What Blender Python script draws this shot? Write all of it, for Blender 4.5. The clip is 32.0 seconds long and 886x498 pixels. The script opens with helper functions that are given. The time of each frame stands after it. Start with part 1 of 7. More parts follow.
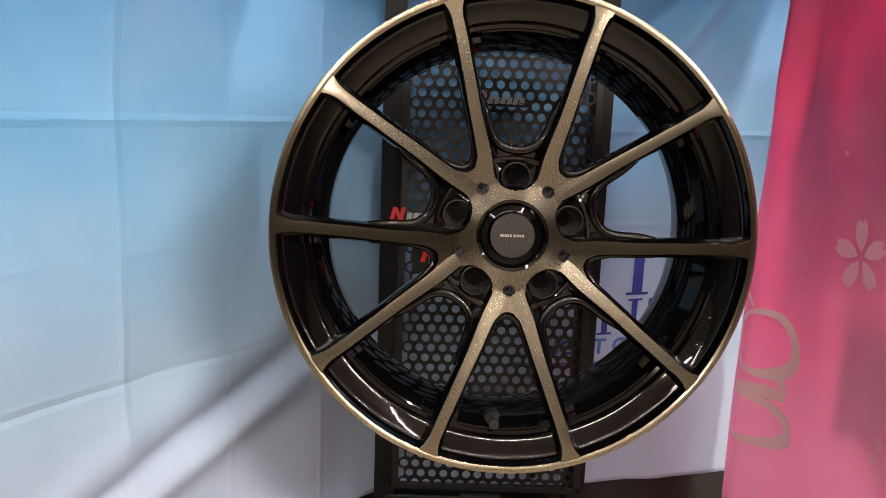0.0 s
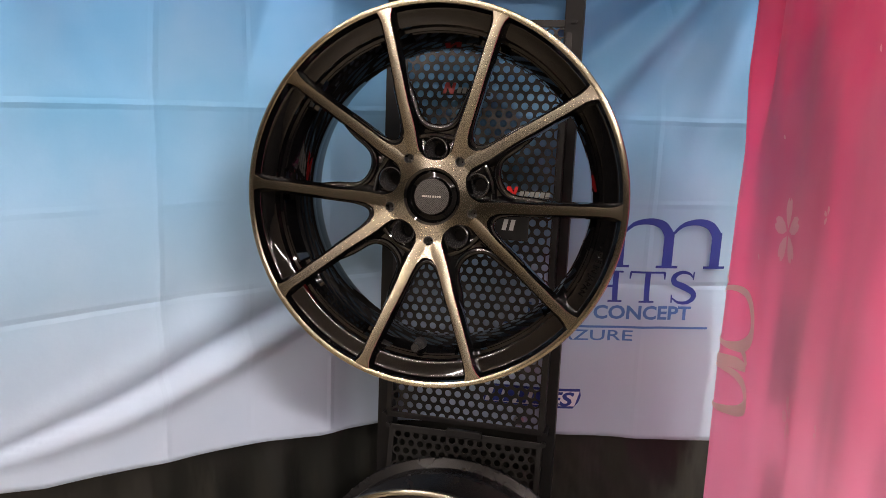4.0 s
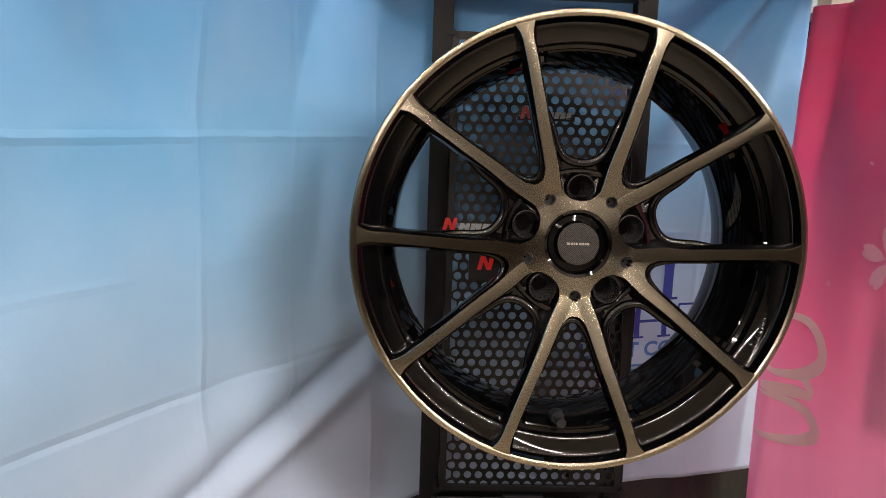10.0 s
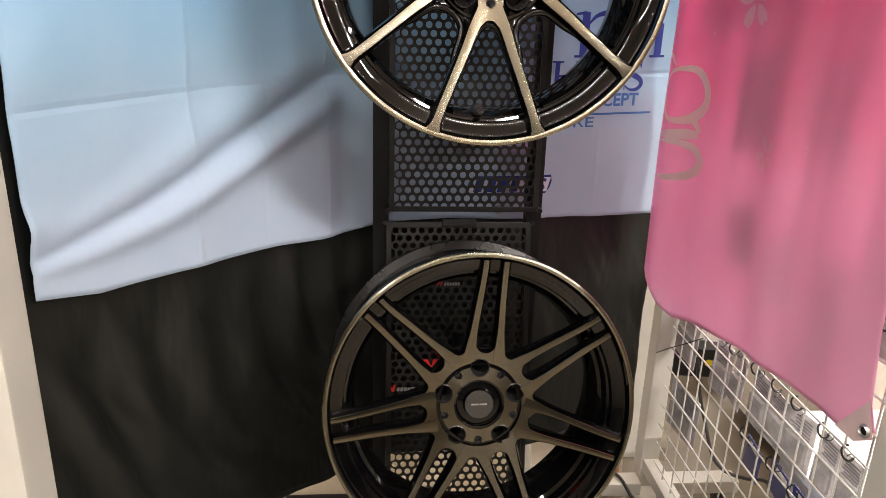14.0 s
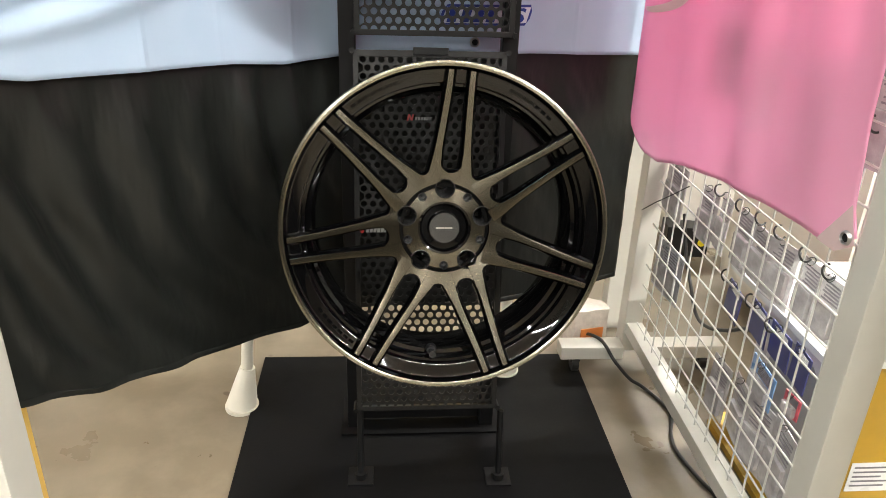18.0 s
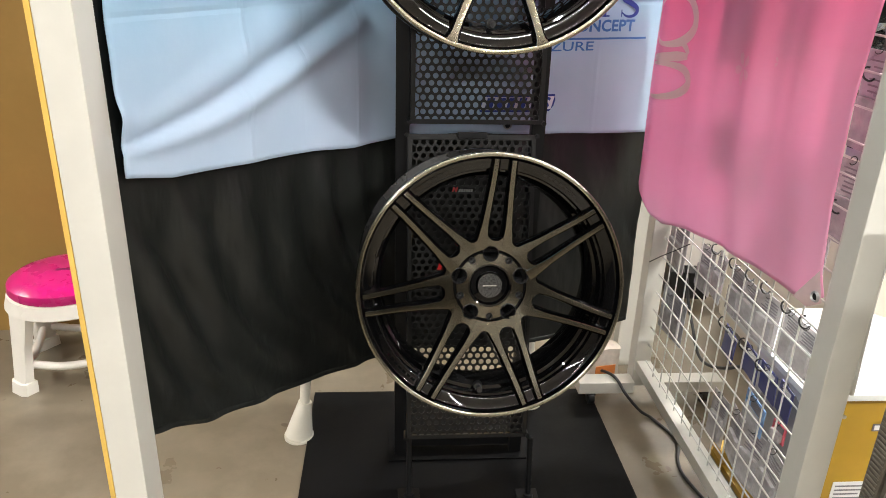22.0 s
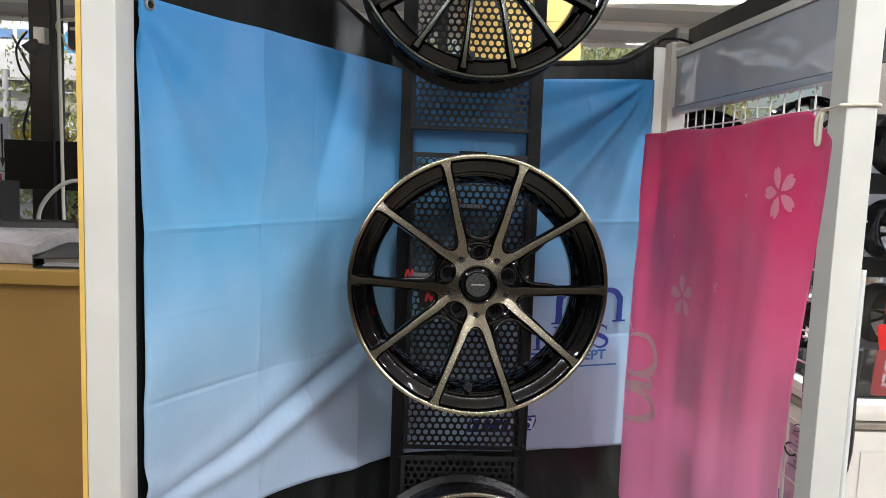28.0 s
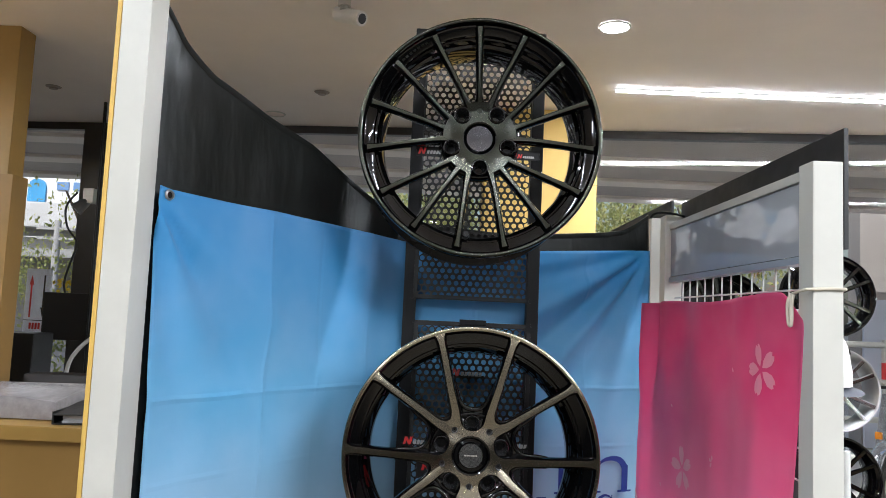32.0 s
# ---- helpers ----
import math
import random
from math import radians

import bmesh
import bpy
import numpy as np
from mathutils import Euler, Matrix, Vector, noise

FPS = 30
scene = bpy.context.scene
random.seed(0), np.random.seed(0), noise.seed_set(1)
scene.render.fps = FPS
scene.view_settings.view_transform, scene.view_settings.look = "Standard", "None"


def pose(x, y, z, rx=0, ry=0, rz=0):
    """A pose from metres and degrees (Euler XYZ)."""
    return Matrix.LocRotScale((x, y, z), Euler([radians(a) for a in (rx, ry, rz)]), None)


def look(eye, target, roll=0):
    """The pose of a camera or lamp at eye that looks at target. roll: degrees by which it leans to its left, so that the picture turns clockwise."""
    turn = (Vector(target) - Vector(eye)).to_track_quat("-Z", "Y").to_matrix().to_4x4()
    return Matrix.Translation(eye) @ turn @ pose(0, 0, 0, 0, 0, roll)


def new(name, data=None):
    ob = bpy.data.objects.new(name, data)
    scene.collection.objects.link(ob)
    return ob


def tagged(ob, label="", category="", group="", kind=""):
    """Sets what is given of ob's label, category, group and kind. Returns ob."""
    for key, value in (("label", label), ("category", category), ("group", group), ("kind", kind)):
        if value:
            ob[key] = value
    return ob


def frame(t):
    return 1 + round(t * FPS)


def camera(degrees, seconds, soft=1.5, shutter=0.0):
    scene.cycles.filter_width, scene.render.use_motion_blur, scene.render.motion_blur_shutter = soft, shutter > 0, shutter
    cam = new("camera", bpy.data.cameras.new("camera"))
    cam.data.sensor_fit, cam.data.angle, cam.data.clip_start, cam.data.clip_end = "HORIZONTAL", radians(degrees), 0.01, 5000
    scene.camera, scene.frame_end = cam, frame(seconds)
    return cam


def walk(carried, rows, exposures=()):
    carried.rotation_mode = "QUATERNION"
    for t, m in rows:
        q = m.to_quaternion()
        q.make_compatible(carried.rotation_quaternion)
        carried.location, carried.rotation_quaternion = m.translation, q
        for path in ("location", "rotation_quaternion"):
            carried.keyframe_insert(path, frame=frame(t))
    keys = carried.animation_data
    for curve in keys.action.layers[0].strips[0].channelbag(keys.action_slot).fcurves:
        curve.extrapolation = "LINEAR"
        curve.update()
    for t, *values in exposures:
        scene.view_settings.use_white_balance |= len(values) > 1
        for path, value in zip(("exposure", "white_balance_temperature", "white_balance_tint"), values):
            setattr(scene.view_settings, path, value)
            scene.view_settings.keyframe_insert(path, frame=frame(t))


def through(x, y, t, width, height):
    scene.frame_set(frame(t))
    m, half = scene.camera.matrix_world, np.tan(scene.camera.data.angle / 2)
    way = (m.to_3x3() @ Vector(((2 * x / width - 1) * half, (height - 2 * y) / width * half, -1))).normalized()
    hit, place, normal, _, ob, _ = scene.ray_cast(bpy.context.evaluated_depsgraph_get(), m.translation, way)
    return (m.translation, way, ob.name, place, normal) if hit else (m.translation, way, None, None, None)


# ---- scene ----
cam = camera(61.93, 32.0, 0.6)
ROWS = [
    (0, -0.0000, 0.0000, 1.3406, 79.11, -2.20, 0.42),
    (0.5, 0.0327, 0.0330, 1.3500, 78.89, -2.26, 0.83),
    (1, 0.0780, 0.0511, 1.3554, 78.72, -2.28, 2.26),
    (1.5, 0.1301, 0.0537, 1.3518, 78.65, -2.26, 4.82),
    (2, 0.1781, 0.0532, 1.3413, 78.70, -2.18, 8.01),
    (2.5, 0.2090, 0.0274, 1.3444, 78.86, -2.05, 10.75),
    (4.5, 0.3269, -0.1884, 1.3170, 78.54, -2.15, 14.53),
    (5, 0.3651, -0.1920, 1.2894, 78.08, -2.27, 15.58),
    (5.5, 0.3910, -0.1965, 1.2974, 77.74, -2.20, 16.82),
    (6, 0.3871, -0.1971, 1.3104, 77.49, -2.13, 17.79),
    (6.5, 0.3233, -0.2019, 1.3277, 77.40, -1.95, 17.97),
    (7, 0.2557, -0.2068, 1.3363, 77.44, -1.79, 16.99),
    (7.5, 0.2036, -0.1975, 1.3441, 77.54, -1.75, 14.91),
    (8, 0.1499, -0.1796, 1.3504, 77.82, -1.72, 11.98),
    (8.5, 0.1004, -0.1517, 1.3628, 78.19, -1.67, 8.77),
    (9, 0.0190, -0.0863, 1.3524, 78.94, -1.83, 5.14),
    (9.5, -0.0292, -0.0470, 1.3499, 79.53, -1.84, 1.80),
    (10, -0.0960, -0.0369, 1.3426, 79.97, -1.93, -1.46),
    (10.5, -0.1551, -0.0524, 1.3303, 80.27, -1.74, -3.99),
    (11, -0.1981, -0.0774, 1.3040, 79.85, -1.79, -6.20),
    (11.5, -0.2142, -0.0960, 1.2717, 79.16, -1.73, -7.98),
    (12, -0.2030, -0.1087, 1.2548, 77.80, -1.86, -9.02),
    (12.5, -0.1607, -0.1422, 1.2293, 76.27, -2.03, -8.66),
    (13, -0.1242, -0.1967, 1.2109, 74.64, -2.04, -7.59),
    (13.5, -0.0971, -0.2499, 1.1896, 72.81, -1.94, -6.08),
    (14, -0.0746, -0.2825, 1.1754, 70.91, -1.78, -4.57),
    (14.5, -0.0625, -0.3028, 1.1644, 69.10, -1.62, -3.44),
    (15, -0.0571, -0.3153, 1.1577, 67.44, -1.65, -2.80),
    (15.5, -0.0470, -0.3270, 1.1364, 66.27, -1.76, -2.46),
    (17.5, -0.0138, -0.2994, 1.0264, 64.92, -1.82, -3.30),
    (18, -0.0076, -0.2871, 1.0097, 65.09, -1.83, -4.02),
    (18.5, -0.0025, -0.2773, 0.9858, 65.40, -1.90, -4.60),
    (19, -0.0117, -0.2720, 0.9779, 65.92, -1.86, -5.03),
    (19.5, -0.0234, -0.2612, 0.9713, 66.39, -1.85, -5.29),
    (20, -0.0294, -0.2517, 0.9708, 66.85, -1.88, -5.31),
    (20.5, -0.0367, -0.2602, 0.9771, 67.09, -1.86, -5.18),
    (21, -0.0450, -0.2949, 1.0089, 67.26, -1.83, -4.93),
    (21.5, -0.0763, -0.3663, 1.0702, 67.45, -1.74, -4.51),
    (22, -0.1046, -0.4789, 1.1402, 67.64, -1.66, -4.02),
    (22.5, -0.1092, -0.5481, 1.2256, 67.91, -1.69, -3.69),
    (23, -0.0648, -0.5441, 1.2656, 68.43, -1.75, -3.40),
    (23.5, -0.0439, -0.5280, 1.2924, 68.98, -1.72, -3.17),
    (24, -0.0447, -0.5300, 1.3233, 69.80, -1.69, -2.84),
    (24.5, -0.0545, -0.5454, 1.3498, 70.71, -1.74, -2.69),
    (26.5, -0.0698, -0.5841, 1.4064, 77.16, -1.95, -2.21),
    (27, -0.0634, -0.5898, 1.4171, 79.31, -2.05, -2.21),
    (27.5, -0.0619, -0.5990, 1.4219, 81.53, -2.08, -2.20),
    (28, -0.0557, -0.6066, 1.4279, 83.72, -2.13, -2.26),
    (28.5, -0.0508, -0.6151, 1.4442, 85.71, -2.17, -2.42),
    (29, -0.0509, -0.6207, 1.4543, 87.49, -2.24, -2.68),
    (29.5, -0.0438, -0.6234, 1.4601, 89.11, -2.34, -2.91),
    (30, -0.0329, -0.6304, 1.4670, 90.59, -2.41, -2.90),
    (30.5, -0.0174, -0.6468, 1.4714, 92.01, -2.46, -2.55),
    (31, -0.0109, -0.6625, 1.4720, 93.22, -2.46, -1.89),
    (31.5, -0.0019, -0.6703, 1.4747, 94.21, -2.45, -0.82),
    (32, 0.0107, -0.6688, 1.4778, 94.96, -2.53, 0.23),
]
EXPOSURES = [(0.0, 0.30, 7200, 21), (5.0, 0.24, 7200, 23), (9.0, 0.15, 7100, 21), (12.0, 0.16, 7100, 20), (14.0, 0.34, 6950, 16), (15.0, 0.52, 6800, 12), (19.0, 0.80, 6450, 7), (21.0, 0.78, 6350, 6),
             (22.0, 0.48, 6400, 9), (23.0, 0.38, 6400, 10), (26.5, 0.10, 6200, 11), (28.0, -0.03, 5920, 10), (32.0, -0.05, 5700, 9)]
walk(cam, [(t, pose(x, y, z, rx, ry, rz)) for t, x, y, z, rx, ry, rz in ROWS], EXPOSURES)

# ---------------------------------------------------------------- light
world = bpy.data.worlds.new("world")
scene.world = world
world.use_nodes = True
wn = world.node_tree.nodes
wn.clear()
sky = wn.new("ShaderNodeTexSky")
sky.sky_type, sky.sun_disc = "NISHITA", False
sky.dust_density, sky.air_density = 5.0, 1.4
sky.sun_elevation, sky.sun_rotation = radians(52), radians(200)
wbg = wn.new("ShaderNodeBackground")
wbg.inputs["Strength"].default_value = 0.15
wout = wn.new("ShaderNodeOutputWorld")
world.node_tree.links.new(sky.outputs[0], wbg.inputs[0])
world.node_tree.links.new(wbg.outputs[0], wout.inputs[0])

sun = new("sun", bpy.data.lights.new("sun", "SUN"))
sun.data.energy, sun.data.angle, sun.data.color = 5.0, radians(0.6), (1.0, 0.95, 0.86)
sun.matrix_world = look((0, 0, 10), (2.2, 6.0, 10 - 8.2))


def tube_lamp(x, y, z, length, watts, turn=0, colour=(1.0, 0.97, 0.92)):
    """A long LED tube under the ceiling, along x, or turned."""
    data = bpy.data.lights.new("led_tube_light", "AREA")
    data.shape, data.size, data.size_y, data.energy, data.color = "RECTANGLE", length, 0.022, watts, colour
    ob = new("led_tube_light", data)
    ob.matrix_world = pose(x, y, z, 0, 0, turn)
    return ob


CEILING = 2.70
# Only the first tube is in view; the others are added, unseen, for light.
TUBES = [(2.35, 3.15, 3.0, 95, 0, 0.0), (-0.1, -0.75, 2.4, 40, 0, 0.10), (-2.2, 0.1, 2.4, 22, 0, 0.10), (-3.4, 1.7, 2.4, 85, 90, 0.20), (2.6, -1.5, 2.4, 150, 0, 0.06),
         (2.6, 1.3, 2.4, 125, 0, 0.0), (-1.1, -4.6, 4.0, 75, 90, 0.0), (1.5, -4.6, 4.0, 35, 90, 0.0), (0.0, -8.0, 2.4, 40, 0, 0.0)]
for x, y, length, watts, turn, drop in TUBES:
    tube_lamp(x, y, CEILING - 0.030 - drop, length, watts * 1.14, turn)
DOWNLIGHTS = [(0.662, 2.323), (-1.135, 3.951), (0.2, 3.45)]

# ---------------------------------------------------------------- materials


class Mat:
    """A node material under construction."""

    def __init__(self, name, colour=(0.8, 0.8, 0.8), rough=0.5, metal=0.0, **more):
        self.m = bpy.data.materials.new(name)
        self.m.use_nodes = True
        self.t = self.m.node_tree
        self.b = self.t.nodes["Principled BSDF"]
        self.set("Base Color", (*colour, 1))
        self.set("Roughness", rough)
        self.set("Metallic", metal)
        for key, value in more.items():
            self.set(key.replace("_", " "), value)

    def set(self, key, value):
        self.b.inputs[key].default_value = value

    def node(self, kind, **props):
        n = self.t.nodes.new(kind)
        for key, value in props.items():
            if key in n.inputs:
                n.inputs[key].default_value = value
        return n

    def link(self, a, b):
        self.t.links.new(a, b)

    def coord(self, which="Object"):
        return self.t.nodes.new("ShaderNodeTexCoord").outputs[which]

    def noise(self, scale, detail=4.0, rough=0.6, stretch=(1, 1, 1), which="Object"):
        mp = self.t.nodes.new("ShaderNodeMapping")
        mp.inputs["Scale"].default_value = stretch
        self.link(self.coord(which), mp.inputs["Vector"])
        n = self.t.nodes.new("ShaderNodeTexNoise")
        n.inputs["Scale"].default_value, n.inputs["Detail"].default_value, n.inputs["Roughness"].default_value = scale, detail, rough
        self.link(mp.outputs[0], n.inputs["Vector"])
        return n.outputs["Fac"]

    def ramp(self, fac, stops):
        r = self.t.nodes.new("ShaderNodeValToRGB")
        el = r.color_ramp.elements
        while len(el) < len(stops):
            el.new(0.5)
        for e, (p, c) in zip(el, stops):
            e.position = p
            e.color = (*c, 1) if len(c) == 3 else c
        self.link(fac, r.inputs[0])
        return r.outputs[0]

    def mix(self, fac, a, b, mode="MIX"):
        n = self.t.nodes.new("ShaderNodeMix")
        n.data_type, n.blend_type = "RGBA", mode
        for sock, v in ((n.inputs[0], fac), (n.inputs[6], a), (n.inputs[7], b)):
            if hasattr(v, "node"):
                self.link(v, sock)
            else:
                sock.default_value = v if not isinstance(v, tuple) else (*v, 1)
        return n.outputs[2]

    def range(self, fac, a, b, lo, hi):
        n = self.t.nodes.new("ShaderNodeMapRange")
        for k, v in zip((1, 2, 3, 4), (a, b, lo, hi)):
            n.inputs[k].default_value = v
        self.link(fac, n.inputs[0])
        return n.outputs[0]

    def math(self, op, a, b=0.0):
        n = self.t.nodes.new("ShaderNodeMath")
        n.operation = op
        for sock, v in ((n.inputs[0], a), (n.inputs[1], b)):
            if hasattr(v, "node"):
                self.link(v, sock)
            else:
                sock.default_value = v
        return n.outputs[0]

    def colour(self, socket):
        self.link(socket, self.b.inputs["Base Color"])
        return self

    def rough(self, socket):
        self.link(socket, self.b.inputs["Roughness"])
        return self

    def bump(self, height, strength=0.2, distance=0.002):
        n = self.t.nodes.new("ShaderNodeBump")
        n.inputs["Strength"].default_value, n.inputs["Distance"].default_value = strength, distance
        self.link(height, n.inputs["Height"])
        self.link(n.outputs[0], self.b.inputs["Normal"])
        return self

    def axis(self, which="Object", k=2):
        s = self.t.nodes.new("ShaderNodeSeparateXYZ")
        self.link(self.coord(which), s.inputs[0])
        return s.outputs[k]


def plain(name, colour, rough=0.5, metal=0.0, vary=0.12, scale=14.0, bump=0.06, **more):
    """A surface with grain at two scales."""
    m = Mat(name, colour, rough, metal, **more)
    big, small = m.noise(scale, 3), m.noise(scale * 14, 4)
    lo, hi = tuple(c * (1 - vary) for c in colour), tuple(min(1, c * (1 + vary)) for c in colour)
    m.colour(m.mix(m.range(small, 0.3, 0.7, 0.0, 0.35), m.ramp(big, [(0.3, lo), (0.7, hi)]), lo))
    m.rough(m.range(big, 0.3, 0.7, max(0.02, rough * 0.85), min(1, rough * 1.15)))
    if bump:
        m.bump(small, bump, 0.001)
    return m.m


def cloth(name, stops, z0, z1, rough=0.8, through=0.25, weave=900.0, sheen=0.15, creases=()):
    """Printed polyester: a vertical colour gradient, fine weave, some light coming through."""
    m = Mat(name, (0.5, 0.5, 0.5), rough)
    m.set("Sheen Weight", sheen)
    grad = m.range(m.axis("Object", 2), z0, z1, 0.0, 1.0)
    big = m.noise(5.0, 3)
    col = m.mix(m.range(big, 0.35, 0.7, 0.0, 0.10), m.ramp(grad, stops), (0.9, 0.9, 0.95))
    m.colour(col)
    height = m.noise(weave, 2)
    if creases:
        uv = m.t.nodes.new("ShaderNodeSeparateXYZ")
        m.link(m.coord("UV"), uv.inputs[0])
        waver = m.noise(14.0, 2)
        height = m.range(m.noise(60.0, 4), 0.3, 0.7, 0.0, 0.05)
        for k, at, deep in creases:
            off = m.math("SUBTRACT", m.math("ADD", uv.outputs[k], m.range(waver, 0.0, 1.0, -0.002, 0.002)), at)
            ridge = m.range(m.math("ABSOLUTE", off), 0.0, 0.007, deep, 0.0)
            height = m.math("ADD", height, m.math("MULTIPLY", ridge, m.range(m.noise(7.0, 2), 0.35, 0.6, 0.25, 1.0)))
        m.bump(height, 0.5, 0.0035)
    else:
        m.bump(height, 0.05, 0.0004)
    tr = m.t.nodes.new("ShaderNodeBsdfTranslucent")
    m.link(col, tr.inputs[0])
    ms = m.t.nodes.new("ShaderNodeMixShader")
    ms.inputs[0].default_value = through
    out = m.t.nodes["Material Output"]
    m.link(m.b.outputs[0], ms.inputs[1])
    m.link(tr.outputs[0], ms.inputs[2])
    m.link(ms.outputs[0], out.inputs[0])
    return m.m


def machined(name, colour, rough=0.30, deep=1.0):
    """Diamond-cut alloy: fine lathe lines run round the axle, so that the gloss spreads outwards from it."""
    m = Mat(name, colour, rough, 1.0, Anisotropic=deep)
    flat = m.t.nodes.new("ShaderNodeVectorMath")
    flat.operation = "MULTIPLY"
    flat.inputs[1].default_value = (1, 0, 1)
    m.link(m.coord(), flat.inputs[0])
    turn = m.t.nodes.new("ShaderNodeVectorTransform")
    turn.vector_type, turn.convert_from, turn.convert_to = "VECTOR", "OBJECT", "WORLD"
    m.link(flat.outputs[0], turn.inputs[0])
    m.link(turn.outputs[0], m.b.inputs["Tangent"])
    ln = m.t.nodes.new("ShaderNodeVectorMath")
    ln.operation = "LENGTH"
    m.link(flat.outputs[0], ln.inputs[0])
    wv = m.t.nodes.new("ShaderNodeTexNoise")
    wv.noise_dimensions = "1D"
    wv.inputs["Scale"].default_value, wv.inputs["Detail"].default_value = 1100, 2
    m.link(ln.outputs["Value"], wv.inputs["W"])
    cut = m.mix(m.range(wv.outputs["Fac"], 0.35, 0.65, 0.0, 1.0), tuple(c * 0.95 for c in colour), tuple(min(1, c * 1.05) for c in colour))
    m.colour(m.mix(m.range(m.noise(9.0, 2), 0.35, 0.65, 0.0, 0.5), cut, (colour[0] * 1.02, colour[1] * 0.94, colour[2] * 0.80)))
    m.set("Coat Weight", 0.15)
    m.set("Coat Roughness", 0.12)
    return m.m


def glossy_black(name, colour=(0.0015, 0.0015, 0.0017), rough=0.028):
    m = Mat(name, colour, rough)
    m.set("Specular IOR Level", 0.55)
    m.rough(m.range(m.noise(40, 4), 0.35, 0.75, rough * 0.6, rough * 1.3))
    return m.m


def black_polyester():
    """Thin black lining cloth with a slight shine and drawn creases."""
    m = Mat("black_polyester", (0.0105, 0.0115, 0.0105), 0.36)
    m.set("Specular IOR Level", 0.30)
    big, fine = m.noise(6, 3), m.noise(700, 2)
    m.colour(m.mix(big, (0.008, 0.0088, 0.008), (0.0125, 0.0137, 0.0125)))
    m.rough(m.range(big, 0.3, 0.7, 0.32, 0.42))
    drawn = m.math("ADD", m.noise(16, 2, 0.5, (1.0, 1.0, 0.22)), m.math("MULTIPLY", m.noise(38, 2, 0.5, (1.0, 1.0, 0.30)), 0.35))
    m.bump(m.math("ADD", drawn, m.math("MULTIPLY", fine, 0.02)), 0.55, 0.012)
    return m.m


M_BLACK = glossy_black("wheel_black_paint")
M_BRONZE = machined("machined_bronze_alloy", (0.32, 0.288, 0.224), 0.19, 0.92)
M_SMOKE = machined("machined_smoked_alloy", (0.225, 0.208, 0.166), 0.19, 0.92)
M_SMOKE_DARK = machined("machined_dark_alloy", (0.040, 0.042, 0.035), 0.19, 0.92)
M_LIP = machined("machined_lip", (0.36, 0.325, 0.25), 0.22, 0.95)
M_EMBLEM = plain("pale_emblem", (0.33, 0.33, 0.32), 0.4)
M_CAPMARK = plain("cap_mark", (0.24, 0.23, 0.20), 0.4)
M_LUG = glossy_black("lug_black", (0.015, 0.015, 0.0155), 0.22)
M_LIPGREY = machined("machined_grey_lip", (0.30, 0.285, 0.235), 0.24, 0.95)
M_RIMBACK = plain("satin_rim_black", (0.005, 0.005, 0.0056), 0.26, 0.0, 0.2, 20, 0.04, Specular_IOR_Level=0.3)
M_CUP = plain("satin_black_bore", (0.012, 0.012, 0.013), 0.35)
M_STEEL = plain("zinc_steel", (0.5, 0.5, 0.5), 0.35, 1.0)
M_FRAME = plain("black_powder_coat", (0.0045, 0.0045, 0.005), 0.48, 0.0, 0.25, 30, 0.15, Specular_IOR_Level=0.3)
M_SHEET = plain("black_perforated_steel", (0.0075, 0.0075, 0.0075), 0.36, 0.0, 0.25, 24, 0.12, Specular_IOR_Level=0.4)
M_WHITE = plain("white_powder_coat", (0.55, 0.54, 0.49), 0.40, 0.0, 0.05, 9, 0.05)
M_WIRE = plain("white_wire_coat", (0.60, 0.60, 0.57), 0.42, 0.0, 0.05, 30, 0.03)
M_YELLOW = plain("yellow_board_edge", (0.62, 0.40, 0.09), 0.55, 0.0, 0.08)
M_RUBBER = plain("black_rubber_mat", (0.003, 0.003, 0.0034), 0.6, 0.0, 0.3, 9, 0.25, Specular_IOR_Level=0.10)
M_PVC = plain("white_pvc", (0.78, 0.75, 0.66), 0.45, 0.0, 0.05)
M_BLUE = cloth("blue_gradient_polyester", [(0.0, (0.43, 0.545, 0.70)), (0.16, (0.42, 0.55, 0.71)), (0.34, (0.32, 0.53, 0.73)), (0.62, (0.13, 0.42, 0.71)), (1.0, (0.035, 0.27, 0.62))], 0.77, 1.66, 0.62, 0.22, creases=((0, 0.265, 1.0), (0, 0.54, 0.8), (0, 0.815, 0.8), (0, 1.09, 0.8), (1, 1.042, -0.9), (1, 1.316, 1.0), (1, 1.18, 0.4), (0, 0.40, -0.4)))
M_PINK = cloth("pink_gradient_polyester", [(0.0, (0.88, 0.50, 0.68)), (0.35, (0.87, 0.38, 0.57)), (0.62, (0.86, 0.185, 0.395)), (0.84, (0.72, 0.065, 0.235)), (1.0, (0.58, 0.05, 0.18))], 0.6, 1.53, 0.6, 0.42)
M_BLACKCLOTH = black_polyester()
M_INK = plain("navy_ink", (0.014, 0.036, 0.25), 0.75, 0.0, 0.05)
M_INKLIGHT = plain("blue_ink", (0.05, 0.16, 0.45), 0.75, 0.0, 0.05)
M_PALE = cloth("pale_print", [(0.0, (0.86, 0.77, 0.69)), (1.0, (0.88, 0.81, 0.73))], 0.6, 1.5, 0.7, 0.30)
M_PETAL = cloth("pale_pink_print", [(0.0, (0.86, 0.52, 0.64)), (1.0, (0.82, 0.32, 0.44))], 0.6, 1.5, 0.7, 0.25)
M_BADGE = plain("badge_white", (0.66, 0.68, 0.78), 0.75, 0.0, 0.04)
M_RED = plain("red_sticker", (0.55, 0.02, 0.02), 0.3, 0.0, 0.05)
M_STICKER = plain("white_sticker", (0.75, 0.75, 0.75), 0.3, 0.0, 0.05)


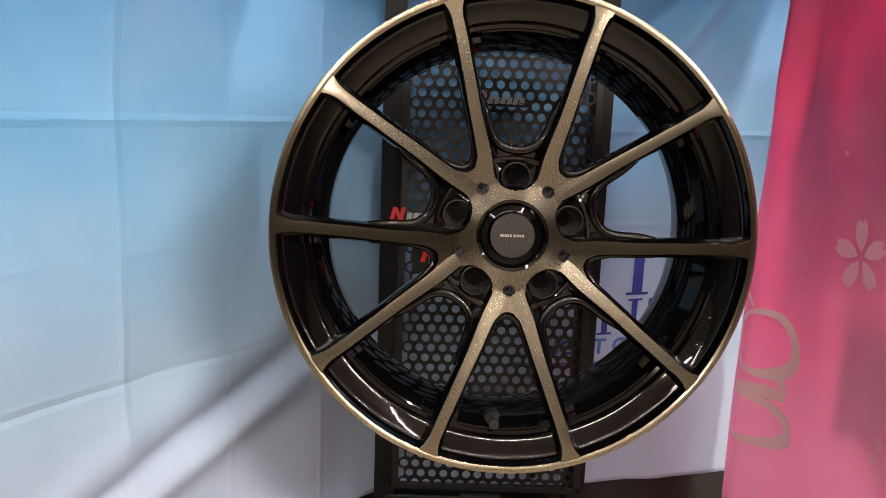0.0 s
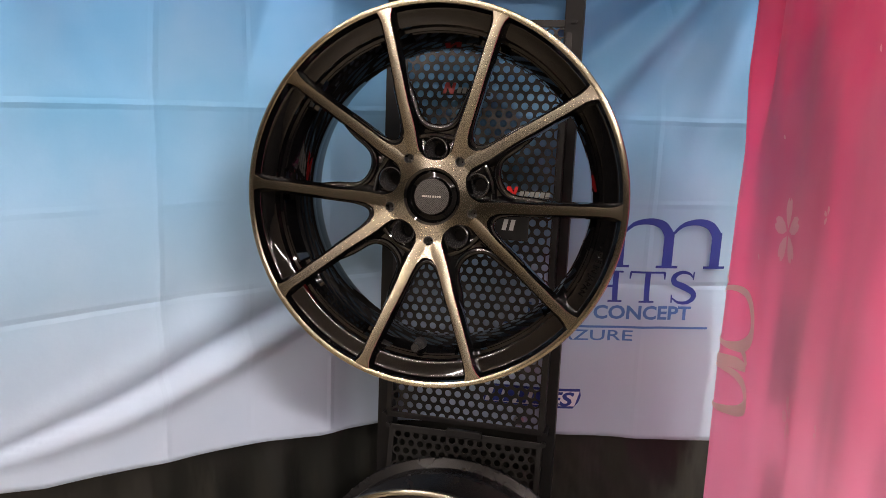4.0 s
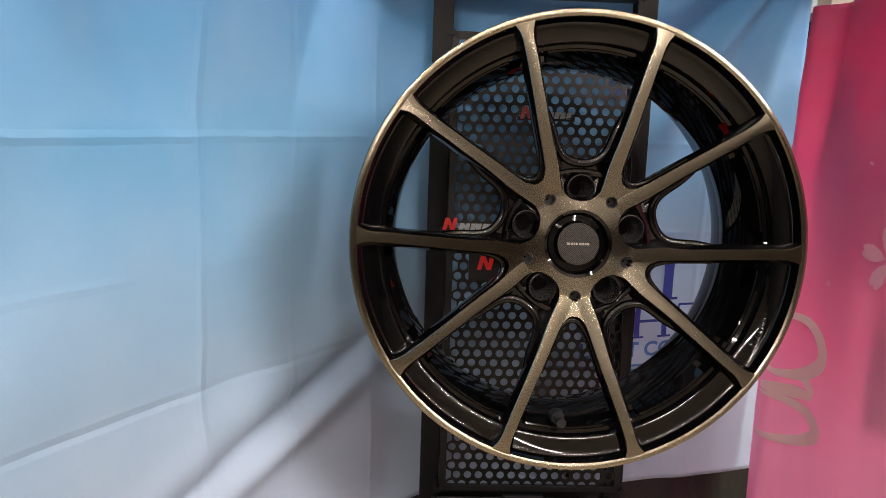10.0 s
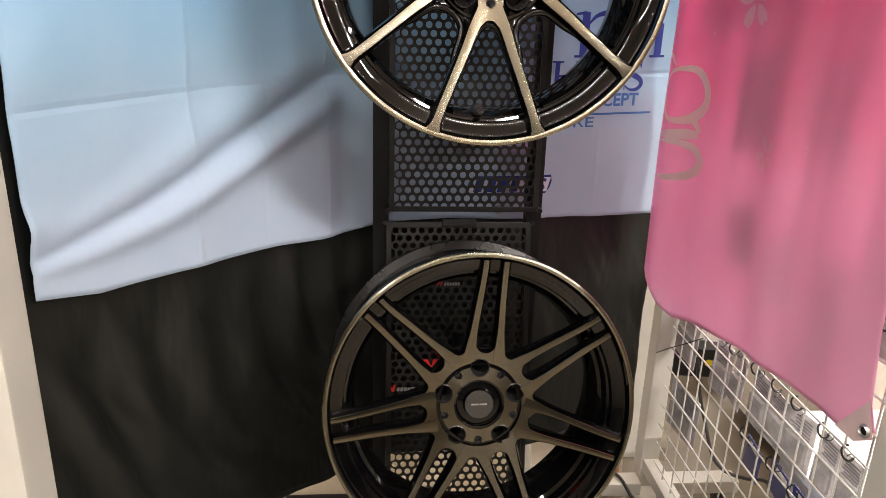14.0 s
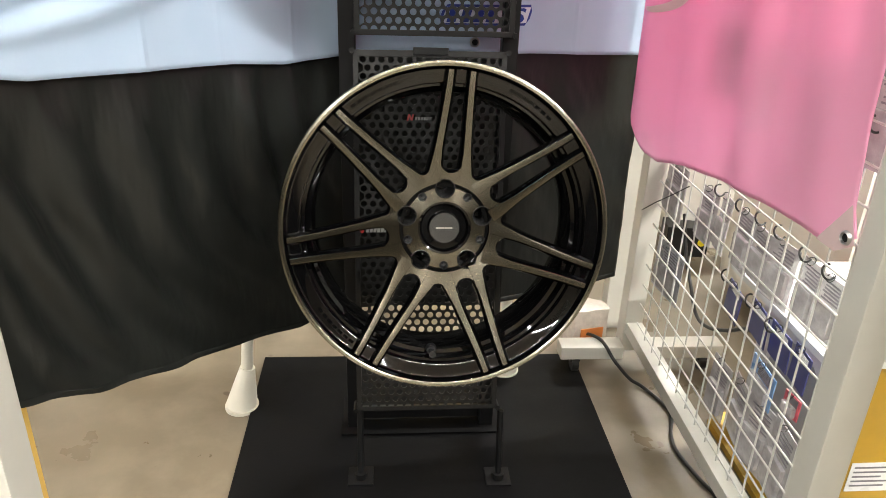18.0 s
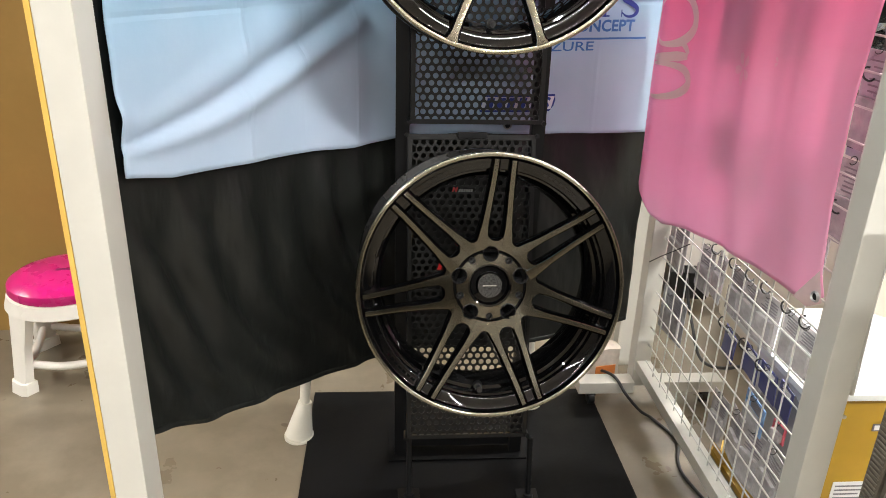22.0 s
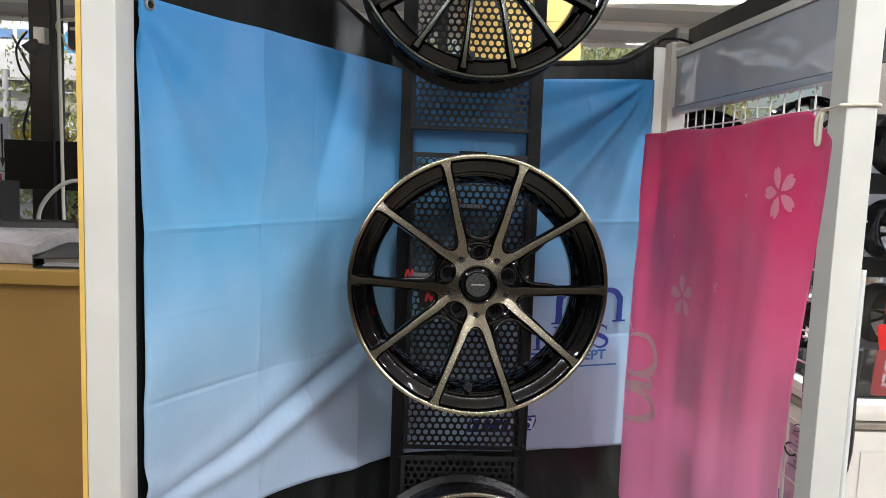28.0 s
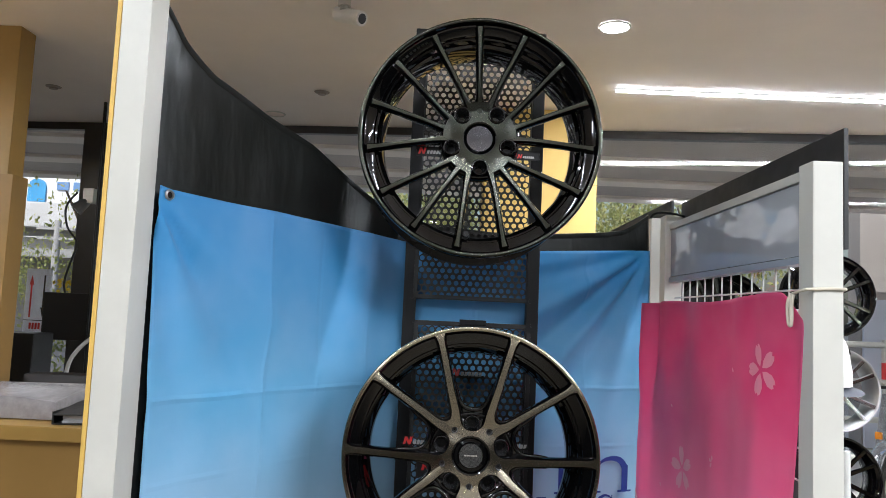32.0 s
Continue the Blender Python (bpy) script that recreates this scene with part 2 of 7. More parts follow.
def concrete():
    m = Mat("polished_concrete", (0.3, 0.28, 0.25), 0.35)
    big, mid, small = m.noise(0.9, 5), m.noise(6, 5), m.noise(160, 4)
    c = m.mix(big, (0.112, 0.090, 0.061), (0.184, 0.154, 0.110))
    c = m.mix(m.range(mid, 0.45, 0.75, 0.0, 0.55), c, (0.28, 0.242, 0.178))
    spots = m.ramp(m.noise(13, 2), [(0.0, (0, 0, 0)), (0.27, (0, 0, 0)), (0.30, (1, 1, 1))])
    c = m.mix(spots, (0.10, 0.075, 0.05), c)
    m.colour(c)
    m.rough(m.range(mid, 0.3, 0.7, 0.22, 0.5))
    m.bump(small, 0.08, 0.001)
    return m.m


M_FLOOR = concrete()
M_CEIL = plain("ceiling_paint", (0.90, 0.85, 0.82), 0.8, 0.0, 0.03, 3, 0.03)
M_WALL = plain("wall_paint", (0.07, 0.065, 0.058), 0.75, 0.0, 0.05, 3, 0.05)


def carbon():
    m = Mat("carbon_weave", (0.05, 0.05, 0.05), 0.25)
    ck = m.t.nodes.new("ShaderNodeTexChecker")
    ck.inputs["Scale"].default_value = 900
    m.link(m.coord(), ck.inputs["Vector"])
    m.colour(m.mix(ck.outputs["Fac"], (0.008, 0.008, 0.008), (0.052, 0.050, 0.047)))
    m.set("Coat Weight", 1.0)
    m.set("Coat Roughness", 0.06)
    return m.m


M_CARBON = carbon()
M_CAPSILVER = machined("brushed_cap", (0.06, 0.058, 0.064), 0.22, 0.9)

# ---------------------------------------------------------------- building blocks


def mesh_object(name, me, mats, parent=None, label="", smooth=None):
    for m in mats if isinstance(mats, (list, tuple)) else [mats]:
        me.materials.append(m)
    if smooth is not None:
        me.shade_smooth()
        me.set_sharp_from_angle(angle=radians(smooth))
    ob = new(name, me)
    if parent is not None:
        ob.parent = parent
    if label:
        ob["label"] = label
    return ob


def part(name, bm, mats, parent=None, label="", smooth=None):
    """Links a bmesh as one mesh object under a thing or a part."""
    me = bpy.data.meshes.new(name)
    bm.to_mesh(me)
    bm.free()
    return mesh_object(name, me, mats, parent, label, smooth)


def raw(name, verts, faces, mats, parent=None, label="", smooth=None):
    me = bpy.data.meshes.new(name)
    me.from_pydata([tuple(v) for v in verts], [], faces)
    me.update()
    return mesh_object(name, me, mats, parent, label, smooth)


def thing(name, m, label, category, group="", kind=""):
    ob = new(name)
    ob.empty_display_size = 0.05
    ob.matrix_world = m
    return tagged(ob, label, category, group, kind)


def box(bm, x0, x1, y0, y1, z0, z1, bevel=0.0, m=None):
    vs = [bm.verts.new((x, y, z)) for x in (x0, x1) for y in (y0, y1) for z in (z0, z1)]
    fs = [bm.faces.new([vs[i] for i in f]) for f in ((0, 1, 3, 2), (4, 6, 7, 5), (0, 4, 5, 1), (2, 3, 7, 6), (0, 2, 6, 4), (1, 5, 7, 3))]
    if m is not None:
        bmesh.ops.transform(bm, matrix=m, verts=vs)
    if bevel:
        es = list({e for f in fs for e in f.edges})
        bmesh.ops.bevel(bm, geom=es, offset=bevel, segments=2, profile=0.7, affect="EDGES")
    return bm


def rod(bm, p0, p1, r, seg=10, r1=None, caps=True):
    """A straight round bar, tapering to r1."""
    p0, p1 = Vector(p0), Vector(p1)
    r1 = r if r1 is None else r1
    q = (p1 - p0).to_track_quat("Z", "Y")
    rings = []
    for p, rr in ((p0, r), (p1, r1)):
        rings.append([bm.verts.new(p + q @ Vector((rr * math.cos(2 * math.pi * i / seg), rr * math.sin(2 * math.pi * i / seg), 0))) for i in range(seg)])
    for i in range(seg):
        j = (i + 1) % seg
        bm.faces.new((rings[0][i], rings[0][j], rings[1][j], rings[1][i]))
    if caps:
        bm.faces.new(rings[0][::-1])
        bm.faces.new(rings[1])
    return bm


def sweep(bm, pts, r, seg=8):
    """A round bar or cable along points."""
    pts = [Vector(p) for p in pts]
    rings = []
    for i, p in enumerate(pts):
        d = (pts[min(i + 1, len(pts) - 1)] - pts[max(i - 1, 0)]).normalized()
        q = d.to_track_quat("Z", "Y")
        rings.append([bm.verts.new(p + q @ Vector((r * math.cos(2 * math.pi * k / seg), r * math.sin(2 * math.pi * k / seg), 0))) for k in range(seg)])
    for a, b in zip(rings, rings[1:]):
        # keep the rings aligned
        off = min(range(seg), key=lambda o: (a[0].co - b[o].co).length)
        for k in range(seg):
            bm.faces.new((a[k], a[(k + 1) % seg], b[(k + 1 + off) % seg], b[(k + off) % seg]))
    bm.faces.new(rings[0][::-1])
    bm.faces.new(rings[-1])
    return bm


def curve_pts(pts, n=8):
    """Catmull-Rom through points."""
    pts = [Vector(p) for p in pts]
    out = []
    for i in range(len(pts) - 1):
        a, b, c, d = pts[max(i - 1, 0)], pts[i], pts[i + 1], pts[min(i + 2, len(pts) - 1)]
        for k in range(n):
            t = k / n
            out.append(0.5 * ((2 * b) + (c - a) * t + (2 * a - 5 * b + 4 * c - d) * t * t + (3 * b - a - 3 * c + d) * t ** 3))
    return out + [pts[-1]]


def lathe(bm, prof, seg=96, closed=False, axis="Y"):
    """Turns a profile of (radius, along) round the axis. closed: the profile is a loop."""
    rings = []
    for r, a in prof:
        ring = []
        for i in range(seg):
            t = 2 * math.pi * i / seg
            x, z = r * math.sin(t), r * math.cos(t)
            ring.append(bm.verts.new((x, a, z) if axis == "Y" else (x, z, a)))
        rings.append(ring)
    pairs = list(zip(rings, rings[1:])) + ([(rings[-1], rings[0])] if closed else [])
    for p, q in pairs:
        for i in range(seg):
            j = (i + 1) % seg
            bm.faces.new((p[i], p[j], q[j], q[i]))
    bmesh.ops.recalc_face_normals(bm, faces=bm.faces)
    return bm


def disc(bm, r, a, seg=48, cx=0.0, cz=0.0):
    bm.faces.new([bm.verts.new((cx + r * math.sin(2 * math.pi * i / seg), a, cz + r * math.cos(2 * math.pi * i / seg))) for i in range(seg)])
    return bm


def polar(r, deg, y=0.0):
    a = radians(deg)
    return Vector((r * math.sin(a), y, r * math.cos(a)))


def lettering(text, size, depth=0.0004, align="LEFT", bold=0.0):
    """Vertices and faces of a text in the x-z plane, facing -y, baseline at z 0."""
    cu = bpy.data.curves.new("lettering", "FONT")
    cu.body, cu.size, cu.extrude, cu.align_x, cu.offset = text, size, depth, align, bold
    cu.resolution_u = 3
    ob = bpy.data.objects.new("lettering", cu)
    me = bpy.data.meshes.new_from_object(ob)
    vs = [Vector((v.co.x, -v.co.z, v.co.y)) for v in me.vertices]
    fs = [tuple(p.vertices) for p in me.polygons]
    bpy.data.objects.remove(ob)
    bpy.data.meshes.remove(me)
    bpy.data.curves.remove(cu)
    return vs, fs

# ---------------------------------------------------------------- setting
bm = bmesh.new()
box(bm, -7, 8, -9, 4.5, -0.1, 0.0)
tagged(part("floor", bm, M_FLOOR), "worn grey-brown polished concrete shop floor with stains", "floor", kind="structure")
bm = bmesh.new()
box(bm, -7, 8, -9, 4.17, CEILING, CEILING + 0.15)
for v in bm.verts:
    if v.co.y > 0:
        v.co.y -= 0.104 * (v.co.x - 0.5)
tagged(part("ceiling", bm, M_CEIL), "smooth grey-white plasterboard ceiling", "ceiling", kind="structure")
for name, b in (("wall_south", (-7, 8, -9.15, -9, 0, 2.7)), ("wall_west", (-7.15, -7, -9, 4.5, 0, 2.7)), ("wall_east", (8, 8.15, -9, 4.5, 0, 2.7))):
    bm = bmesh.new()
    box(bm, *b)
    tagged(part(name, bm, M_WALL), "plain painted interior wall of the shop", "wall", kind="structure")

# ---------------------------------------------------------------- wheels


def spoke_solid(line, widths, fronts, depths, name, parent, paint, cut, label=""):
    """A painted spoke lofted along a line of (x, z); its cut face is a part of it."""
    n = len(line)
    verts, faces, fv, ff = [], [], [], []
    for i in range(n):
        p = Vector((line[i][0], 0, line[i][1]))
        d = Vector((line[min(i + 1, n - 1)][0] - line[max(i - 1, 0)][0], 0, line[min(i + 1, n - 1)][1] - line[max(i - 1, 0)][1])).normalized()
        s = Vector((d.z, 0, -d.x))
        w, f, h = widths[i], fronts[i], depths[i]
        sect = [(-w, f + 0.0005), (-w - 0.0014, f + 0.0020), (-w - 0.0048, f + 0.45 * h), (-w - 0.0010, f + h), (w + 0.0010, f + h), (w + 0.0048, f + 0.45 * h), (w + 0.0014, f + 0.0020), (w, f + 0.0005)]
        for u, y in sect:
            q = p + s * u
            verts.append((q.x, y, q.z))
        for u, y in ((-w - 0.0007, f + 0.0008), (-w, f), (0, f - 0.0002), (w, f), (w + 0.0007, f + 0.0008)):
            q = p + s * u
            fv.append((q.x, y, q.z))
    for i in range(n - 1):
        a, b = 8 * i, 8 * (i + 1)
        for k in range(8):
            l = (k + 1) % 8
            faces.append((a + k, a + l, b + l, b + k))
        ff += [(5 * i + k, 5 * i + k + 1, 5 * i + k + 6, 5 * i + k + 5) for k in range(4)]
    faces += [tuple(range(8)), tuple(8 * (n - 1) + k for k in reversed(range(8)))]
    body = raw(name, verts, faces, paint, parent, label, 40)
    raw("machined_face", fv, ff, cut, body, "diamond-cut face with fine lathe lines", 25)
    return body


def rim_parts(root, lip_mat):
    """The barrel, its polished lip and the embossed pads."""
    inside = [(0.2276, 0.0012), (0.2268, 0.0025), (0.2252, 0.0115), (0.2235, 0.0140), (0.2215, 0.0148), (0.2085, 0.0172), (0.2060, 0.0190), (0.2045, 0.0285), (0.2010, 0.0300), (0.1985, 0.0480), (0.1935, 0.0520),
              (0.1900, 0.0900), (0.1905, 0.1150), (0.2020, 0.1400), (0.2070, 0.1460), (0.2090, 0.1800), (0.2130, 0.1930)]
    outside = [(0.2130, 0.1930), (0.2330, 0.1965), (0.2358, 0.1930), (0.2345, 0.1890), (0.2205, 0.1850), (0.2190, 0.1500),
               (0.1980, 0.1250), (0.1960, 0.0850), (0.2060, 0.0600), (0.2185, 0.0450), (0.2195, 0.0170), (0.2340, 0.0110), (0.2358, 0.0075), (0.2352, 0.0035)]
    bm = bmesh.new()
    lathe(bm, inside, 160)
    part("rim_barrel", bm, M_BLACK, root, "gloss black alloy rim barrel", 35)
    bm = bmesh.new()
    lathe(bm, outside, 160)
    part("barrel_outside", bm, M_RIMBACK, root, "satin black outside of the rim", 35)
    lip = [(0.2352, 0.0036), (0.2342, 0.0008), (0.2320, 0.0000), (0.2290, 0.0004), (0.2275, 0.0013)]
    bm = bmesh.new()
    lathe(bm, lip, 128)
    part("rim_lip", bm, lip_mat, root, "bright machined rim lip", 50)


def lug_parts(root, offset, depth, radius=0.0575, pilot_y=None):
    """Five black lug bores with seats, and five small holes between them."""
    for k in range(5):
        p = polar(radius, offset + 72 * k)
        bm = bmesh.new()
        lathe(bm, [(0.0150, 0.0015), (0.0146, -0.0006), (0.0136, -0.0012), (0.0128, 0.0004), (0.0122, 0.013), (0.0105, 0.0145), (0.0080, 0.018), (0.0074, 0.032)], 28)
        ob = part("lug_bore", bm, M_LUG, root, "black lug bolt hole", 40)
        ob.location = (p.x, depth, p.z)
        bm = bmesh.new()
        lathe(bm, [(0.0066, 0.0004), (0.0061, -0.0005), (0.0055, 0.0), (0.0050, 0.014), (0.0010, 0.0145)], 18)
        q = polar(radius * 0.96, offset + 36 + 72 * k)
        ob = part("pilot_hole", bm, M_CUP, root, "", 40)
        ob.location = (q.x, depth if pilot_y is None else pilot_y, q.z)


def cap_parts(root, y, r=0.030, face=0.0218, disc_mat=None):
    bm = bmesh.new()
    lathe(bm, [(r + 0.004, 0.004), (r + 0.003, -0.0004), (r, 0.001), (r - 0.001, 0.007), (r - 0.0030, 0.0085), (face + 0.0022, 0.0080), (face + 0.0010, 0.0015), (face + 0.0003, 0.0002), (0.0, -0.0006)], 56)
    cap = part("centre_cap", bm, M_BLACK, root, "gloss black round centre cap", 35)
    cap.location = (0, y, 0)
    bm = bmesh.new()
    disc(bm, face, -0.0012, 48)
    if disc_mat is not None:
        part("cap_disc", bm, disc_mat, cap, "brushed silver cap disc")
        return
    part("cap_disc", bm, M_CARBON, cap, "carbon-weave cap disc")
    bm = bmesh.new()
    for x0, x1 in ((-0.0120, -0.0085), (-0.0078, -0.0056), (-0.0049, -0.0031), (-0.0024, -0.0006), (0.0010, 0.0034), (0.0041, 0.0060), (0.0067, 0.0086), (0.0093, 0.0115)):
        box(bm, x0, x1, -0.0017, -0.0013, -0.0012, 0.0012)
    part("emblem_bars", bm, M_CAPMARK, cap, "plain pale emblem bars")


def arc_text(root, text, size, r, y, mid, mat, name="embossed_letters", flip=False, tilt=0.0):
    """Raised letters along an arc of the rim."""
    vs, fs = lettering(text, size, 0.0006, "CENTER")
    out = []
    for v in vs:
        ang = radians(mid) + (v.x / r) * (-1 if flip else 1)
        rr = r + (v.z - size * 0.35) * (-1 if flip else 1)
        out.append((rr * math.sin(ang), y + v.y + (v.z - size * 0.35) * tilt * (1 if flip else -1), rr * math.cos(ang)))
    return raw(name, out, fs, mat, root)


def emboss(root, a0, a1, inner, outer):
    """One raised bar on the rim, for writing that cannot be read."""
    q = [polar(inner[0], a0, inner[1]), polar(inner[0], a1, inner[1]), polar(outer[0], a1, outer[1]), polar(outer[0], a0, outer[1])]
    raw("embossed_bar", [p + Vector((0, -0.0007, 0)) for p in q] + q, [(0, 1, 2, 3), (0, 4, 5, 1), (1, 5, 6, 2), (2, 6, 7, 3), (3, 7, 4, 0)], M_BLACK, root)


def hub_face(root, prof, y, cut, bores, thick=0.020, n=288, hole=0.033, level=None, groove=None):
    """The star-shaped cut face round the bore, pierced at the bores, with its painted body behind. prof: radius by angle."""
    verts, faces, bv, bf = [], [], [], []
    steps = 24
    for i in range(n):
        a = 360 * i / n
        r = prof(a)
        for k in range(steps + 1):
            rr = hole + (r - hole) * k / steps if groove is None else float(np.interp(k, (0, 10, 14, steps), (hole, *groove, r)))
            verts.append(polar(rr, a, level(rr) if level else y + 0.0006 * (1 - k / steps)))
        y1 = level(r) if level else y
        for yy, rr in ((y1 + 0.0005, r), (y1 + 0.003, r + 0.002), (y + thick, r + 0.004)):
            bv.append(polar(rr, a, yy))
    for i in range(n):
        j = (i + 1) % n
        for k in range(steps):
            p, q = (steps + 1) * i + k, (steps + 1) * j + k
            mid = (verts[p] + verts[q + 1]) / 2
            if groove and 10 <= k < 14 or any(math.hypot(mid.x - bx, mid.z - bz) < br for bx, bz, br in bores):
                continue
            faces.append((p, p + 1, q + 1, q))
        for k in range(2):
            bf.append((3 * i + k, 3 * i + k + 1, 3 * j + k + 1, 3 * j + k))
    body = raw("hub", bv, bf, M_BLACK, root, "gloss black hub", 40)
    raw("machined_face", verts, faces, cut, body, "diamond-cut hub face with fine lathe lines", 40)
    return body


def bore_list(offset, radius=0.0575, big=0.0132, small=0.0056):
    out = []
    for k in range(5):
        p, q = polar(radius, offset + 72 * k), polar(radius * 0.96, offset + 36 + 72 * k)
        out += [(p.x, p.z, big), (q.x, q.z, small)]
    return out


def smooth01(t):
    t = max(0.0, min(1.0, t))
    return t * t * (3 - 2 * t)


def lerp_table(tab):
    xs, ys = zip(*tab)
    return lambda s: float(np.interp(s, xs, ys))


def back_disc(root, y, r=0.0775, wall=0.006):
    """The painted hub casting behind the cut face, with a raised wall round the bores."""
    bm = bmesh.new()
    lathe(bm, [(0.033, 0.030), (r - 0.0058, 0.030), (r - 0.0048, wall + 0.001), (r - 0.003, wall), (r - 0.0005, wall + 0.001), (r + 0.0015, wall + 0.006), (r + 0.003, 0.030), (r, 0.052), (r - 0.010, 0.060), (0.034, 0.062)], 96, closed=True)
    ob = part("hub_casting", bm, M_BLACK, root, "gloss black hub casting", 40)
    ob.location = (0, y, 0)


def valve(root, ang, r=0.199, y=0.045):
    """A short stem that points at the viewer, in a rubber collar."""
    bm = bmesh.new()
    p = polar(r - 0.009, ang, y)
    rod(bm, p, p + Vector((0, -0.012, 0)), 0.0082, 18, 0.0070)
    rod(bm, p + Vector((0, -0.012, 0)), p + Vector((0, -0.026, 0)), 0.0045, 14)
    stem = part("valve_stem", bm, M_CUP, root, "black rubber valve stem", 40)
    bm = bmesh.new()
    rod(bm, p + Vector((0, -0.0262, 0)), p + Vector((0, -0.030, 0)), 0.0052, 14)
    part("valve_cap", bm, M_LUG, stem, "ribbed valve cap", 40)


def v_spoke_wheel(name, m, off, label):
    """Ten spokes in five V pairs, bronze cut faces."""
    root = thing(name, m, label, "wheel", "wheels on the display stand")
    rim_parts(root, M_LIP)
    hub_y = 0.018

    def front(r):
        t = max(0.0, min(1.0, (r - 0.055) / 0.165))
        return hub_y * (1 - t) ** 1.35 + 0.0004

    lean_at = lerp_table([(0.058, 8.8), (0.066, 9.8), (0.076, 11.8), (0.086, 13.4), (0.100, 14.4), (0.120, 15.3), (0.150, 16.6), (0.190, 17.6), (0.2285, 18.0)])
    wide_at = lerp_table([(0.058, 0.0066), (0.070, 0.0070), (0.080, 0.0068), (0.090, 0.0064), (0.102, 0.0060), (0.120, 0.0056), (0.160, 0.0052), (0.2285, 0.0050)])
    for g in range(5):
        for s in (-1, 1):
            line, w, f, h = [], [], [], []
            for i in range(22):
                t = i / 21
                r = 0.058 + t * (0.2285 - 0.058)
                ang = off + 36 + 72 * g + s * lean_at(r)
                p = polar(r, ang)
                line.append((p.x, p.z))
                w.append(wide_at(r) + (0.0050 * ((t - 0.90) / 0.10) ** 2 if t > 0.90 else 0))
                f.append(front(r) + 0.0003)
                h.append(0.044 - 0.020 * t)
            spoke_solid(line, w, f, h, "spoke", root, M_BLACK, M_BRONZE)

    reach = lerp_table([(0, 0.0755), (2, 0.0757), (4, 0.0768), (6, 0.0795), (7.2, 0.0830), (9, 0.0840), (11, 0.0800), (13, 0.0725), (15, 0.0635), (16.5, 0.0570), (19, 0.0512), (23, 0.0474), (28, 0.0454), (36, 0.0440)])

    def star(a):
        return reach(abs(((a - off - 36) + 36) % 72 - 36))

    hub_face(root, star, hub_y, M_BRONZE, bore_list(off), level=lambda r: front(r) + 0.0006, hole=0.0355)
    back_disc(root, hub_y)
    lug_parts(root, off, hub_y + 0.004, pilot_y=front(0.0552) + 0.0003)
    cap_parts(root, hub_y + 0.002, 0.0325)
    valve(root, off + 36 + 72 * 2 + 2)
    for g in range(5):
        path = [(-18.5, 0.158), (-16.2, 0.128), (-15.4, 0.107), (-13.6, 0.0950), (-8.5, 0.0868), (0, 0.0835)]
        path += [(-a, r) for a, r in path[-2::-1]]
        bm = bmesh.new()
        sweep(bm, curve_pts([polar(r, off + 72 * g + a, hub_y + 0.010 - 0.06 * (r - 0.08)) for a, r in path], 5), 0.0048, 10)
        part("spoke_web", bm, M_BLACK, root, "gloss black U-shaped web", 60)
        lip_ = [(-13.6, 0.140), (-12.2, 0.118), (-10.4, 0.1000), (-6.8, 0.0865), (-3.0, 0.0815), (0, 0.0805)]
        lip_ += [(-a, r) for a, r in lip_[-2::-1]]
        bm = bmesh.new()
        sweep(bm, curve_pts([polar(r, off + 36 + 72 * g + a, front(r) + 0.0085) for a, r in lip_], 5), 0.0036, 10)
        part("crotch_web", bm, M_BLACK, root, "gloss black rounded web between the spokes", 60)
        edge = lerp_table([(a, r) for a, r in path if abs(a) < 16])
        lug = polar(0.0575, off + 72 * g)
        verts, faces, na, nr = [], [], 48, 26
        for i in range(na + 1):
            a = -27 + 54 * i / na
            for k in range(nr + 1):
                r = 0.043 + (edge(max(-15.0, min(15.0, a))) - 0.043) * k / nr
                verts.append(polar(r, off + 72 * g + a, hub_y + 0.0085 + 0.004 * math.sin(math.pi * k / nr)))
        for i in range(na):
            for k in range(nr):
                q = (nr + 1) * i + k
                mid = (verts[q] + verts[q + nr + 2]) / 2
                if math.hypot(mid.x - lug.x, mid.z - lug.z) > 0.0138:
                    faces.append((q, q + 1, q + nr + 2, q + nr + 1))
        raw("lug_pocket", verts, faces, M_BLACK, root, "gloss black recessed pocket round the lug hole", 60)
    arc_text(root, "MADE IN JAPAN", 0.0098, 0.2145, 0.0155, off + 36 + 72 + 1, M_BLACK, tilt=0.2)
    for k in range(10):
        verts, faces = [], []
        for i in range(17):
            a = off + 36 * k - 12 + 24 * i / 16
            verts += [polar(r, a, y) for r, y in ((0.2003, 0.0306), (0.1984, 0.0312), (0.1922, 0.0500), (0.1940, 0.0530))]
        for i in range(16):
            faces += [(4 * i + j, 4 * i + j + 1, 4 * i + j + 5, 4 * i + j + 4) for j in range(3)]
        faces += [(0, 1, 2, 3), (64, 67, 66, 65)]
        raw("barrel_pad", verts, faces, M_BLACK, root, "raised gloss black pad on the barrel", 30)
    for ang, span in ((off - 72 - 4, 20), (off + 72, 20)):
        for k in range(6):
            a0, a1 = ang - span / 2 + span * k / 6 + 0.5, ang - span / 2 + span * (k + 1) / 6 - 0.5
            emboss(root, a0, a1, (0.1938, 0.0460), (0.1972, 0.0375))
    return root


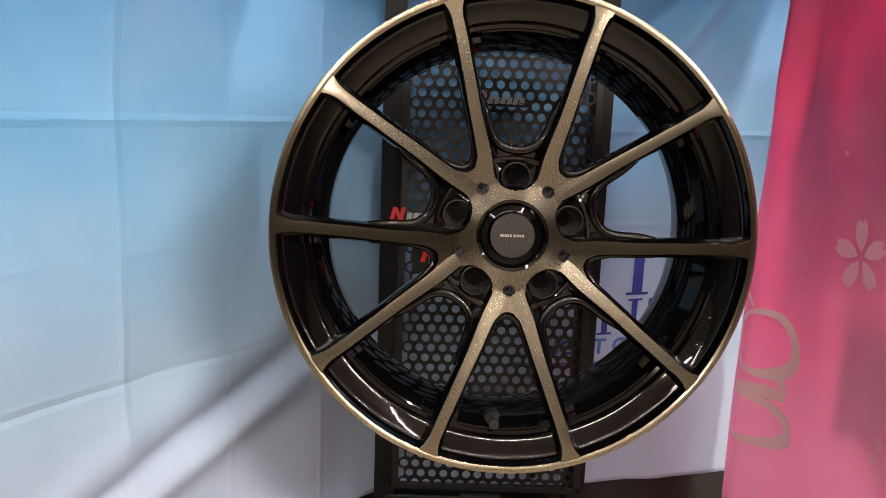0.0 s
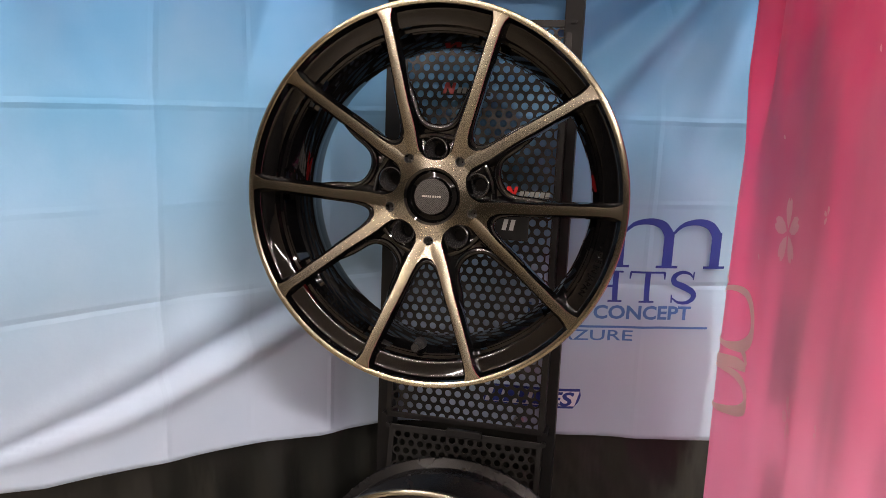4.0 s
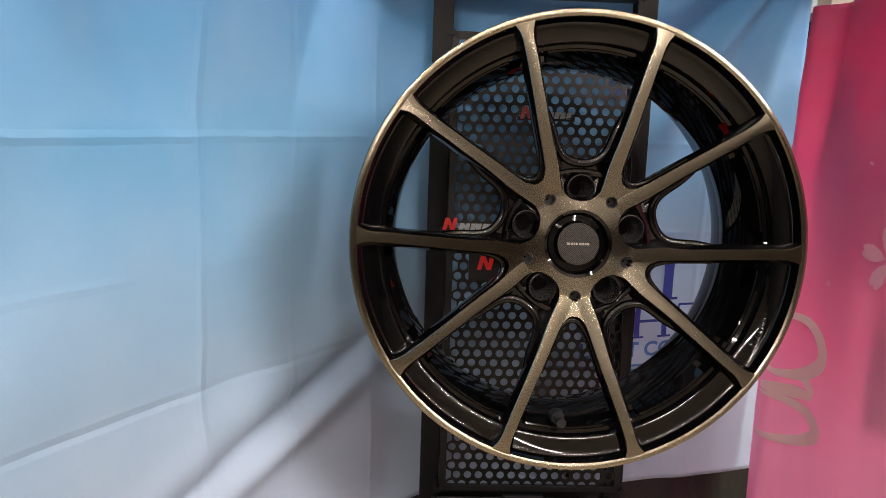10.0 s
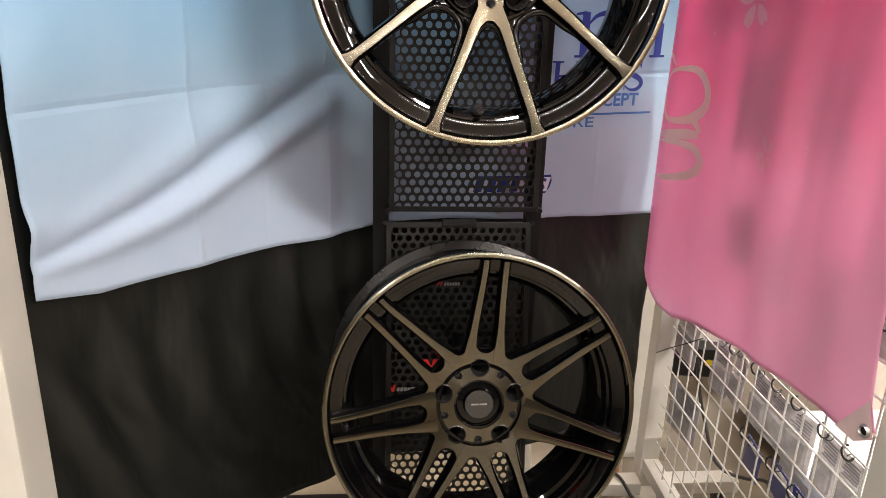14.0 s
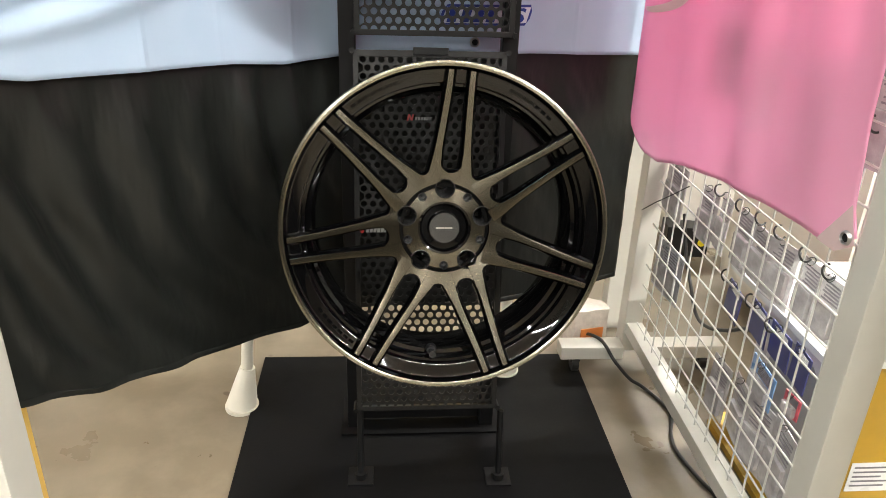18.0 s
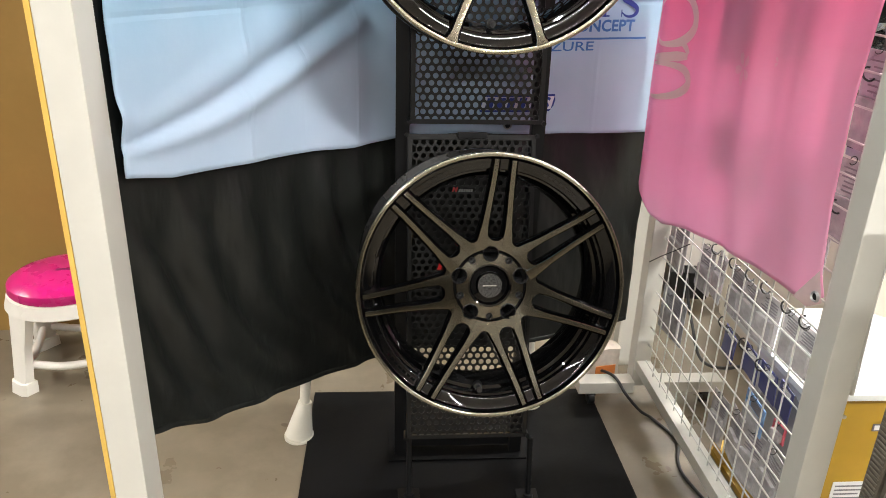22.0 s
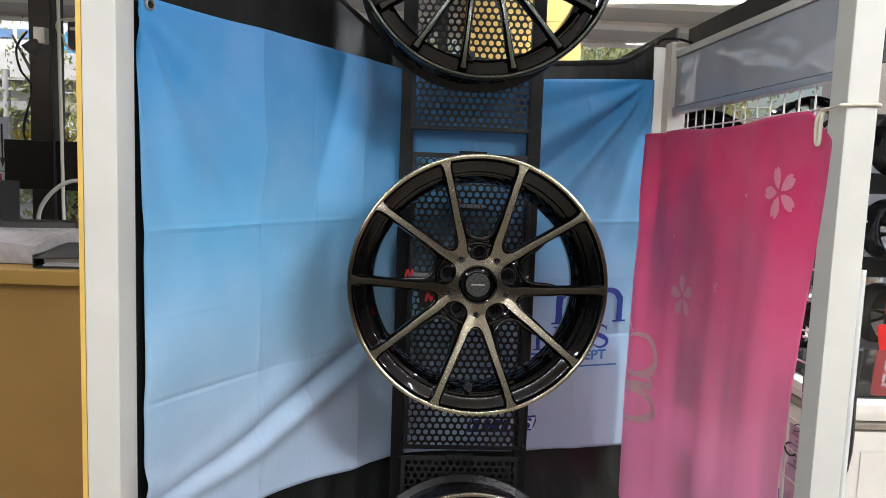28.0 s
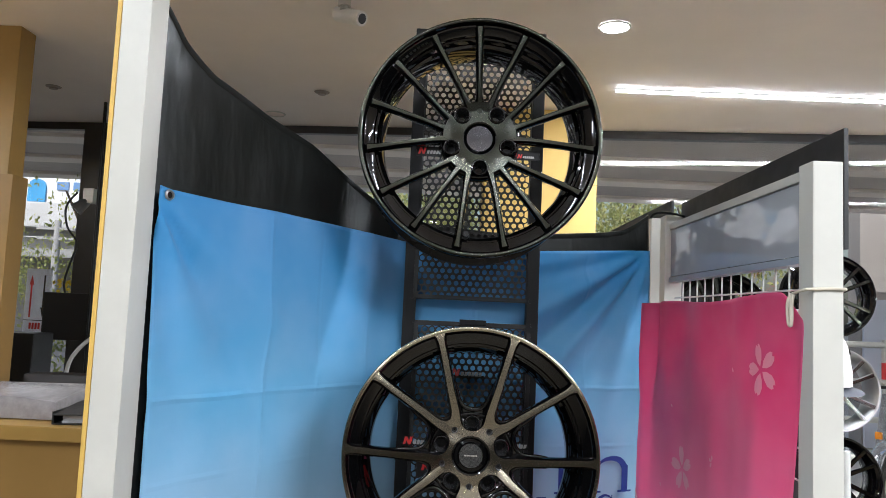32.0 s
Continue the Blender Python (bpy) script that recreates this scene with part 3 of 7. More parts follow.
def twin_spoke_wheel(name, m, off, lug_off, label):
    """Seven pairs of near-parallel spokes, smoked cut faces."""
    root = thing(name, m, label, "wheel", "wheels on the display stand")
    rim_parts(root, M_LIPGREY)
    hub_y = rest = 0.020

    def front(r):
        t = max(0.0, min(1.0, (r - 0.06) / 0.158))
        return rest * (1 - t) ** 1.2 + 0.003 + 0.010 * math.sin(math.pi * t) * 0.3

    step = 360 / 7
    for g in range(7):
        for s in (-1, 1):
            line, w, f, h = [], [], [], []
            ca = off + step * g
            u, v = polar(1, ca), polar(1, ca + 90)
            for i in range(12):
                t = i / 11
                r = 0.066 + t * (0.2225 - 0.066)
                side = s * (0.0228 - 0.0076 * smooth01(0.1 + 0.9 * t))
                p = u * r + v * side
                line.append((p.x, p.z))
                w.append(0.0090 - 0.0040 * smooth01(t / 0.35) - 0.0014 * t)
                f.append(front(math.hypot(r, side)))
                h.append(0.044 - 0.020 * t)
            spoke_solid(line, w, f, h, "spoke", root, M_BLACK, M_SMOKE)

    def star(a):
        d = abs(((a - off) + step / 2) % step - step / 2)
        rad, base, x = (0.0135, 0.0800, 0.085 * math.sin(radians(d))) if d < 14.2 else (0.0105, 0.0825, 0.085 * math.sin(radians(step / 2 - d)))
        return base + (rad - math.sqrt(rad * rad - x * x) if x < rad * 0.98 else rad * 0.8)

    hub_face(root, star, hub_y, M_SMOKE, bore_list(lug_off), hole=0.0385, level=lambda r: front(r) + 0.0003, groove=(0.0595, 0.0652))
    hub_y += 0.0030
    back_disc(root, hub_y + 0.006, 0.080)
    bm = bmesh.new()
    lathe(bm, [(0.0653, -0.0006), (0.0648, 0.0045), (0.0600, 0.0045), (0.0594, 0.0)], 96)
    ob = part("hub_groove", bm, M_BLACK, root, "dark groove round the hub pad", 40)
    ob.location = (0, hub_y, 0)
    lug_parts(root, lug_off, hub_y)
    cap_parts(root, hub_y + 0.002, 0.0355)
    valve(root, 185)
    arc_text(root, "MadeInJapan", 0.0115, 0.2150, 0.0155, 128, M_BLACK, flip=True, tilt=0.2)
    for ang in (-28, 34, 228):
        for k in range(7):
            a0 = ang - 10 + 20 * k / 7
            emboss(root, a0 + 0.4, a0 + 2.4, (0.2125, 0.0166), (0.2168, 0.0158))
    return root


def fifteen_spoke_wheel(name, m, off, label):
    """Fifteen slim spokes, dark smoked faces."""
    root = thing(name, m, label, "wheel", "wheels on the display stand")
    rim_parts(root, M_SMOKE_DARK)
    hub_y = rest = 0.022

    def front(r):
        t = max(0.0, min(1.0, (r - 0.055) / 0.163))
        return rest * (1 - t) ** 1.3 + 0.0035

    for k in range(15):
        ang = off + 24 * k
        mid = k % 3 == 0
        lean = 0 if mid else (8.0 if k % 3 == 1 else -8.0)
        line, w, f, h = [], [], [], []
        for i in range(11):
            t = i / 10
            r = 0.046 + t * (0.2185 - 0.046)
            p = polar(r, ang - lean * (1 - t) ** 1.8)
            line.append((p.x, p.z))
            w.append(0.0052 - 0.0022 * smooth01(t / 0.35) - 0.0003 * t + (0.0006 if t > 0.72 else 0) + (0.0016 * ((t - 0.9) / 0.1) ** 2 if t > 0.9 else 0))
            f.append(front(r))
            h.append(0.044 - 0.018 * t)
        spoke_solid(line, w, f, h, "spoke", root, M_BLACK, M_SMOKE_DARK)

    def star(a):
        d = abs(((a - off) + 36) % 72 - 36)
        return 0.0430 + (0.072 - 0.0430) * smooth01((26 - d) / 11)

    hub_face(root, star, hub_y, M_SMOKE_DARK, bore_list(off + 36), level=lambda r: front(r) - 0.0009)
    hub_y += 0.0030
    back_disc(root, hub_y)
    for k in range(5):
        bm = bmesh.new()
        lathe(bm, [(0.0172, 0.022), (0.0170, 0.0012), (0.0160, -0.0006), (0.0148, -0.0008)], 32)
        boss = part("lug_boss", bm, M_BLACK, root, "gloss black raised collar round the lug hole", 40)
        p = polar(0.0575, off + 36 + 72 * k)
        boss.location = (p.x, 0.0215, p.z)
    lug_parts(root, off + 36, 0.0215, pilot_y=hub_y)
    cap_parts(root, hub_y + 0.002, 0.0310, 0.0250, M_CAPSILVER)
    valve(root, 186)
    for ang in (-40, 118, 255):
        for k in range(8):
            a0 = ang - 10 + 20 * k / 8
            emboss(root, a0 + 0.4, a0 + 2.0, (0.2125, 0.0166), (0.2168, 0.0158))
    return root


v_spoke_wheel("alloy_wheel", pose(0.068, 0.695, 1.221, -5.2, 0, 1.2), 1.1, "black and machined bronze alloy wheel with five V-shaped spoke pairs")
twin_spoke_wheel("alloy_wheel", pose(0.077, 0.668, 0.593, -13.2, 0, 1.0), 5.4, 0.5, "black alloy wheel with seven smoked twin spokes, hung leaning back")
fifteen_spoke_wheel("alloy_wheel", pose(0.062, 0.722, 1.820, -1.0, 0, 1.0), -2.3, "gloss black alloy wheel with fifteen slim dark spokes")

# ---------------------------------------------------------------- display stand
stand = thing("wheel_display_stand", pose(0, 0, 0), "black steel wheel stand with three perforated panels, on rubber", "display stand")


def perforated(name, parent, w, h, m, pitch=0.0158, rad=0.0056):
    """A steel sheet with staggered round holes, in the x-z plane, bottom edge centred on the origin."""
    cols, rows = int(w / pitch) + 1, int(h / (pitch * 0.866)) + 1
    a = np.arange(12) * (math.pi / 6)
    hexr = pitch / math.sqrt(3)
    ring = np.array([(hexr if i % 2 == 0 else hexr * 0.8660254) for i in range(12)])
    # pointy-top cells
    hx, hz = ring * np.sin(a), ring * np.cos(a)
    cx, cz = rad * np.sin(a), rad * np.cos(a)
    verts, faces = [], []
    for j in range(rows):
        for i in range(cols):
            x0 = (i - (cols - 1) / 2 + (0.25 if j % 2 else -0.25)) * pitch
            z0 = (j + 0.5) * pitch * 0.866
            if abs(x0) > w / 2 - pitch * 0.45 or z0 > h - pitch * 0.4:
                continue
            b = len(verts)
            for y in (0.0, 0.0018):
                verts += [(x0 + hx[k], y, z0 + hz[k]) for k in range(12)]
                verts += [(x0 + cx[k], y, z0 + cz[k]) for k in range(12)]
            for k in range(12):
                l = (k + 1) % 12
                faces += [(b + k, b + l, b + 12 + l, b + 12 + k), (b + 12 + k, b + 12 + l, b + 36 + l, b + 36 + k), (b + 24 + l, b + 24 + k, b + 36 + k, b + 36 + l)]
    ob = raw(name, verts, faces, M_SHEET, parent, "black perforated steel sheet")
    ob["kind"] = "stuff"
    ob.matrix_local = m
    bm = bmesh.new()
    box(bm, -w / 2 - 0.002, -w / 2 + 0.007, -0.0012, 0.003, 0, h, 0.001)
    box(bm, w / 2 - 0.007, w / 2 + 0.002, -0.0012, 0.003, 0, h, 0.001)
    box(bm, -w / 2, w / 2, -0.0012, 0.003, -0.003, 0.006, 0.001)
    box(bm, -w / 2, w / 2, -0.0012, 0.003, h - 0.009, h + 0.002, 0.001)
    # flanges folded back
    box(bm, -w / 2 - 0.0022, -w / 2 - 0.0004, 0.0, 0.026, 0, h)
    box(bm, w / 2 + 0.0004, w / 2 + 0.0022, 0.0, 0.026, 0, h)
    box(bm, -w / 2, w / 2, 0.0, 0.022, -0.0032, -0.0014)
    part("sheet_border", bm, M_SHEET, ob, "folded steel edge")
    for z in (0.0, h):
        for x in (-w / 2 - 0.004, w / 2 + 0.004):
            bm = bmesh.new()
            rod(bm, (x, -0.006, z), (x, 0.034, z), 0.0045, 10)
            part("hanging_pin", bm, M_FRAME, ob, "round steel hanging pin")
    bm = bmesh.new()
    box(bm, -0.03, 0.03, -0.008, 0.004, h - 0.006, h + 0.007, 0.002)
    part("latch", bm, M_FRAME, ob, "small black latch plate")
    return ob


PANELS = [(0.0695, 0.847, 0.150, 0.650, 12.0), (0.072, 0.948, 0.820, 0.640, 4.6), (0.066, 1.000, 1.512, 0.590, 2.0)]
for x, y, z, h, lean in PANELS:
    perforated("perforated_panel", stand, 0.258, h, pose(x, y, z, -lean, 0, 0.6))
    # the peg that carries the wheel
for x0, x1 in ((-0.087, -0.059), (0.190, 0.218)):
    bm = bmesh.new()
    box(bm, x0, x1, -0.012, 0.016, 0.0, 2.14, 0.002, pose(0, 0.985, 0, -1.0, 0, 0))
    part("upright", bm, M_FRAME, stand, "square black steel upright")
for x, y in ((-0.056, 0.822), (0.208, 0.812)):
    bm = bmesh.new()
    rod(bm, (x, y, 0.012), (x, y + 0.026, 0.150), 0.006, 12)
    rod(bm, (x, y, 0.004), (x, y, 0.022), 0.011, 16)
    box(bm, x - 0.024, x + 0.024, y - 0.02, y + 0.03, 0.005, 0.009, 0.001)
    part("front_leg", bm, M_FRAME, stand, "thin steel leg with a foot plate")
for z in (0.03, 2.10):
    bm = bmesh.new()
    box(bm, -0.0585, 0.1895, 0.99 + 0.0175 * z, 1.006 + 0.0175 * z, z - 0.012, z + 0.012, 0.002)
    part("crossbar", bm, M_FRAME, stand, "black steel crossbar")
bm = bmesh.new()
box(bm, -0.10, 0.23, 0.95, 1.08, 0.0055, 0.0095, 0.001)
part("base_plate", bm, M_RUBBER, stand, "black steel base plate")
for wz, wy in ((1.221, 0.695), (0.593, 0.668), (1.820, 0.722)):
    bm = bmesh.new()
    rod(bm, (0.07, wy + 0.075, wz - 0.004), (0.07, wy + 0.30, wz - 0.02), 0.0125, 20)
    part("wheel_peg", bm, M_FRAME, stand, "round steel peg through the wheel bore")


def sticker(x, y, z, lean=4.6, size=1.0, label="small red and silver mark stuck on the perforated panel", bars=True):
    """A small two-colour mark: a slanted red shape and a row of pale bars."""
    root = thing("panel_sticker", pose(x, y, z, -lean, 0, 0.6) @ Matrix.Diagonal((size, 1, size, 1)), label, "sticker", "marks on the panels")
    bm = bmesh.new()
    for a in (0.0, 0.011):
        vs = [bm.verts.new(p) for p in ((a, 0, 0), (a + 0.005, 0, 0), (a + 0.009, 0, 0.016), (a + 0.004, 0, 0.016))]
        bm.faces.new(vs)
    vs = [bm.verts.new(p) for p in ((0.004, -0.0003, 0.016), (0.009, -0.0003, 0.016), (0.016, -0.0003, 0.0), (0.011, -0.0003, 0.0))]
    bm.faces.new(vs)
    part("mark", bm, M_RED, root, "slanted red mark")
    if not bars:
        return
    for k in range(6):
        bm = bmesh.new()
        x0 = 0.021 + k * 0.0076
        vs = [bm.verts.new(p) for p in ((x0, 0, 0.001), (x0 + 0.006, 0, 0.001), (x0 + 0.0078, 0, 0.0095), (x0 + 0.0018, 0, 0.0095))]
        bm.faces.new(vs)
        part("bar", bm, M_EMBLEM, root, "plain silver bar")


M_HOOKBLACK = plain("black_cord", (0.006, 0.006, 0.006), 0.8, Specular_IOR_Level=0.2)
# ---------------------------------------------------------------- hanging cloths
PLAN = [(-0.470, 0.508), (-0.40, 0.625), (-0.335, 0.722), (-0.27, 0.815), (-0.20, 0.905), (-0.135, 0.985), (-0.07, 1.035), (0.03, 1.050), (0.148, 1.052), (0.24, 1.068), (0.33, 1.100), (0.42, 1.132), (0.472, 1.152), (0.512, 1.168)]
_pl = np.array([(p.x, p.y) for p in curve_pts([(x, y, 0) for x, y in PLAN], 10)])
_sl = np.concatenate([[0], np.cumsum(np.hypot(*np.diff(_pl, axis=0).T))])


def plan_at(s):
    """Place and normal (towards the viewer) on the cloth's plan at arc length s."""
    x, y = np.interp(s, _sl, _pl[:, 0]), np.interp(s, _sl, _pl[:, 1])
    x1, y1 = np.interp(s + 0.004, _sl, _pl[:, 0]), np.interp(s + 0.004, _sl, _pl[:, 1])
    x0, y0 = np.interp(s - 0.004, _sl, _pl[:, 0]), np.interp(s - 0.004, _sl, _pl[:, 1])
    d = Vector((x1 - x0, y1 - y0, 0)).normalized()
    return Vector((x, y, 0)), Vector((d.y, -d.x, 0))


def s_of_x(x):
    return float(np.interp(x, _pl[:, 0], _sl))


S_END = float(_sl[-1])


def bell(t, w):
    return math.exp(-(t / w) ** 2)


def fan(s, z, cs, cz, dirs, reach, amp, bend=0.0, ease=0.10):
    """Tension folds that spread from a corner."""
    dx, dz = s - cs, z - cz
    rho = math.hypot(dx, dz)
    if rho < 1e-4:
        return 0.0
    th = math.degrees(math.atan2(dz, dx)) - bend * (rho / 0.6 - 0.6)
    v = 0.0
    for ang, width, a in dirs:
        v += a * bell(th - ang, width)
    return amp * v * smooth01(rho / ease) * (1 - smooth01((rho - reach * 0.55) / (reach * 0.45)))


FOLD_TOP = lerp_table([(-0.03, 0.872), (0.0, 0.877), (0.09, 0.894), (0.17, 0.912), (0.224, 0.929), (0.284, 0.953), (0.347, 0.978), (0.44, 1.013), (0.56, 1.062), (0.7, 1.12)])
FOLD_LOW = lerp_table([(-0.03, 0.858), (0.0, 0.857), (0.11, 0.856), (0.19, 0.862), (0.28, 0.882), (0.36, 0.907), (0.48, 0.954), (0.60, 1.00), (0.7, 1.04)])


def blue_folds(s, z):
    top_, low = FOLD_TOP(s), FOLD_LOW(s)
    gap = top_ - low
    fade = smooth01((s + 0.03) / 0.10) * (1 - smooth01((s - 0.42) / 0.24))
    d = fade * gap * (0.19 * bell(z - (top_ - 0.72 * gap), 0.30 * gap) - 0.15 * bell(z - (top_ - 0.22 * gap), 0.20 * gap))
    d += fade * gap * 0.10 * bell(z - (top_ + 0.42 * gap), 0.42 * gap)
    d += 0.010 * bell(s - 0.015, 0.03) * bell(z - 0.915, 0.02)
    d += fan(s, z, 0.0, 1.66, [(-38, 6, 0.5), (-52, 5, -0.6), (-66, 6, 0.7), (-78, 5, -0.4)], 0.6, 0.014)
    d += fan(s, z, S_END, 1.66, [(-163, 4.5, -0.5), (-151, 4, 0.8), (-141, 3.5, -0.9), (-132, 3.5, 0.9), (-122, 4, -0.6), (-108, 5, 0.5)], 0.62, 0.017)
    d += 0.010 * noise.noise((s * 3.1, z * 2.2, 0.7)) + 0.004 * noise.noise((s * 9, z * 6, 3.1))
    for sx in (0.265, 0.54, 0.815, 1.09):
        d += 0.0035 * bell(s - sx, 0.03)
    for zx, up in ((1.042, -1), (1.316, 1)):
        d += up * 0.0030 * bell(z - zx, 0.03)
    return d


def hang(name, s0, s1, bottom, top, folds, mat, offset=0.0, ns=150, nz=110, label="", category="banner"):
    """A cloth on the plan curve between two heights, with its folds."""
    verts, faces = [], []
    for j in range(nz + 1):
        for i in range(ns + 1):
            s = s0 + (s1 - s0) * i / ns
            zb, zt = bottom(s), top(s)
            z = zb + (zt - zb) * j / nz
            p, n = plan_at(min(max(s, 0.0), S_END))
            if s > S_END:
                p = p + Vector((0.85, 0.5, 0)) * (s - S_END)
            if s < 0:
                p = p + Vector((-0.5, -0.85, 0)) * (-s)
            q = p + n * (folds(s, z) - offset)
            verts.append((q.x, q.y, z))
    w = ns + 1
    for j in range(nz):
        for i in range(ns):
            a = j * w + i
            faces.append((a, a + 1, a + w + 1, a + w))
    ob = raw(name, verts, faces, mat, None, "", 180)
    uv = ob.data.uv_layers.new(name="UVMap")
    flat = []
    for lp in ob.data.loops:
        j, i = divmod(lp.vertex_index, w)
        flat += [s0 + (s1 - s0) * i / ns, verts[lp.vertex_index][2]]
    uv.data.foreach_set("uv", flat)
    so = ob.modifiers.new("thickness", "SOLIDIFY")
    so.thickness, so.offset = 0.0012, 0.0
    return tagged(ob, label, category)


blue_top = lerp_table([(0.0, 1.668), (0.04, 1.662), (0.30, 1.657), (0.50, 1.648), (0.62, 1.640), (0.80, 1.622), (0.95, 1.632), (S_END - 0.05, 1.652), (S_END, 1.655)])
blue_bot = lerp_table([(0.0, 0.836), (0.10, 0.812), (0.25, 0.798), (0.42, 0.784), (0.52, 0.770), (0.62, 0.768), (0.72, 0.772), (0.80, 0.776), (1.0, 0.770), (S_END, 0.756)])
blue_banner = hang("blue_banner", 0.015, S_END, blue_bot, blue_top, blue_folds, M_BLUE, 0.0, label="blue to lilac gradient polyester banner, draped before black cloth", category="banner")


def black_folds(s, z):
    d = 0.012 * noise.noise((s * 3.1, z * 2.2, 0.7))
    k = smooth01((0.80 - z) / 0.12) * (0.3 + 0.7 * smooth01((z - 0.32) / 0.22))
    d += k * (0.0135 * (0.5 + 0.9 * abs(noise.noise((s * 5, z * 2, 9)))) * math.sin(62 * (s + 0.6 * z - 0.7 * (z - 0.5) ** 2) + 3.2 * noise.noise((s * 5, z * 3, 1))) * smooth01(s / 0.06) * (1 - smooth01((s - 0.45) / 0.3)) + 0.007 * noise.noise((s * 11 + z * 3, z * 2, 5)) + 0.006 * noise.noise((s * 27 + z * 15, z * 5, 3)) + 0.0022 * noise.noise((s * 60 + z * 34, z * 11, 6)))
    k2 = smooth01((z - 1.66) / 0.08)
    d += k2 * 0.012 * noise.noise((s * 7, z * 9, 2))
    return d


black_top = lerp_table([(-0.03, 2.10), (0.0, 1.99), (0.06, 1.93), (0.13, 1.885), (0.25, 1.845), (0.37, 1.810), (0.48, 1.757), (0.58, 1.715), (0.70, 1.685), (0.85, 1.672), (1.0, 1.677), (1.15, 1.692), (1.20, 1.702), (1.24, 1.722), (1.285, 1.752)])
black_bot = lerp_table([(-0.03, 0.430), (0.0, 0.412), (0.12, 0.362), (0.27, 0.318), (0.42, 0.290), (0.55, 0.262), (0.9, 0.245), (1.2, 0.250), (1.27, 0.254)])
black_cloth = hang("black_backcloth", -0.025, 1.280, black_bot, black_top, black_folds, M_BLACKCLOTH, 0.016, 230, 150, "black polyester backcloth with a sagging top hem", "cloth")


for edge_, name_, inset in ((black_top, "top_hem", -0.010), (black_bot, "bottom_hem", 0.010)):
    bm = bmesh.new()
    rows_ = []
    for i in range(121):
        s = -0.02 + 1.298 * i / 120
        p, n = plan_at(min(max(s, 0.0), S_END))
        p = p + Vector((0.85, 0.5, 0)) * max(0.0, s - S_END) + Vector((-0.5, -0.85, 0)) * max(0.0, -s)
        rows_.append([bm.verts.new(p + n * (black_folds(s, z) - 0.016 + d) + Vector((0, 0, z))) for z, d in ((edge_(s) + 0.001, 0.0), (edge_(s) + 0.0005, 0.0022), (edge_(s) + inset, 0.0026), (edge_(s) + inset * 1.15, 0.0008))])
    for a, b in zip(rows_, rows_[1:]):
        for k in range(3):
            bm.faces.new((a[k], a[k + 1], b[k + 1], b[k]))
    part(name_, bm, M_BLACKCLOTH, black_cloth, "stitched black hem", 60)
bm = bmesh.new()
p, n = plan_at(S_END)
e = p + Vector((0.85, 0.5, 0)) * (1.278 - S_END)
sweep(bm, curve_pts([e + Vector((-0.006, 0, 1.738)), e + Vector((0.006, 0.0, 1.750)), (0.555, e.y - 0.01, 1.752), (0.602, 1.186, 1.748)], 6), 0.003, 8)
part("corner_tie", bm, M_HOOKBLACK, black_cloth, "black cord from the cloth's corner")


def on_blue(name, vs, fs, s0, z0, mat, label, lift=0.0022):
    """Lays a flat print on the banner, following its folds."""
    out = []
    for v in vs:
        s, z = s0 + v.x, z0 + v.z
        p, n = plan_at(s)
        q = p + n * (blue_folds(s, z) + lift)
        out.append((q.x, q.y, z))
    return raw(name, out, fs, mat, blue_banner, label)


def fine(vs, fs, reps=2):
    """Subdivides flat lettering so that it can follow folds."""
    bm = bmesh.new()
    bv = [bm.verts.new(v) for v in vs]
    for f in fs:
        try:
            bm.faces.new([bv[i] for i in f])
        except ValueError:
            pass
    bmesh.ops.triangulate(bm, faces=bm.faces)
    for _ in range(reps):
        long = [e for e in bm.edges if e.calc_length() > 0.012]
        if long:
            bmesh.ops.subdivide_edges(bm, edges=long, cuts=1, use_grid_fill=False)
            bmesh.ops.triangulate(bm, faces=[f for f in bm.faces if len(f.verts) > 3])
    bm.verts.index_update()
    out = [v.co.copy() for v in bm.verts], [tuple(v.index for v in f.verts) for f in bm.faces]
    bm.free()
    return out


def pen(pts, widths, n=8):
    """A pen stroke as vertices and quads in x-z."""
    c = curve_pts([(x, 0, z) for x, z in pts], n)
    ws = np.interp(np.linspace(0, 1, len(c)), np.linspace(0, 1, len(widths)), widths)
    vs, fs = [], []
    for i, p in enumerate(c):
        d = (c[min(i + 1, len(c) - 1)] - c[max(i - 1, 0)]).normalized()
        nrm = Vector((-d.z, 0, d.x))
        vs += [p + nrm * ws[i], p - nrm * ws[i]]
    for i in range(len(c) - 1):
        fs.append((2 * i, 2 * i + 1, 2 * i + 3, 2 * i + 2))
    return vs, fs


def serif_letter(strokes, xend, z0, mat):
    """One printed serif letter made of pen strokes, x from its word's right end."""
    vs, fs = [], []
    for k, (pts, widths) in enumerate(strokes):
        v, f = pen(pts, widths)
        fs += [tuple(q + len(vs) for q in face) for face in f]
        vs += [p + Vector((0, 0.00012 * k, 0)) for p in v]
    out = []
    for v in vs:
        s, z = s_of_x(xend) + v.x, z0 + v.z
        p, n = plan_at(s)
        q = p + n * (blue_folds(s, z) + 0.0022 + v.y)
        out.append((q.x, q.y, z))
    raw("printed_letter", out, fs, mat, blue_banner, "dark blue printed serif letter")


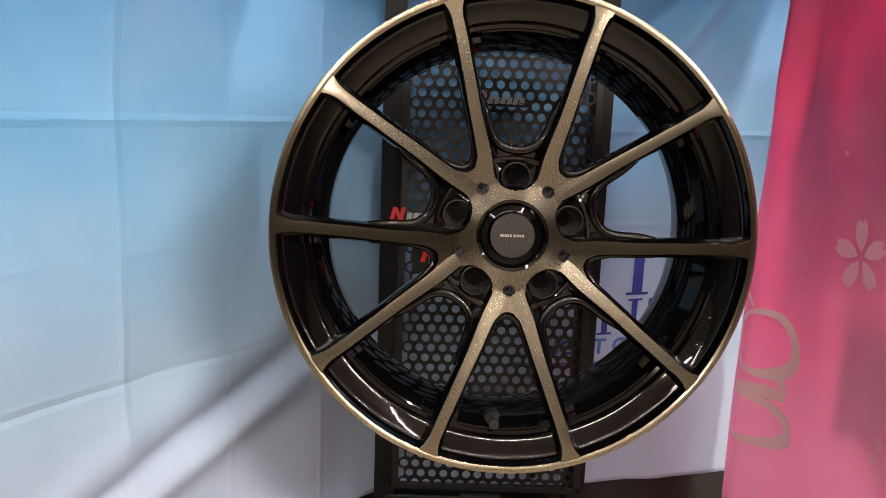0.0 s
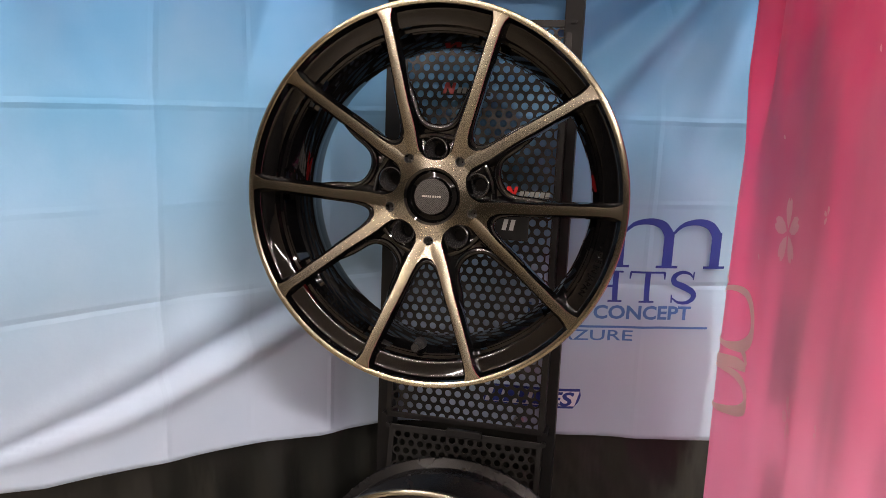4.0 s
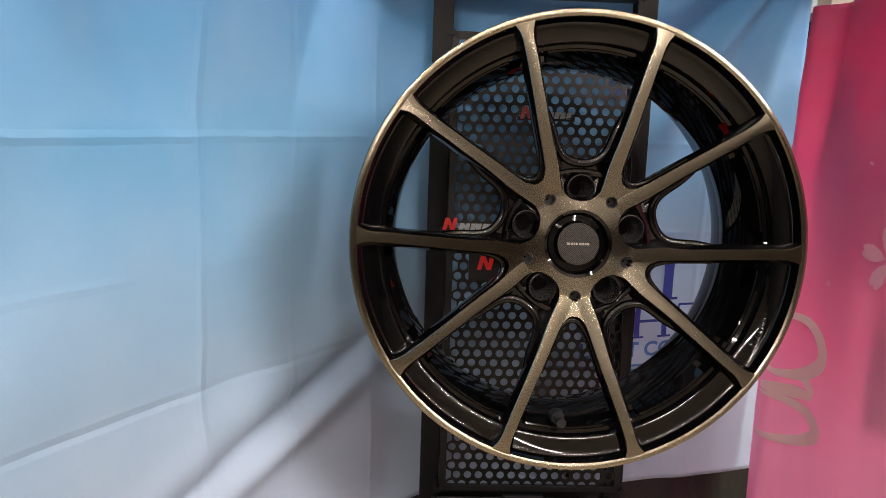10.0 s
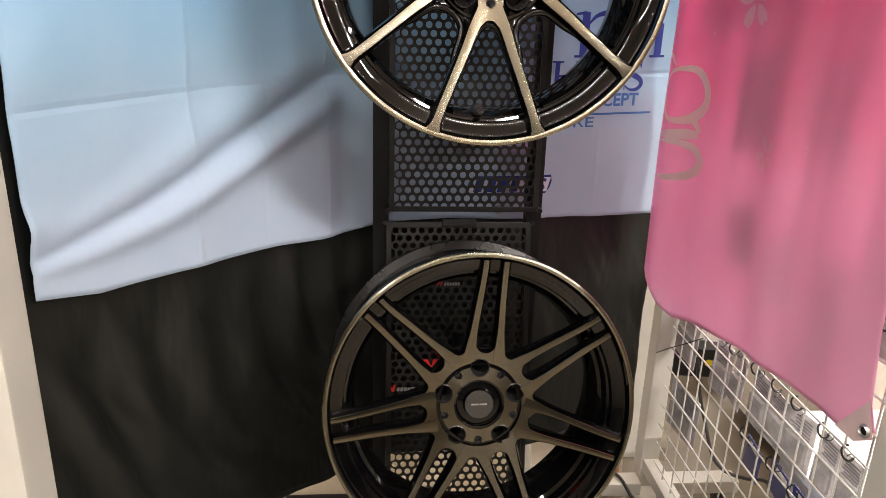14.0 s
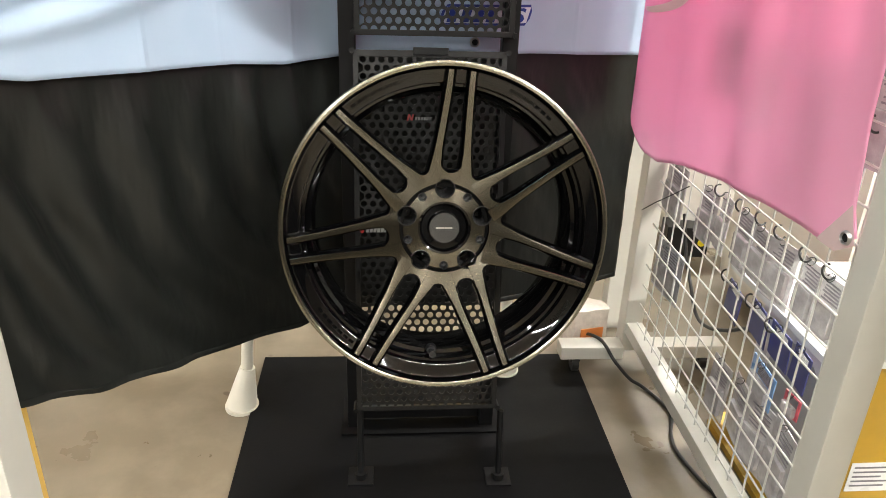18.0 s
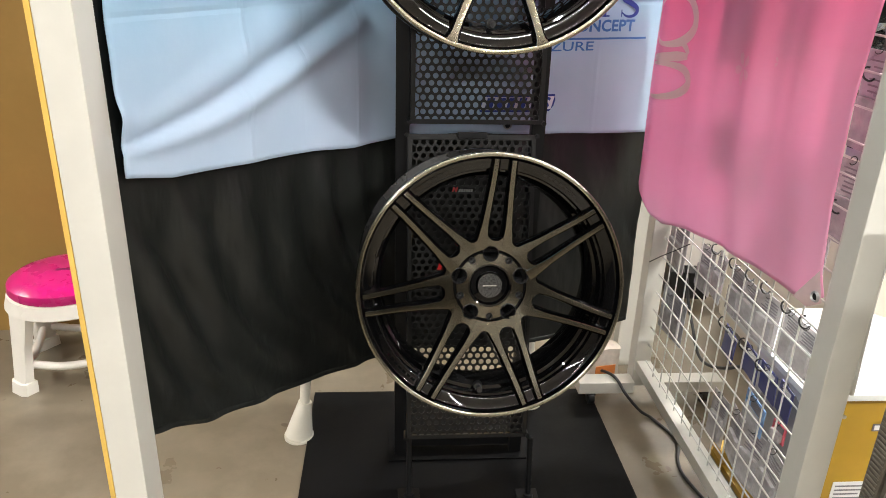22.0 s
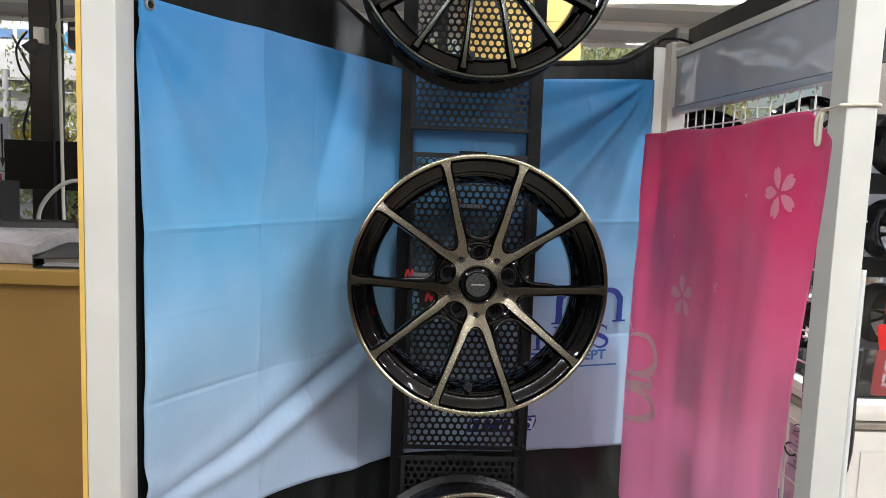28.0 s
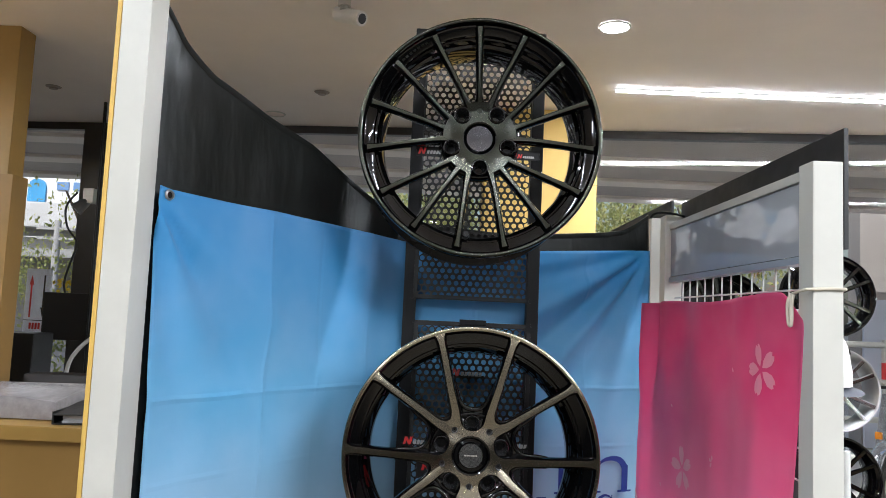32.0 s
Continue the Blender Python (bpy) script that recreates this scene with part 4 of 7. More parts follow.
H1, H2 = 0.080, 0.054
m_strokes = []
for x in (-0.184, -0.101, -0.018):
    m_strokes += [([(x, 0.001), (x, H1 * 0.78)], [0.0088, 0.0088]), ([(x - 0.019, 0.0022), (x + 0.019, 0.0022)], [0.0022, 0.0022])]
m_strokes += [([(-0.184, 0.050), (-0.184, H1)], [0.0088, 0.0080]), ([(-0.206, H1 - 0.004), (-0.184, H1 - 0.001)], [0.002, 0.003])]
for x in (-0.184, -0.101):
    m_strokes.append(([(x + 0.004, 0.056), (x + 0.022, 0.074), (x + 0.048, 0.0795), (x + 0.070, 0.073), (x + 0.083, 0.056)], [0.0015, 0.0035, 0.0055, 0.0075, 0.0088]))
serif_letter(m_strokes, 0.470, 1.072, M_INK)
h_strokes = [([(-0.140, 0.027), (-0.190, 0.027)], [0.0022, 0.0022])]
for x in (-0.190, -0.140):
    h_strokes += [([(x, 0.001), (x, H2 - 0.001)], [0.0048, 0.0048]), ([(x - 0.012, 0.0015), (x + 0.012, 0.0015)], [0.0016, 0.0016]), ([(x - 0.012, H2 - 0.0015), (x + 0.012, H2 - 0.0015)], [0.0016, 0.0016])]
serif_letter(h_strokes, 0.428, 1.012, M_INK)
serif_letter([([(-0.086, 0.001), (-0.086, H2 - 0.001)], [0.0048, 0.0048]), ([(-0.099, 0.0015), (-0.073, 0.0015)], [0.0016, 0.0016]), ([(-0.116, H2 - 0.0018), (-0.056, H2 - 0.0018)], [0.0018, 0.0018]),
              ([(-0.115, H2 - 0.002), (-0.116, H2 - 0.014)], [0.0022, 0.0008]), ([(-0.057, H2 - 0.002), (-0.056, H2 - 0.014)], [0.0022, 0.0008])], 0.428, 1.012, M_INK)
serif_letter([([(-0.006, H2 - 0.010), (-0.014, H2 - 0.003), (-0.027, H2 - 0.001), (-0.039, H2 - 0.008), (-0.038, H2 - 0.019), (-0.022, 0.028), (-0.006, 0.019), (-0.004, 0.009), (-0.015, 0.001), (-0.030, 0.001), (-0.042, 0.009)],
               [0.0010, 0.0022, 0.0030, 0.0042, 0.0050, 0.0056, 0.0050, 0.0042, 0.0030, 0.0022, 0.0010]),
              ([(-0.006, H2), (-0.006, H2 - 0.014)], [0.0012, 0.0012]), ([(-0.042, 0.0), (-0.042, 0.014)], [0.0012, 0.0012])], 0.428, 1.012, M_INK)
for text, size, xend, z0, mat, wide, bold in (("LIGHT CONCEPT", 0.0325, 0.422, 0.983, M_INKLIGHT, 1.12, 0.0009), ("AZURE", 0.0265, 0.330, 0.944, M_INKLIGHT, 1.6, 0.0002)):
    vs, fs = lettering(text, size, 0.0, "LEFT", bold)
    x1 = max(v.x for v in vs)
    vs = [Vector(((v.x - x1) * wide, 0, v.z)) for v in vs]
    vs, fs = fine(vs, fs)
    on_blue("printed_letters", vs, fs, s_of_x(xend), z0, mat, "blue printed letters")
bar = [Vector((x, 0, z)) for z in (0, 0.004) for x in np.linspace(-0.36, 0.0, 30)]
on_blue("printed_line", bar, [(i, i + 1, i + 31, i + 30) for i in range(29)], s_of_x(0.452), 0.966, M_INKLIGHT, "thin blue printed line")
# rounded blue badge near the hem
badge = []
for z in (0.0, 0.012, 0.024, 0.036):
    for k in range(20):
        badge.append(Vector((-0.165 + 0.165 * k / 19 + 0.3 * z - (0.006 if z in (0.0, 0.036) and k in (0, 19) else 0) * (1 if k else -1), 0, z)))
on_blue("printed_badge", badge, [(r * 20 + i, r * 20 + i + 1, (r + 1) * 20 + i + 1, (r + 1) * 20 + i) for r in range(3) for i in range(19)], s_of_x(0.246), 0.820, M_INK, "dark blue slanted badge")
inner = [Vector((-0.160 + 0.155 * k / 19 + 0.3 * z, 0, z)) for z in (0.0045, 0.013, 0.022, 0.0315) for k in range(20)]
on_blue("printed_badge", inner, [(r * 20 + i, r * 20 + i + 1, (r + 1) * 20 + i + 1, (r + 1) * 20 + i) for r in range(3) for i in range(19)], s_of_x(0.246), 0.820, M_BADGE, "pale inside of the badge", 0.0032)
vs, fs = lettering("ES", 0.034, 0.0, "LEFT", 0.001)
x1 = max(v.x for v in vs)
vs, fs = fine([Vector(((v.x - x1) * 1.35 + 0.3 * v.z, 0, v.z)) for v in vs], fs)
on_blue("printed_letters", vs, fs, s_of_x(0.236), 0.8260, M_INK, "dark blue printed letters", 0.0044)
for k in range(4):
    dash = [Vector((x + 0.3 * z, 0, z)) for z in (0.0, 0.006, 0.012, 0.018, 0.023) for x in np.linspace(0, 0.016, 4)]
    on_blue("printed_bar", dash, [(4 * r + i, 4 * r + i + 1, 4 * r + i + 5, 4 * r + i + 4) for r in range(4) for i in range(3)], s_of_x(0.246) - 0.150 + 0.023 * k, 0.8265, M_INK, "plain bar in the badge", 0.0044)


def eyelet(p, n, label="steel eyelet in the banner's corner"):
    """A pressed metal ring."""
    q = Vector(n).to_track_quat("-Y", "Z").to_matrix().to_4x4()
    bm = bmesh.new()
    lathe(bm, [(0.0056, 0.002), (0.0056, -0.001), (0.0067, -0.0026), (0.0085, -0.0014), (0.0093, 0.0012)], 32)
    ob = part("eyelet", bm, M_STEEL, None, "", 40)
    ob.matrix_world = Matrix.Translation(p) @ q
    bm = bmesh.new()
    disc(bm, 0.0057, 0.0006, 24)
    part("eyelet_hole", bm, M_HOOKBLACK, ob)
    return tagged(ob, label, "eyelet", "banner eyelets")


for s, z in ((0.033, 1.652), (s_of_x(0.150), 0.792)):
    p, n = plan_at(s)
    eyelet(p + n * (blue_folds(s, z) + 0.003) + Vector((0, 0, z)), n)

# ---------------------------------------------------------------- pink cloth on the grid rack
def pink_point(a, z):
    """a: 0 at the back edge, 1 at the front edge."""
    yf = float(np.interp(z, [0.58, 0.64, 0.70, 0.80, 0.95, 1.10, 1.22, 1.34, 1.42, 1.48, 1.535], [0.455, 0.462, 0.490, 0.503, 0.510, 0.500, 0.488, 0.474, 0.465, 0.460, 0.472]))
    yb = float(np.interp(z, [0.58, 0.63, 0.9, 1.2, 1.52], [1.06, 1.125, 1.13, 1.12, 1.092]))
    y = yb + (yf - yb) * a
    x = 0.484 + (1.1 - y) * 0.100
    x += 0.012 * math.sin(math.pi * a) * (0.4 + 0.6 * (1.5 - z))
    x -= 0.0125 * noise.noise((a * 7.5, z * 1.3, 4.0)) * smooth01(a * 6) + 0.002 * noise.noise((a * 15, z * 2.0, 8.0))
    x -= 0.012 * bell(a - 0.05, 0.05) * smooth01((1.45 - z) / 0.3)
    x -= (0.020 * bell(a - 0.035, 0.03) - 0.012 * bell(a - 0.085, 0.03)) * smooth01((z - 1.22) / 0.2)
    return Vector((x, y, z))


verts, faces = [], []
NA, NZ = 90, 110
for j in range(NZ + 1):
    for i in range(NA + 1):
        a = i / NA
        zb = float(np.interp(a, [0, 0.07, 0.12, 0.3, 0.6, 0.93, 1.0], [0.645, 0.600, 0.590, 0.612, 0.632, 0.642, 0.668]))
        zt = 1.520 + 0.012 * a + 0.004 * math.sin(9 * a) - 0.050 * smooth01((a - 0.93) / 0.09)
        verts.append(pink_point(a, zb + (zt - zb) * j / NZ))
for j in range(NZ):
    for i in range(NA):
        q = j * (NA + 1) + i
        faces.append((q, q + 1, q + NA + 2, q + NA + 1))
pink_cloth = raw("pink_banner", verts, faces, M_PINK, None, "", 180)
so = pink_cloth.modifiers.new("thickness", "SOLIDIFY")
so.thickness = 0.001
tagged(pink_cloth, "crimson to pink gradient banner with blossom print, on wire grid", "banner")


def a_of(y, z):
    lo, hi = 0.0, 1.0
    for _ in range(24):
        mid = (lo + hi) / 2
        if pink_point(mid, z).y > y:
            lo = mid
        else:
            hi = mid
    return lo


def on_pink(name, outline_faces, mat, label):
    """Flat print given as (y, z) polygons, laid on the cloth."""
    vs, fs = [], []
    for poly in outline_faces:
        b = len(vs)
        for y, z in poly:
            p = pink_point(a_of(y, z), z)
            vs.append((p.x - 0.0022, p.y, p.z))
        fs.append(tuple(range(b, b + len(poly))))
    return raw(name, vs, fs, mat, pink_cloth, label)


def ribbon(pts, widths):
    """A pen stroke as quads, in (y, z)."""
    c = curve_pts([(y, z, 0) for y, z in pts], 8)
    ws = np.interp(np.linspace(0, 1, len(c)), np.linspace(0, 1, len(widths)), widths)
    left, right = [], []
    for i, p in enumerate(c):
        d = (c[min(i + 1, len(c) - 1)] - c[max(i - 1, 0)]).normalized()
        n = Vector((-d.y, d.x, 0))
        left.append(p + n * ws[i])
        right.append(p - n * ws[i])
    return [[(left[i].x, left[i].y), (left[i + 1].x, left[i + 1].y), (right[i + 1].x, right[i + 1].y), (right[i].x, right[i].y)] for i in range(len(c) - 1)]


for path, widths in (
        ([(1.118, 1.096), (1.100, 1.090), (1.084, 1.077)], [0.003, 0.005, 0.002]),
        ([(1.116, 1.018), (1.110, 1.051), (1.078, 1.071), (1.030, 1.073), (0.998, 1.050), (0.992, 1.019), (1.028, 0.990), (1.078, 0.977), (1.108, 0.990), (1.116, 1.018)], [0.0035, 0.003, 0.004, 0.007, 0.010, 0.0115, 0.010, 0.005, 0.004, 0.0035]),
        ([(1.112, 0.945), (1.080, 0.950), (1.040, 0.957), (1.006, 0.961)], [0.005, 0.009, 0.010, 0.006]),
        ([(1.040, 0.984), (1.020, 0.980), (1.004, 0.966)], [0.002, 0.007, 0.006]),
        ([(1.112, 0.934), (1.055, 0.938), (1.008, 0.932), (0.988, 0.910), (1.022, 0.885), (1.072, 0.868), (1.108, 0.866)], [0.002, 0.006, 0.009, 0.012, 0.009, 0.006, 0.002])):
    on_pink("printed_stroke", ribbon([(y, z - 0.014) for y, z in path], widths), M_PALE, "cream brush-script stroke")


def blossom(y, z, size, turn=0.0, petals=5):
    polys = []
    for k in range(petals):
        a0 = radians(turn + 72 * k)
        pts = []
        for u, w in ((0.12, 0.0), (0.35, 0.17), (0.65, 0.26), (0.90, 0.20), (1.0, 0.09), (0.90, 0.0), (1.0, -0.09), (0.90, -0.20), (0.65, -0.26), (0.35, -0.17)):
            pts.append((y + size * (u * math.sin(a0) + w * math.cos(a0)), z + size * (u * math.cos(a0) - w * math.sin(a0))))
        # fans of quads keep the notch
        c = (y + size * 0.5 * math.sin(a0), z + size * 0.5 * math.cos(a0))
        for i in range(len(pts)):
            polys.append([c, pts[i], pts[(i + 1) % len(pts)]])
    on_pink("printed_blossom", polys, M_PETAL, "pale pink printed cherry blossom")


blossom(0.562, 1.408, 0.044, 20)
blossom(0.888, 1.180, 0.046, 8)
blossom(0.800, 0.955, 0.030, 30)
blossom(0.745, 1.222, 0.012, 0, 3)
blossom(0.99, 1.12, 0.012, 40, 1)
blossom(0.93, 1.30, 0.010, 60, 1)
blossom(0.66, 1.395, 0.012, 50, 1)
blossom(0.70, 0.98, 0.012, 50, 2)
def by_pink(y, z, d):
    return pink_point(a_of(y, z), z) - Vector((d, 0, 0))


eyelet(by_pink(0.486, 0.664, 0.006), (-1, -0.15, 0), "steel eyelet in the pink banner's lower corner")
# the pale corner patch and the tie at the post
bm = bmesh.new()
vs = [bm.verts.new(by_pink(y, z, 0.0035)) for y, z in ((0.537, 0.641), (0.500, 0.640), (0.462, 0.660), (0.464, 0.682), (0.476, 0.705))]
bm.faces.new(vs)
tagged(part("corner_patch", bm, plain("pale_patch", (0.66, 0.50, 0.50), 0.6), None), "pale translucent reinforcing patch at the pink banner's corner", "patch")
bm = bmesh.new()
sweep(bm, curve_pts([(0.552, 0.505, 1.520), (0.546, 0.486, 1.530), (0.545, 0.440, 1.536), (0.548, 0.430, 1.537), (0.580, 0.4295, 1.539), (0.602, 0.4305, 1.539), (0.6025, 0.46, 1.538)], 6), 0.0024, 8)
sweep(bm, curve_pts([(0.546, 0.484, 1.531), (0.540, 0.482, 1.515), (0.540, 0.479, 1.487), (0.541, 0.473, 1.485), (0.541, 0.472, 1.515), (0.545, 0.476, 1.529)], 6), 0.0032, 8)
tagged(part("fabric_tie", bm, plain("cream_cord", (0.60, 0.55, 0.45), 0.8), None, "", 60), "cream cloth tie knotted round the white post", "tie")

# ---------------------------------------------------------------- right-hand grid rack
rack = thing("grid_rack", pose(0, 0, 0), "white steel rack with wire grid and translucent header, on castors", "display rack")
for name, b in (("front_post", (0.5545, 0.600, 0.432, 0.478, 0.0, 1.732)), ("back_post", (0.556, 0.600, 1.190, 1.235, 0.05, 1.750))):
    bm = bmesh.new()
    box(bm, *b, 0.003)
    part(name, bm, M_WHITE, rack, "white square post")
bm = bmesh.new()
box(bm, 0.560, 0.598, 0.479, 1.189, 0.100, 0.130, 0.003)
part("bottom_rail", bm, M_WHITE, rack)
bm = bmesh.new()
box(bm, 0.566, 0.594, 0.479, 1.189, 1.580, 1.592, 0.002)
part("header_rail", bm, plain("grey_blue_rail", (0.30, 0.35, 0.40), 0.35), rack, "grey-blue lower rail of the header")
bm = bmesh.new()
box(bm, 0.566, 0.594, 0.479, 1.189, 1.712, 1.728, 0.002)
part("top_rail", bm, M_WHITE, rack)
M_ACRYL = Mat("frosted_acrylic", (0.34, 0.38, 0.42), 0.06)
M_ACRYL.colour(M_ACRYL.mix(M_ACRYL.noise(4, 3), (0.33, 0.35, 0.375), (0.41, 0.43, 0.455)))
M_ACRYL.bump(M_ACRYL.noise(9.0, 1, 0.5, (1, 1, 1.6)), 0.35, 0.012)
bm = bmesh.new()
box(bm, 0.570, 0.574, 0.482, 1.186, 1.594, 1.710)
part("header_panel", bm, M_ACRYL.m, rack, "wavy grey translucent plastic sheet")
bm = bmesh.new()
box(bm, 0.605, 0.612, 0.44, 1.22, 1.60, 1.786, 0.001)
M_BOARD = plain("black_board", (0.012, 0.012, 0.014), 0.5)
part("header_board", bm, M_BOARD, rack, "black board behind the header")
bm = bmesh.new()
box(bm, 0.405, 0.555, 1.165, 1.212, 0.043, 0.076, 0.003)
part("foot_bar", bm, M_WHITE, rack, "white foot bar")
bm = bmesh.new()
box(bm, 0.601, 0.80, 1.165, 1.212, 0.043, 0.076, 0.003)
part("foot_bar", bm, M_WHITE, rack, "white foot bar")
for x, y in ((0.445, 1.188), (0.76, 1.188)):
    bm = bmesh.new()
    rod(bm, (x - 0.008, y, 0.019), (x + 0.008, y, 0.019), 0.019, 20)
    box(bm, x - 0.012, x + 0.012, y - 0.010, y + 0.010, 0.028, 0.043, 0.002)
    part("castor", bm, M_CUP, rack, "small black castor")
GX = 0.577
for k in range(13):
    y = 1.108 - 0.05 * k
    bm = bmesh.new()
    rod(bm, (GX, y, 0.131), (GX, y, 1.579), 0.0017, 8)
    part("grid_wire", bm, M_WIRE, rack)
for k in range(1, 30):
    z = 0.0985 + 0.0497 * k
    bm = bmesh.new()
    rod(bm, (GX - 0.0036, 0.480, z), (GX - 0.0036, 1.158, z), 0.0017, 8)
    part("grid_wire", bm, M_WIRE, rack)

# a second rack stands in line behind the first
rack2 = thing("grid_rack", pose(0, 0, 0), "white steel rack with a black header board, behind the first", "display rack")
for y in (1.38, 2.10):
    bm = bmesh.new()
    box(bm, 0.572, 0.617, y, y + 0.042, 0.0, 1.768, 0.003)
    part("post", bm, M_WHITE, rack2, "white square post")
bm = bmesh.new()
box(bm, 0.580, 0.606, 1.423, 2.099, 1.752, 1.767, 0.002)
part("top_rail", bm, M_WHITE, rack2)
bm = bmesh.new()
box(bm, 0.580, 0.606, 1.423, 2.099, 1.59, 1.606, 0.002)
part("header_rail", bm, M_WHITE, rack2)
bm = bmesh.new()
box(bm, 0.588, 0.592, 1.423, 2.099, 1.6075, 1.7505)
part("header_panel", bm, M_ACRYL.m, rack2, "grey translucent plastic sheet")
bm = bmesh.new()
box(bm, 0.6185, 0.6255, 1.35, 2.16, 1.60, 1.815, 0.001)
part("header_board", bm, M_BOARD, rack2, "black board behind the header")

# blister cards on the far side of the grid
M_CARD = plain("clear_blister_card", (0.60, 0.58, 0.59), 0.16, 0.0, 0.25, 40, Alpha=0.66)
M_CARDGREY = plain("grey_card", (0.36, 0.37, 0.40), 0.3, 0.0, 0.15, 40)
M_CARDBLUE = plain("navy_card", (0.03, 0.035, 0.16), 0.35, 0.0, 0.15, 40)
M_PRINT = plain("dark_print", (0.17, 0.16, 0.18), 0.5)
M_HOOK = plain("black_plastic", (0.012, 0.012, 0.012), 0.4)


def card(y, z, w, h, mat, label, seed, x=0.592):
    """A hanging pack: card, blister, print bars and a hook; its top middle is at (y, z)."""
    rnd = random.Random(seed)
    root = thing("blister_pack", pose(x + rnd.uniform(0, 0.006), y, z, 0, rnd.uniform(-3, 3), rnd.uniform(-9, 9)), label, "blister pack", "packs on the wire grid")
    bm = bmesh.new()
    box(bm, 0.0, 0.002, -w / 2, w / 2, -h, 0.0, 0.0006)
    part("card", bm, mat, root)
    bm = bmesh.new()
    box(bm, -0.008, 0.0, -w * 0.38, w * 0.38, -h * 0.9, -h * 0.42, 0.003)
    if mat is not M_CARDBLUE:
        part("blister", bm, M_CARD, root, "clear plastic blister")
    for k in range(6 if mat is not M_CARDBLUE else 3):
        zz = -h * (0.09 + 0.055 * k)
        bm = bmesh.new()
        box(bm, -0.0009, -0.0001, -w * 0.36, w * (0.36 - 0.2 * rnd.random()), zz - 0.0018, zz + 0.0006)
        part("print_bar", bm, M_PRINT if mat is not M_CARDBLUE else M_STICKER, root)
    bm = bmesh.new()
    sweep(bm, [(-0.006 + 0.0065 * math.cos(t), 0, 0.002 + 0.0065 * math.sin(t)) for t in np.linspace(-2.6, 2.6, 14)], 0.0008, 6)
    part("hook_ring", bm, M_HOOK, root, "black plastic ring")


for k, (y, z, w, h) in enumerate([(1.128, 0.545, 0.110, 0.115), (0.955, 0.552, 0.062, 0.105), (0.895, 0.560, 0.055, 0.105), (0.811, 0.565, 0.062, 0.105), (0.753, 0.560, 0.066, 0.098), (0.687, 0.566, 0.070, 0.102), (0.610, 0.570, 0.053, 0.095), (0.556, 0.572, 0.050, 0.095)]):
    card(y, z, w, h, M_CARD, "clear blister pack with grey printed card hanging on the grid", k)
card(1.098, 0.370, 0.124, 0.115, M_CARDGREY, "grey blister pack hanging low on the grid beside the post", 20)
for k, (y, z, w, h) in enumerate([(0.782, 0.290, 0.066, 0.112), (0.714, 0.294, 0.072, 0.125), (0.642, 0.302, 0.072, 0.125), (0.568, 0.310, 0.080, 0.130)]):
    card(y, z, w, h, M_CARD, "pale printed blister pack hanging low on the grid", 21 + k)
for k, (y, z, w) in enumerate([(0.800, 0.432, 0.070), (0.712, 0.442, 0.074), (0.644, 0.440, 0.068), (0.574, 0.446, 0.054)]):
    card(y, z, w, 0.060, M_CARDBLUE, "navy blue card pack with pale print hanging on the grid", 40 + k)
for k, (y, z, w, h) in enumerate([(0.66, 0.362, 0.085, 0.06), (0.574, 0.368, 0.038, 0.035)]):
    card(y, z, w, h, plain("bag_print", ((0.16, 0.30, 0.55), (0.60, 0.10, 0.14))[k], 0.3), ("blue printed plastic bag pack on the grid", "red printed plastic bag pack on the grid")[k], 60 + k)
for k, (y, z, w, h) in enumerate([(0.55, 1.02, 0.07, 0.16), (0.62, 0.90, 0.08, 0.15), (0.54, 0.86, 0.07, 0.13), (0.60, 0.74, 0.08, 0.12), (1.03, 1.47, 0.06, 0.22), (0.89, 1.47, 0.11, 0.30), (0.86, 1.12, 0.10, 0.14), (0.69, 1.22, 0.10, 0.18), (0.85, 0.90, 0.07, 0.10), (0.75, 0.91, 0.06, 0.12), (0.67, 0.76, 0.06, 0.06), (0.72, 0.745, 0.07, 0.07)]):
    card(y, z, w, h, (M_CARDGREY, M_CARDBLUE, M_CARD, M_CARD, M_CARDBLUE, M_CARDBLUE, M_CARDBLUE, M_CARDBLUE, M_CARDGREY, M_CARDBLUE, M_CARDGREY, M_CARDBLUE)[k], "printed blister pack hanging behind the pink banner", 70 + k, 0.552 if y > 0.8 else 0.592)
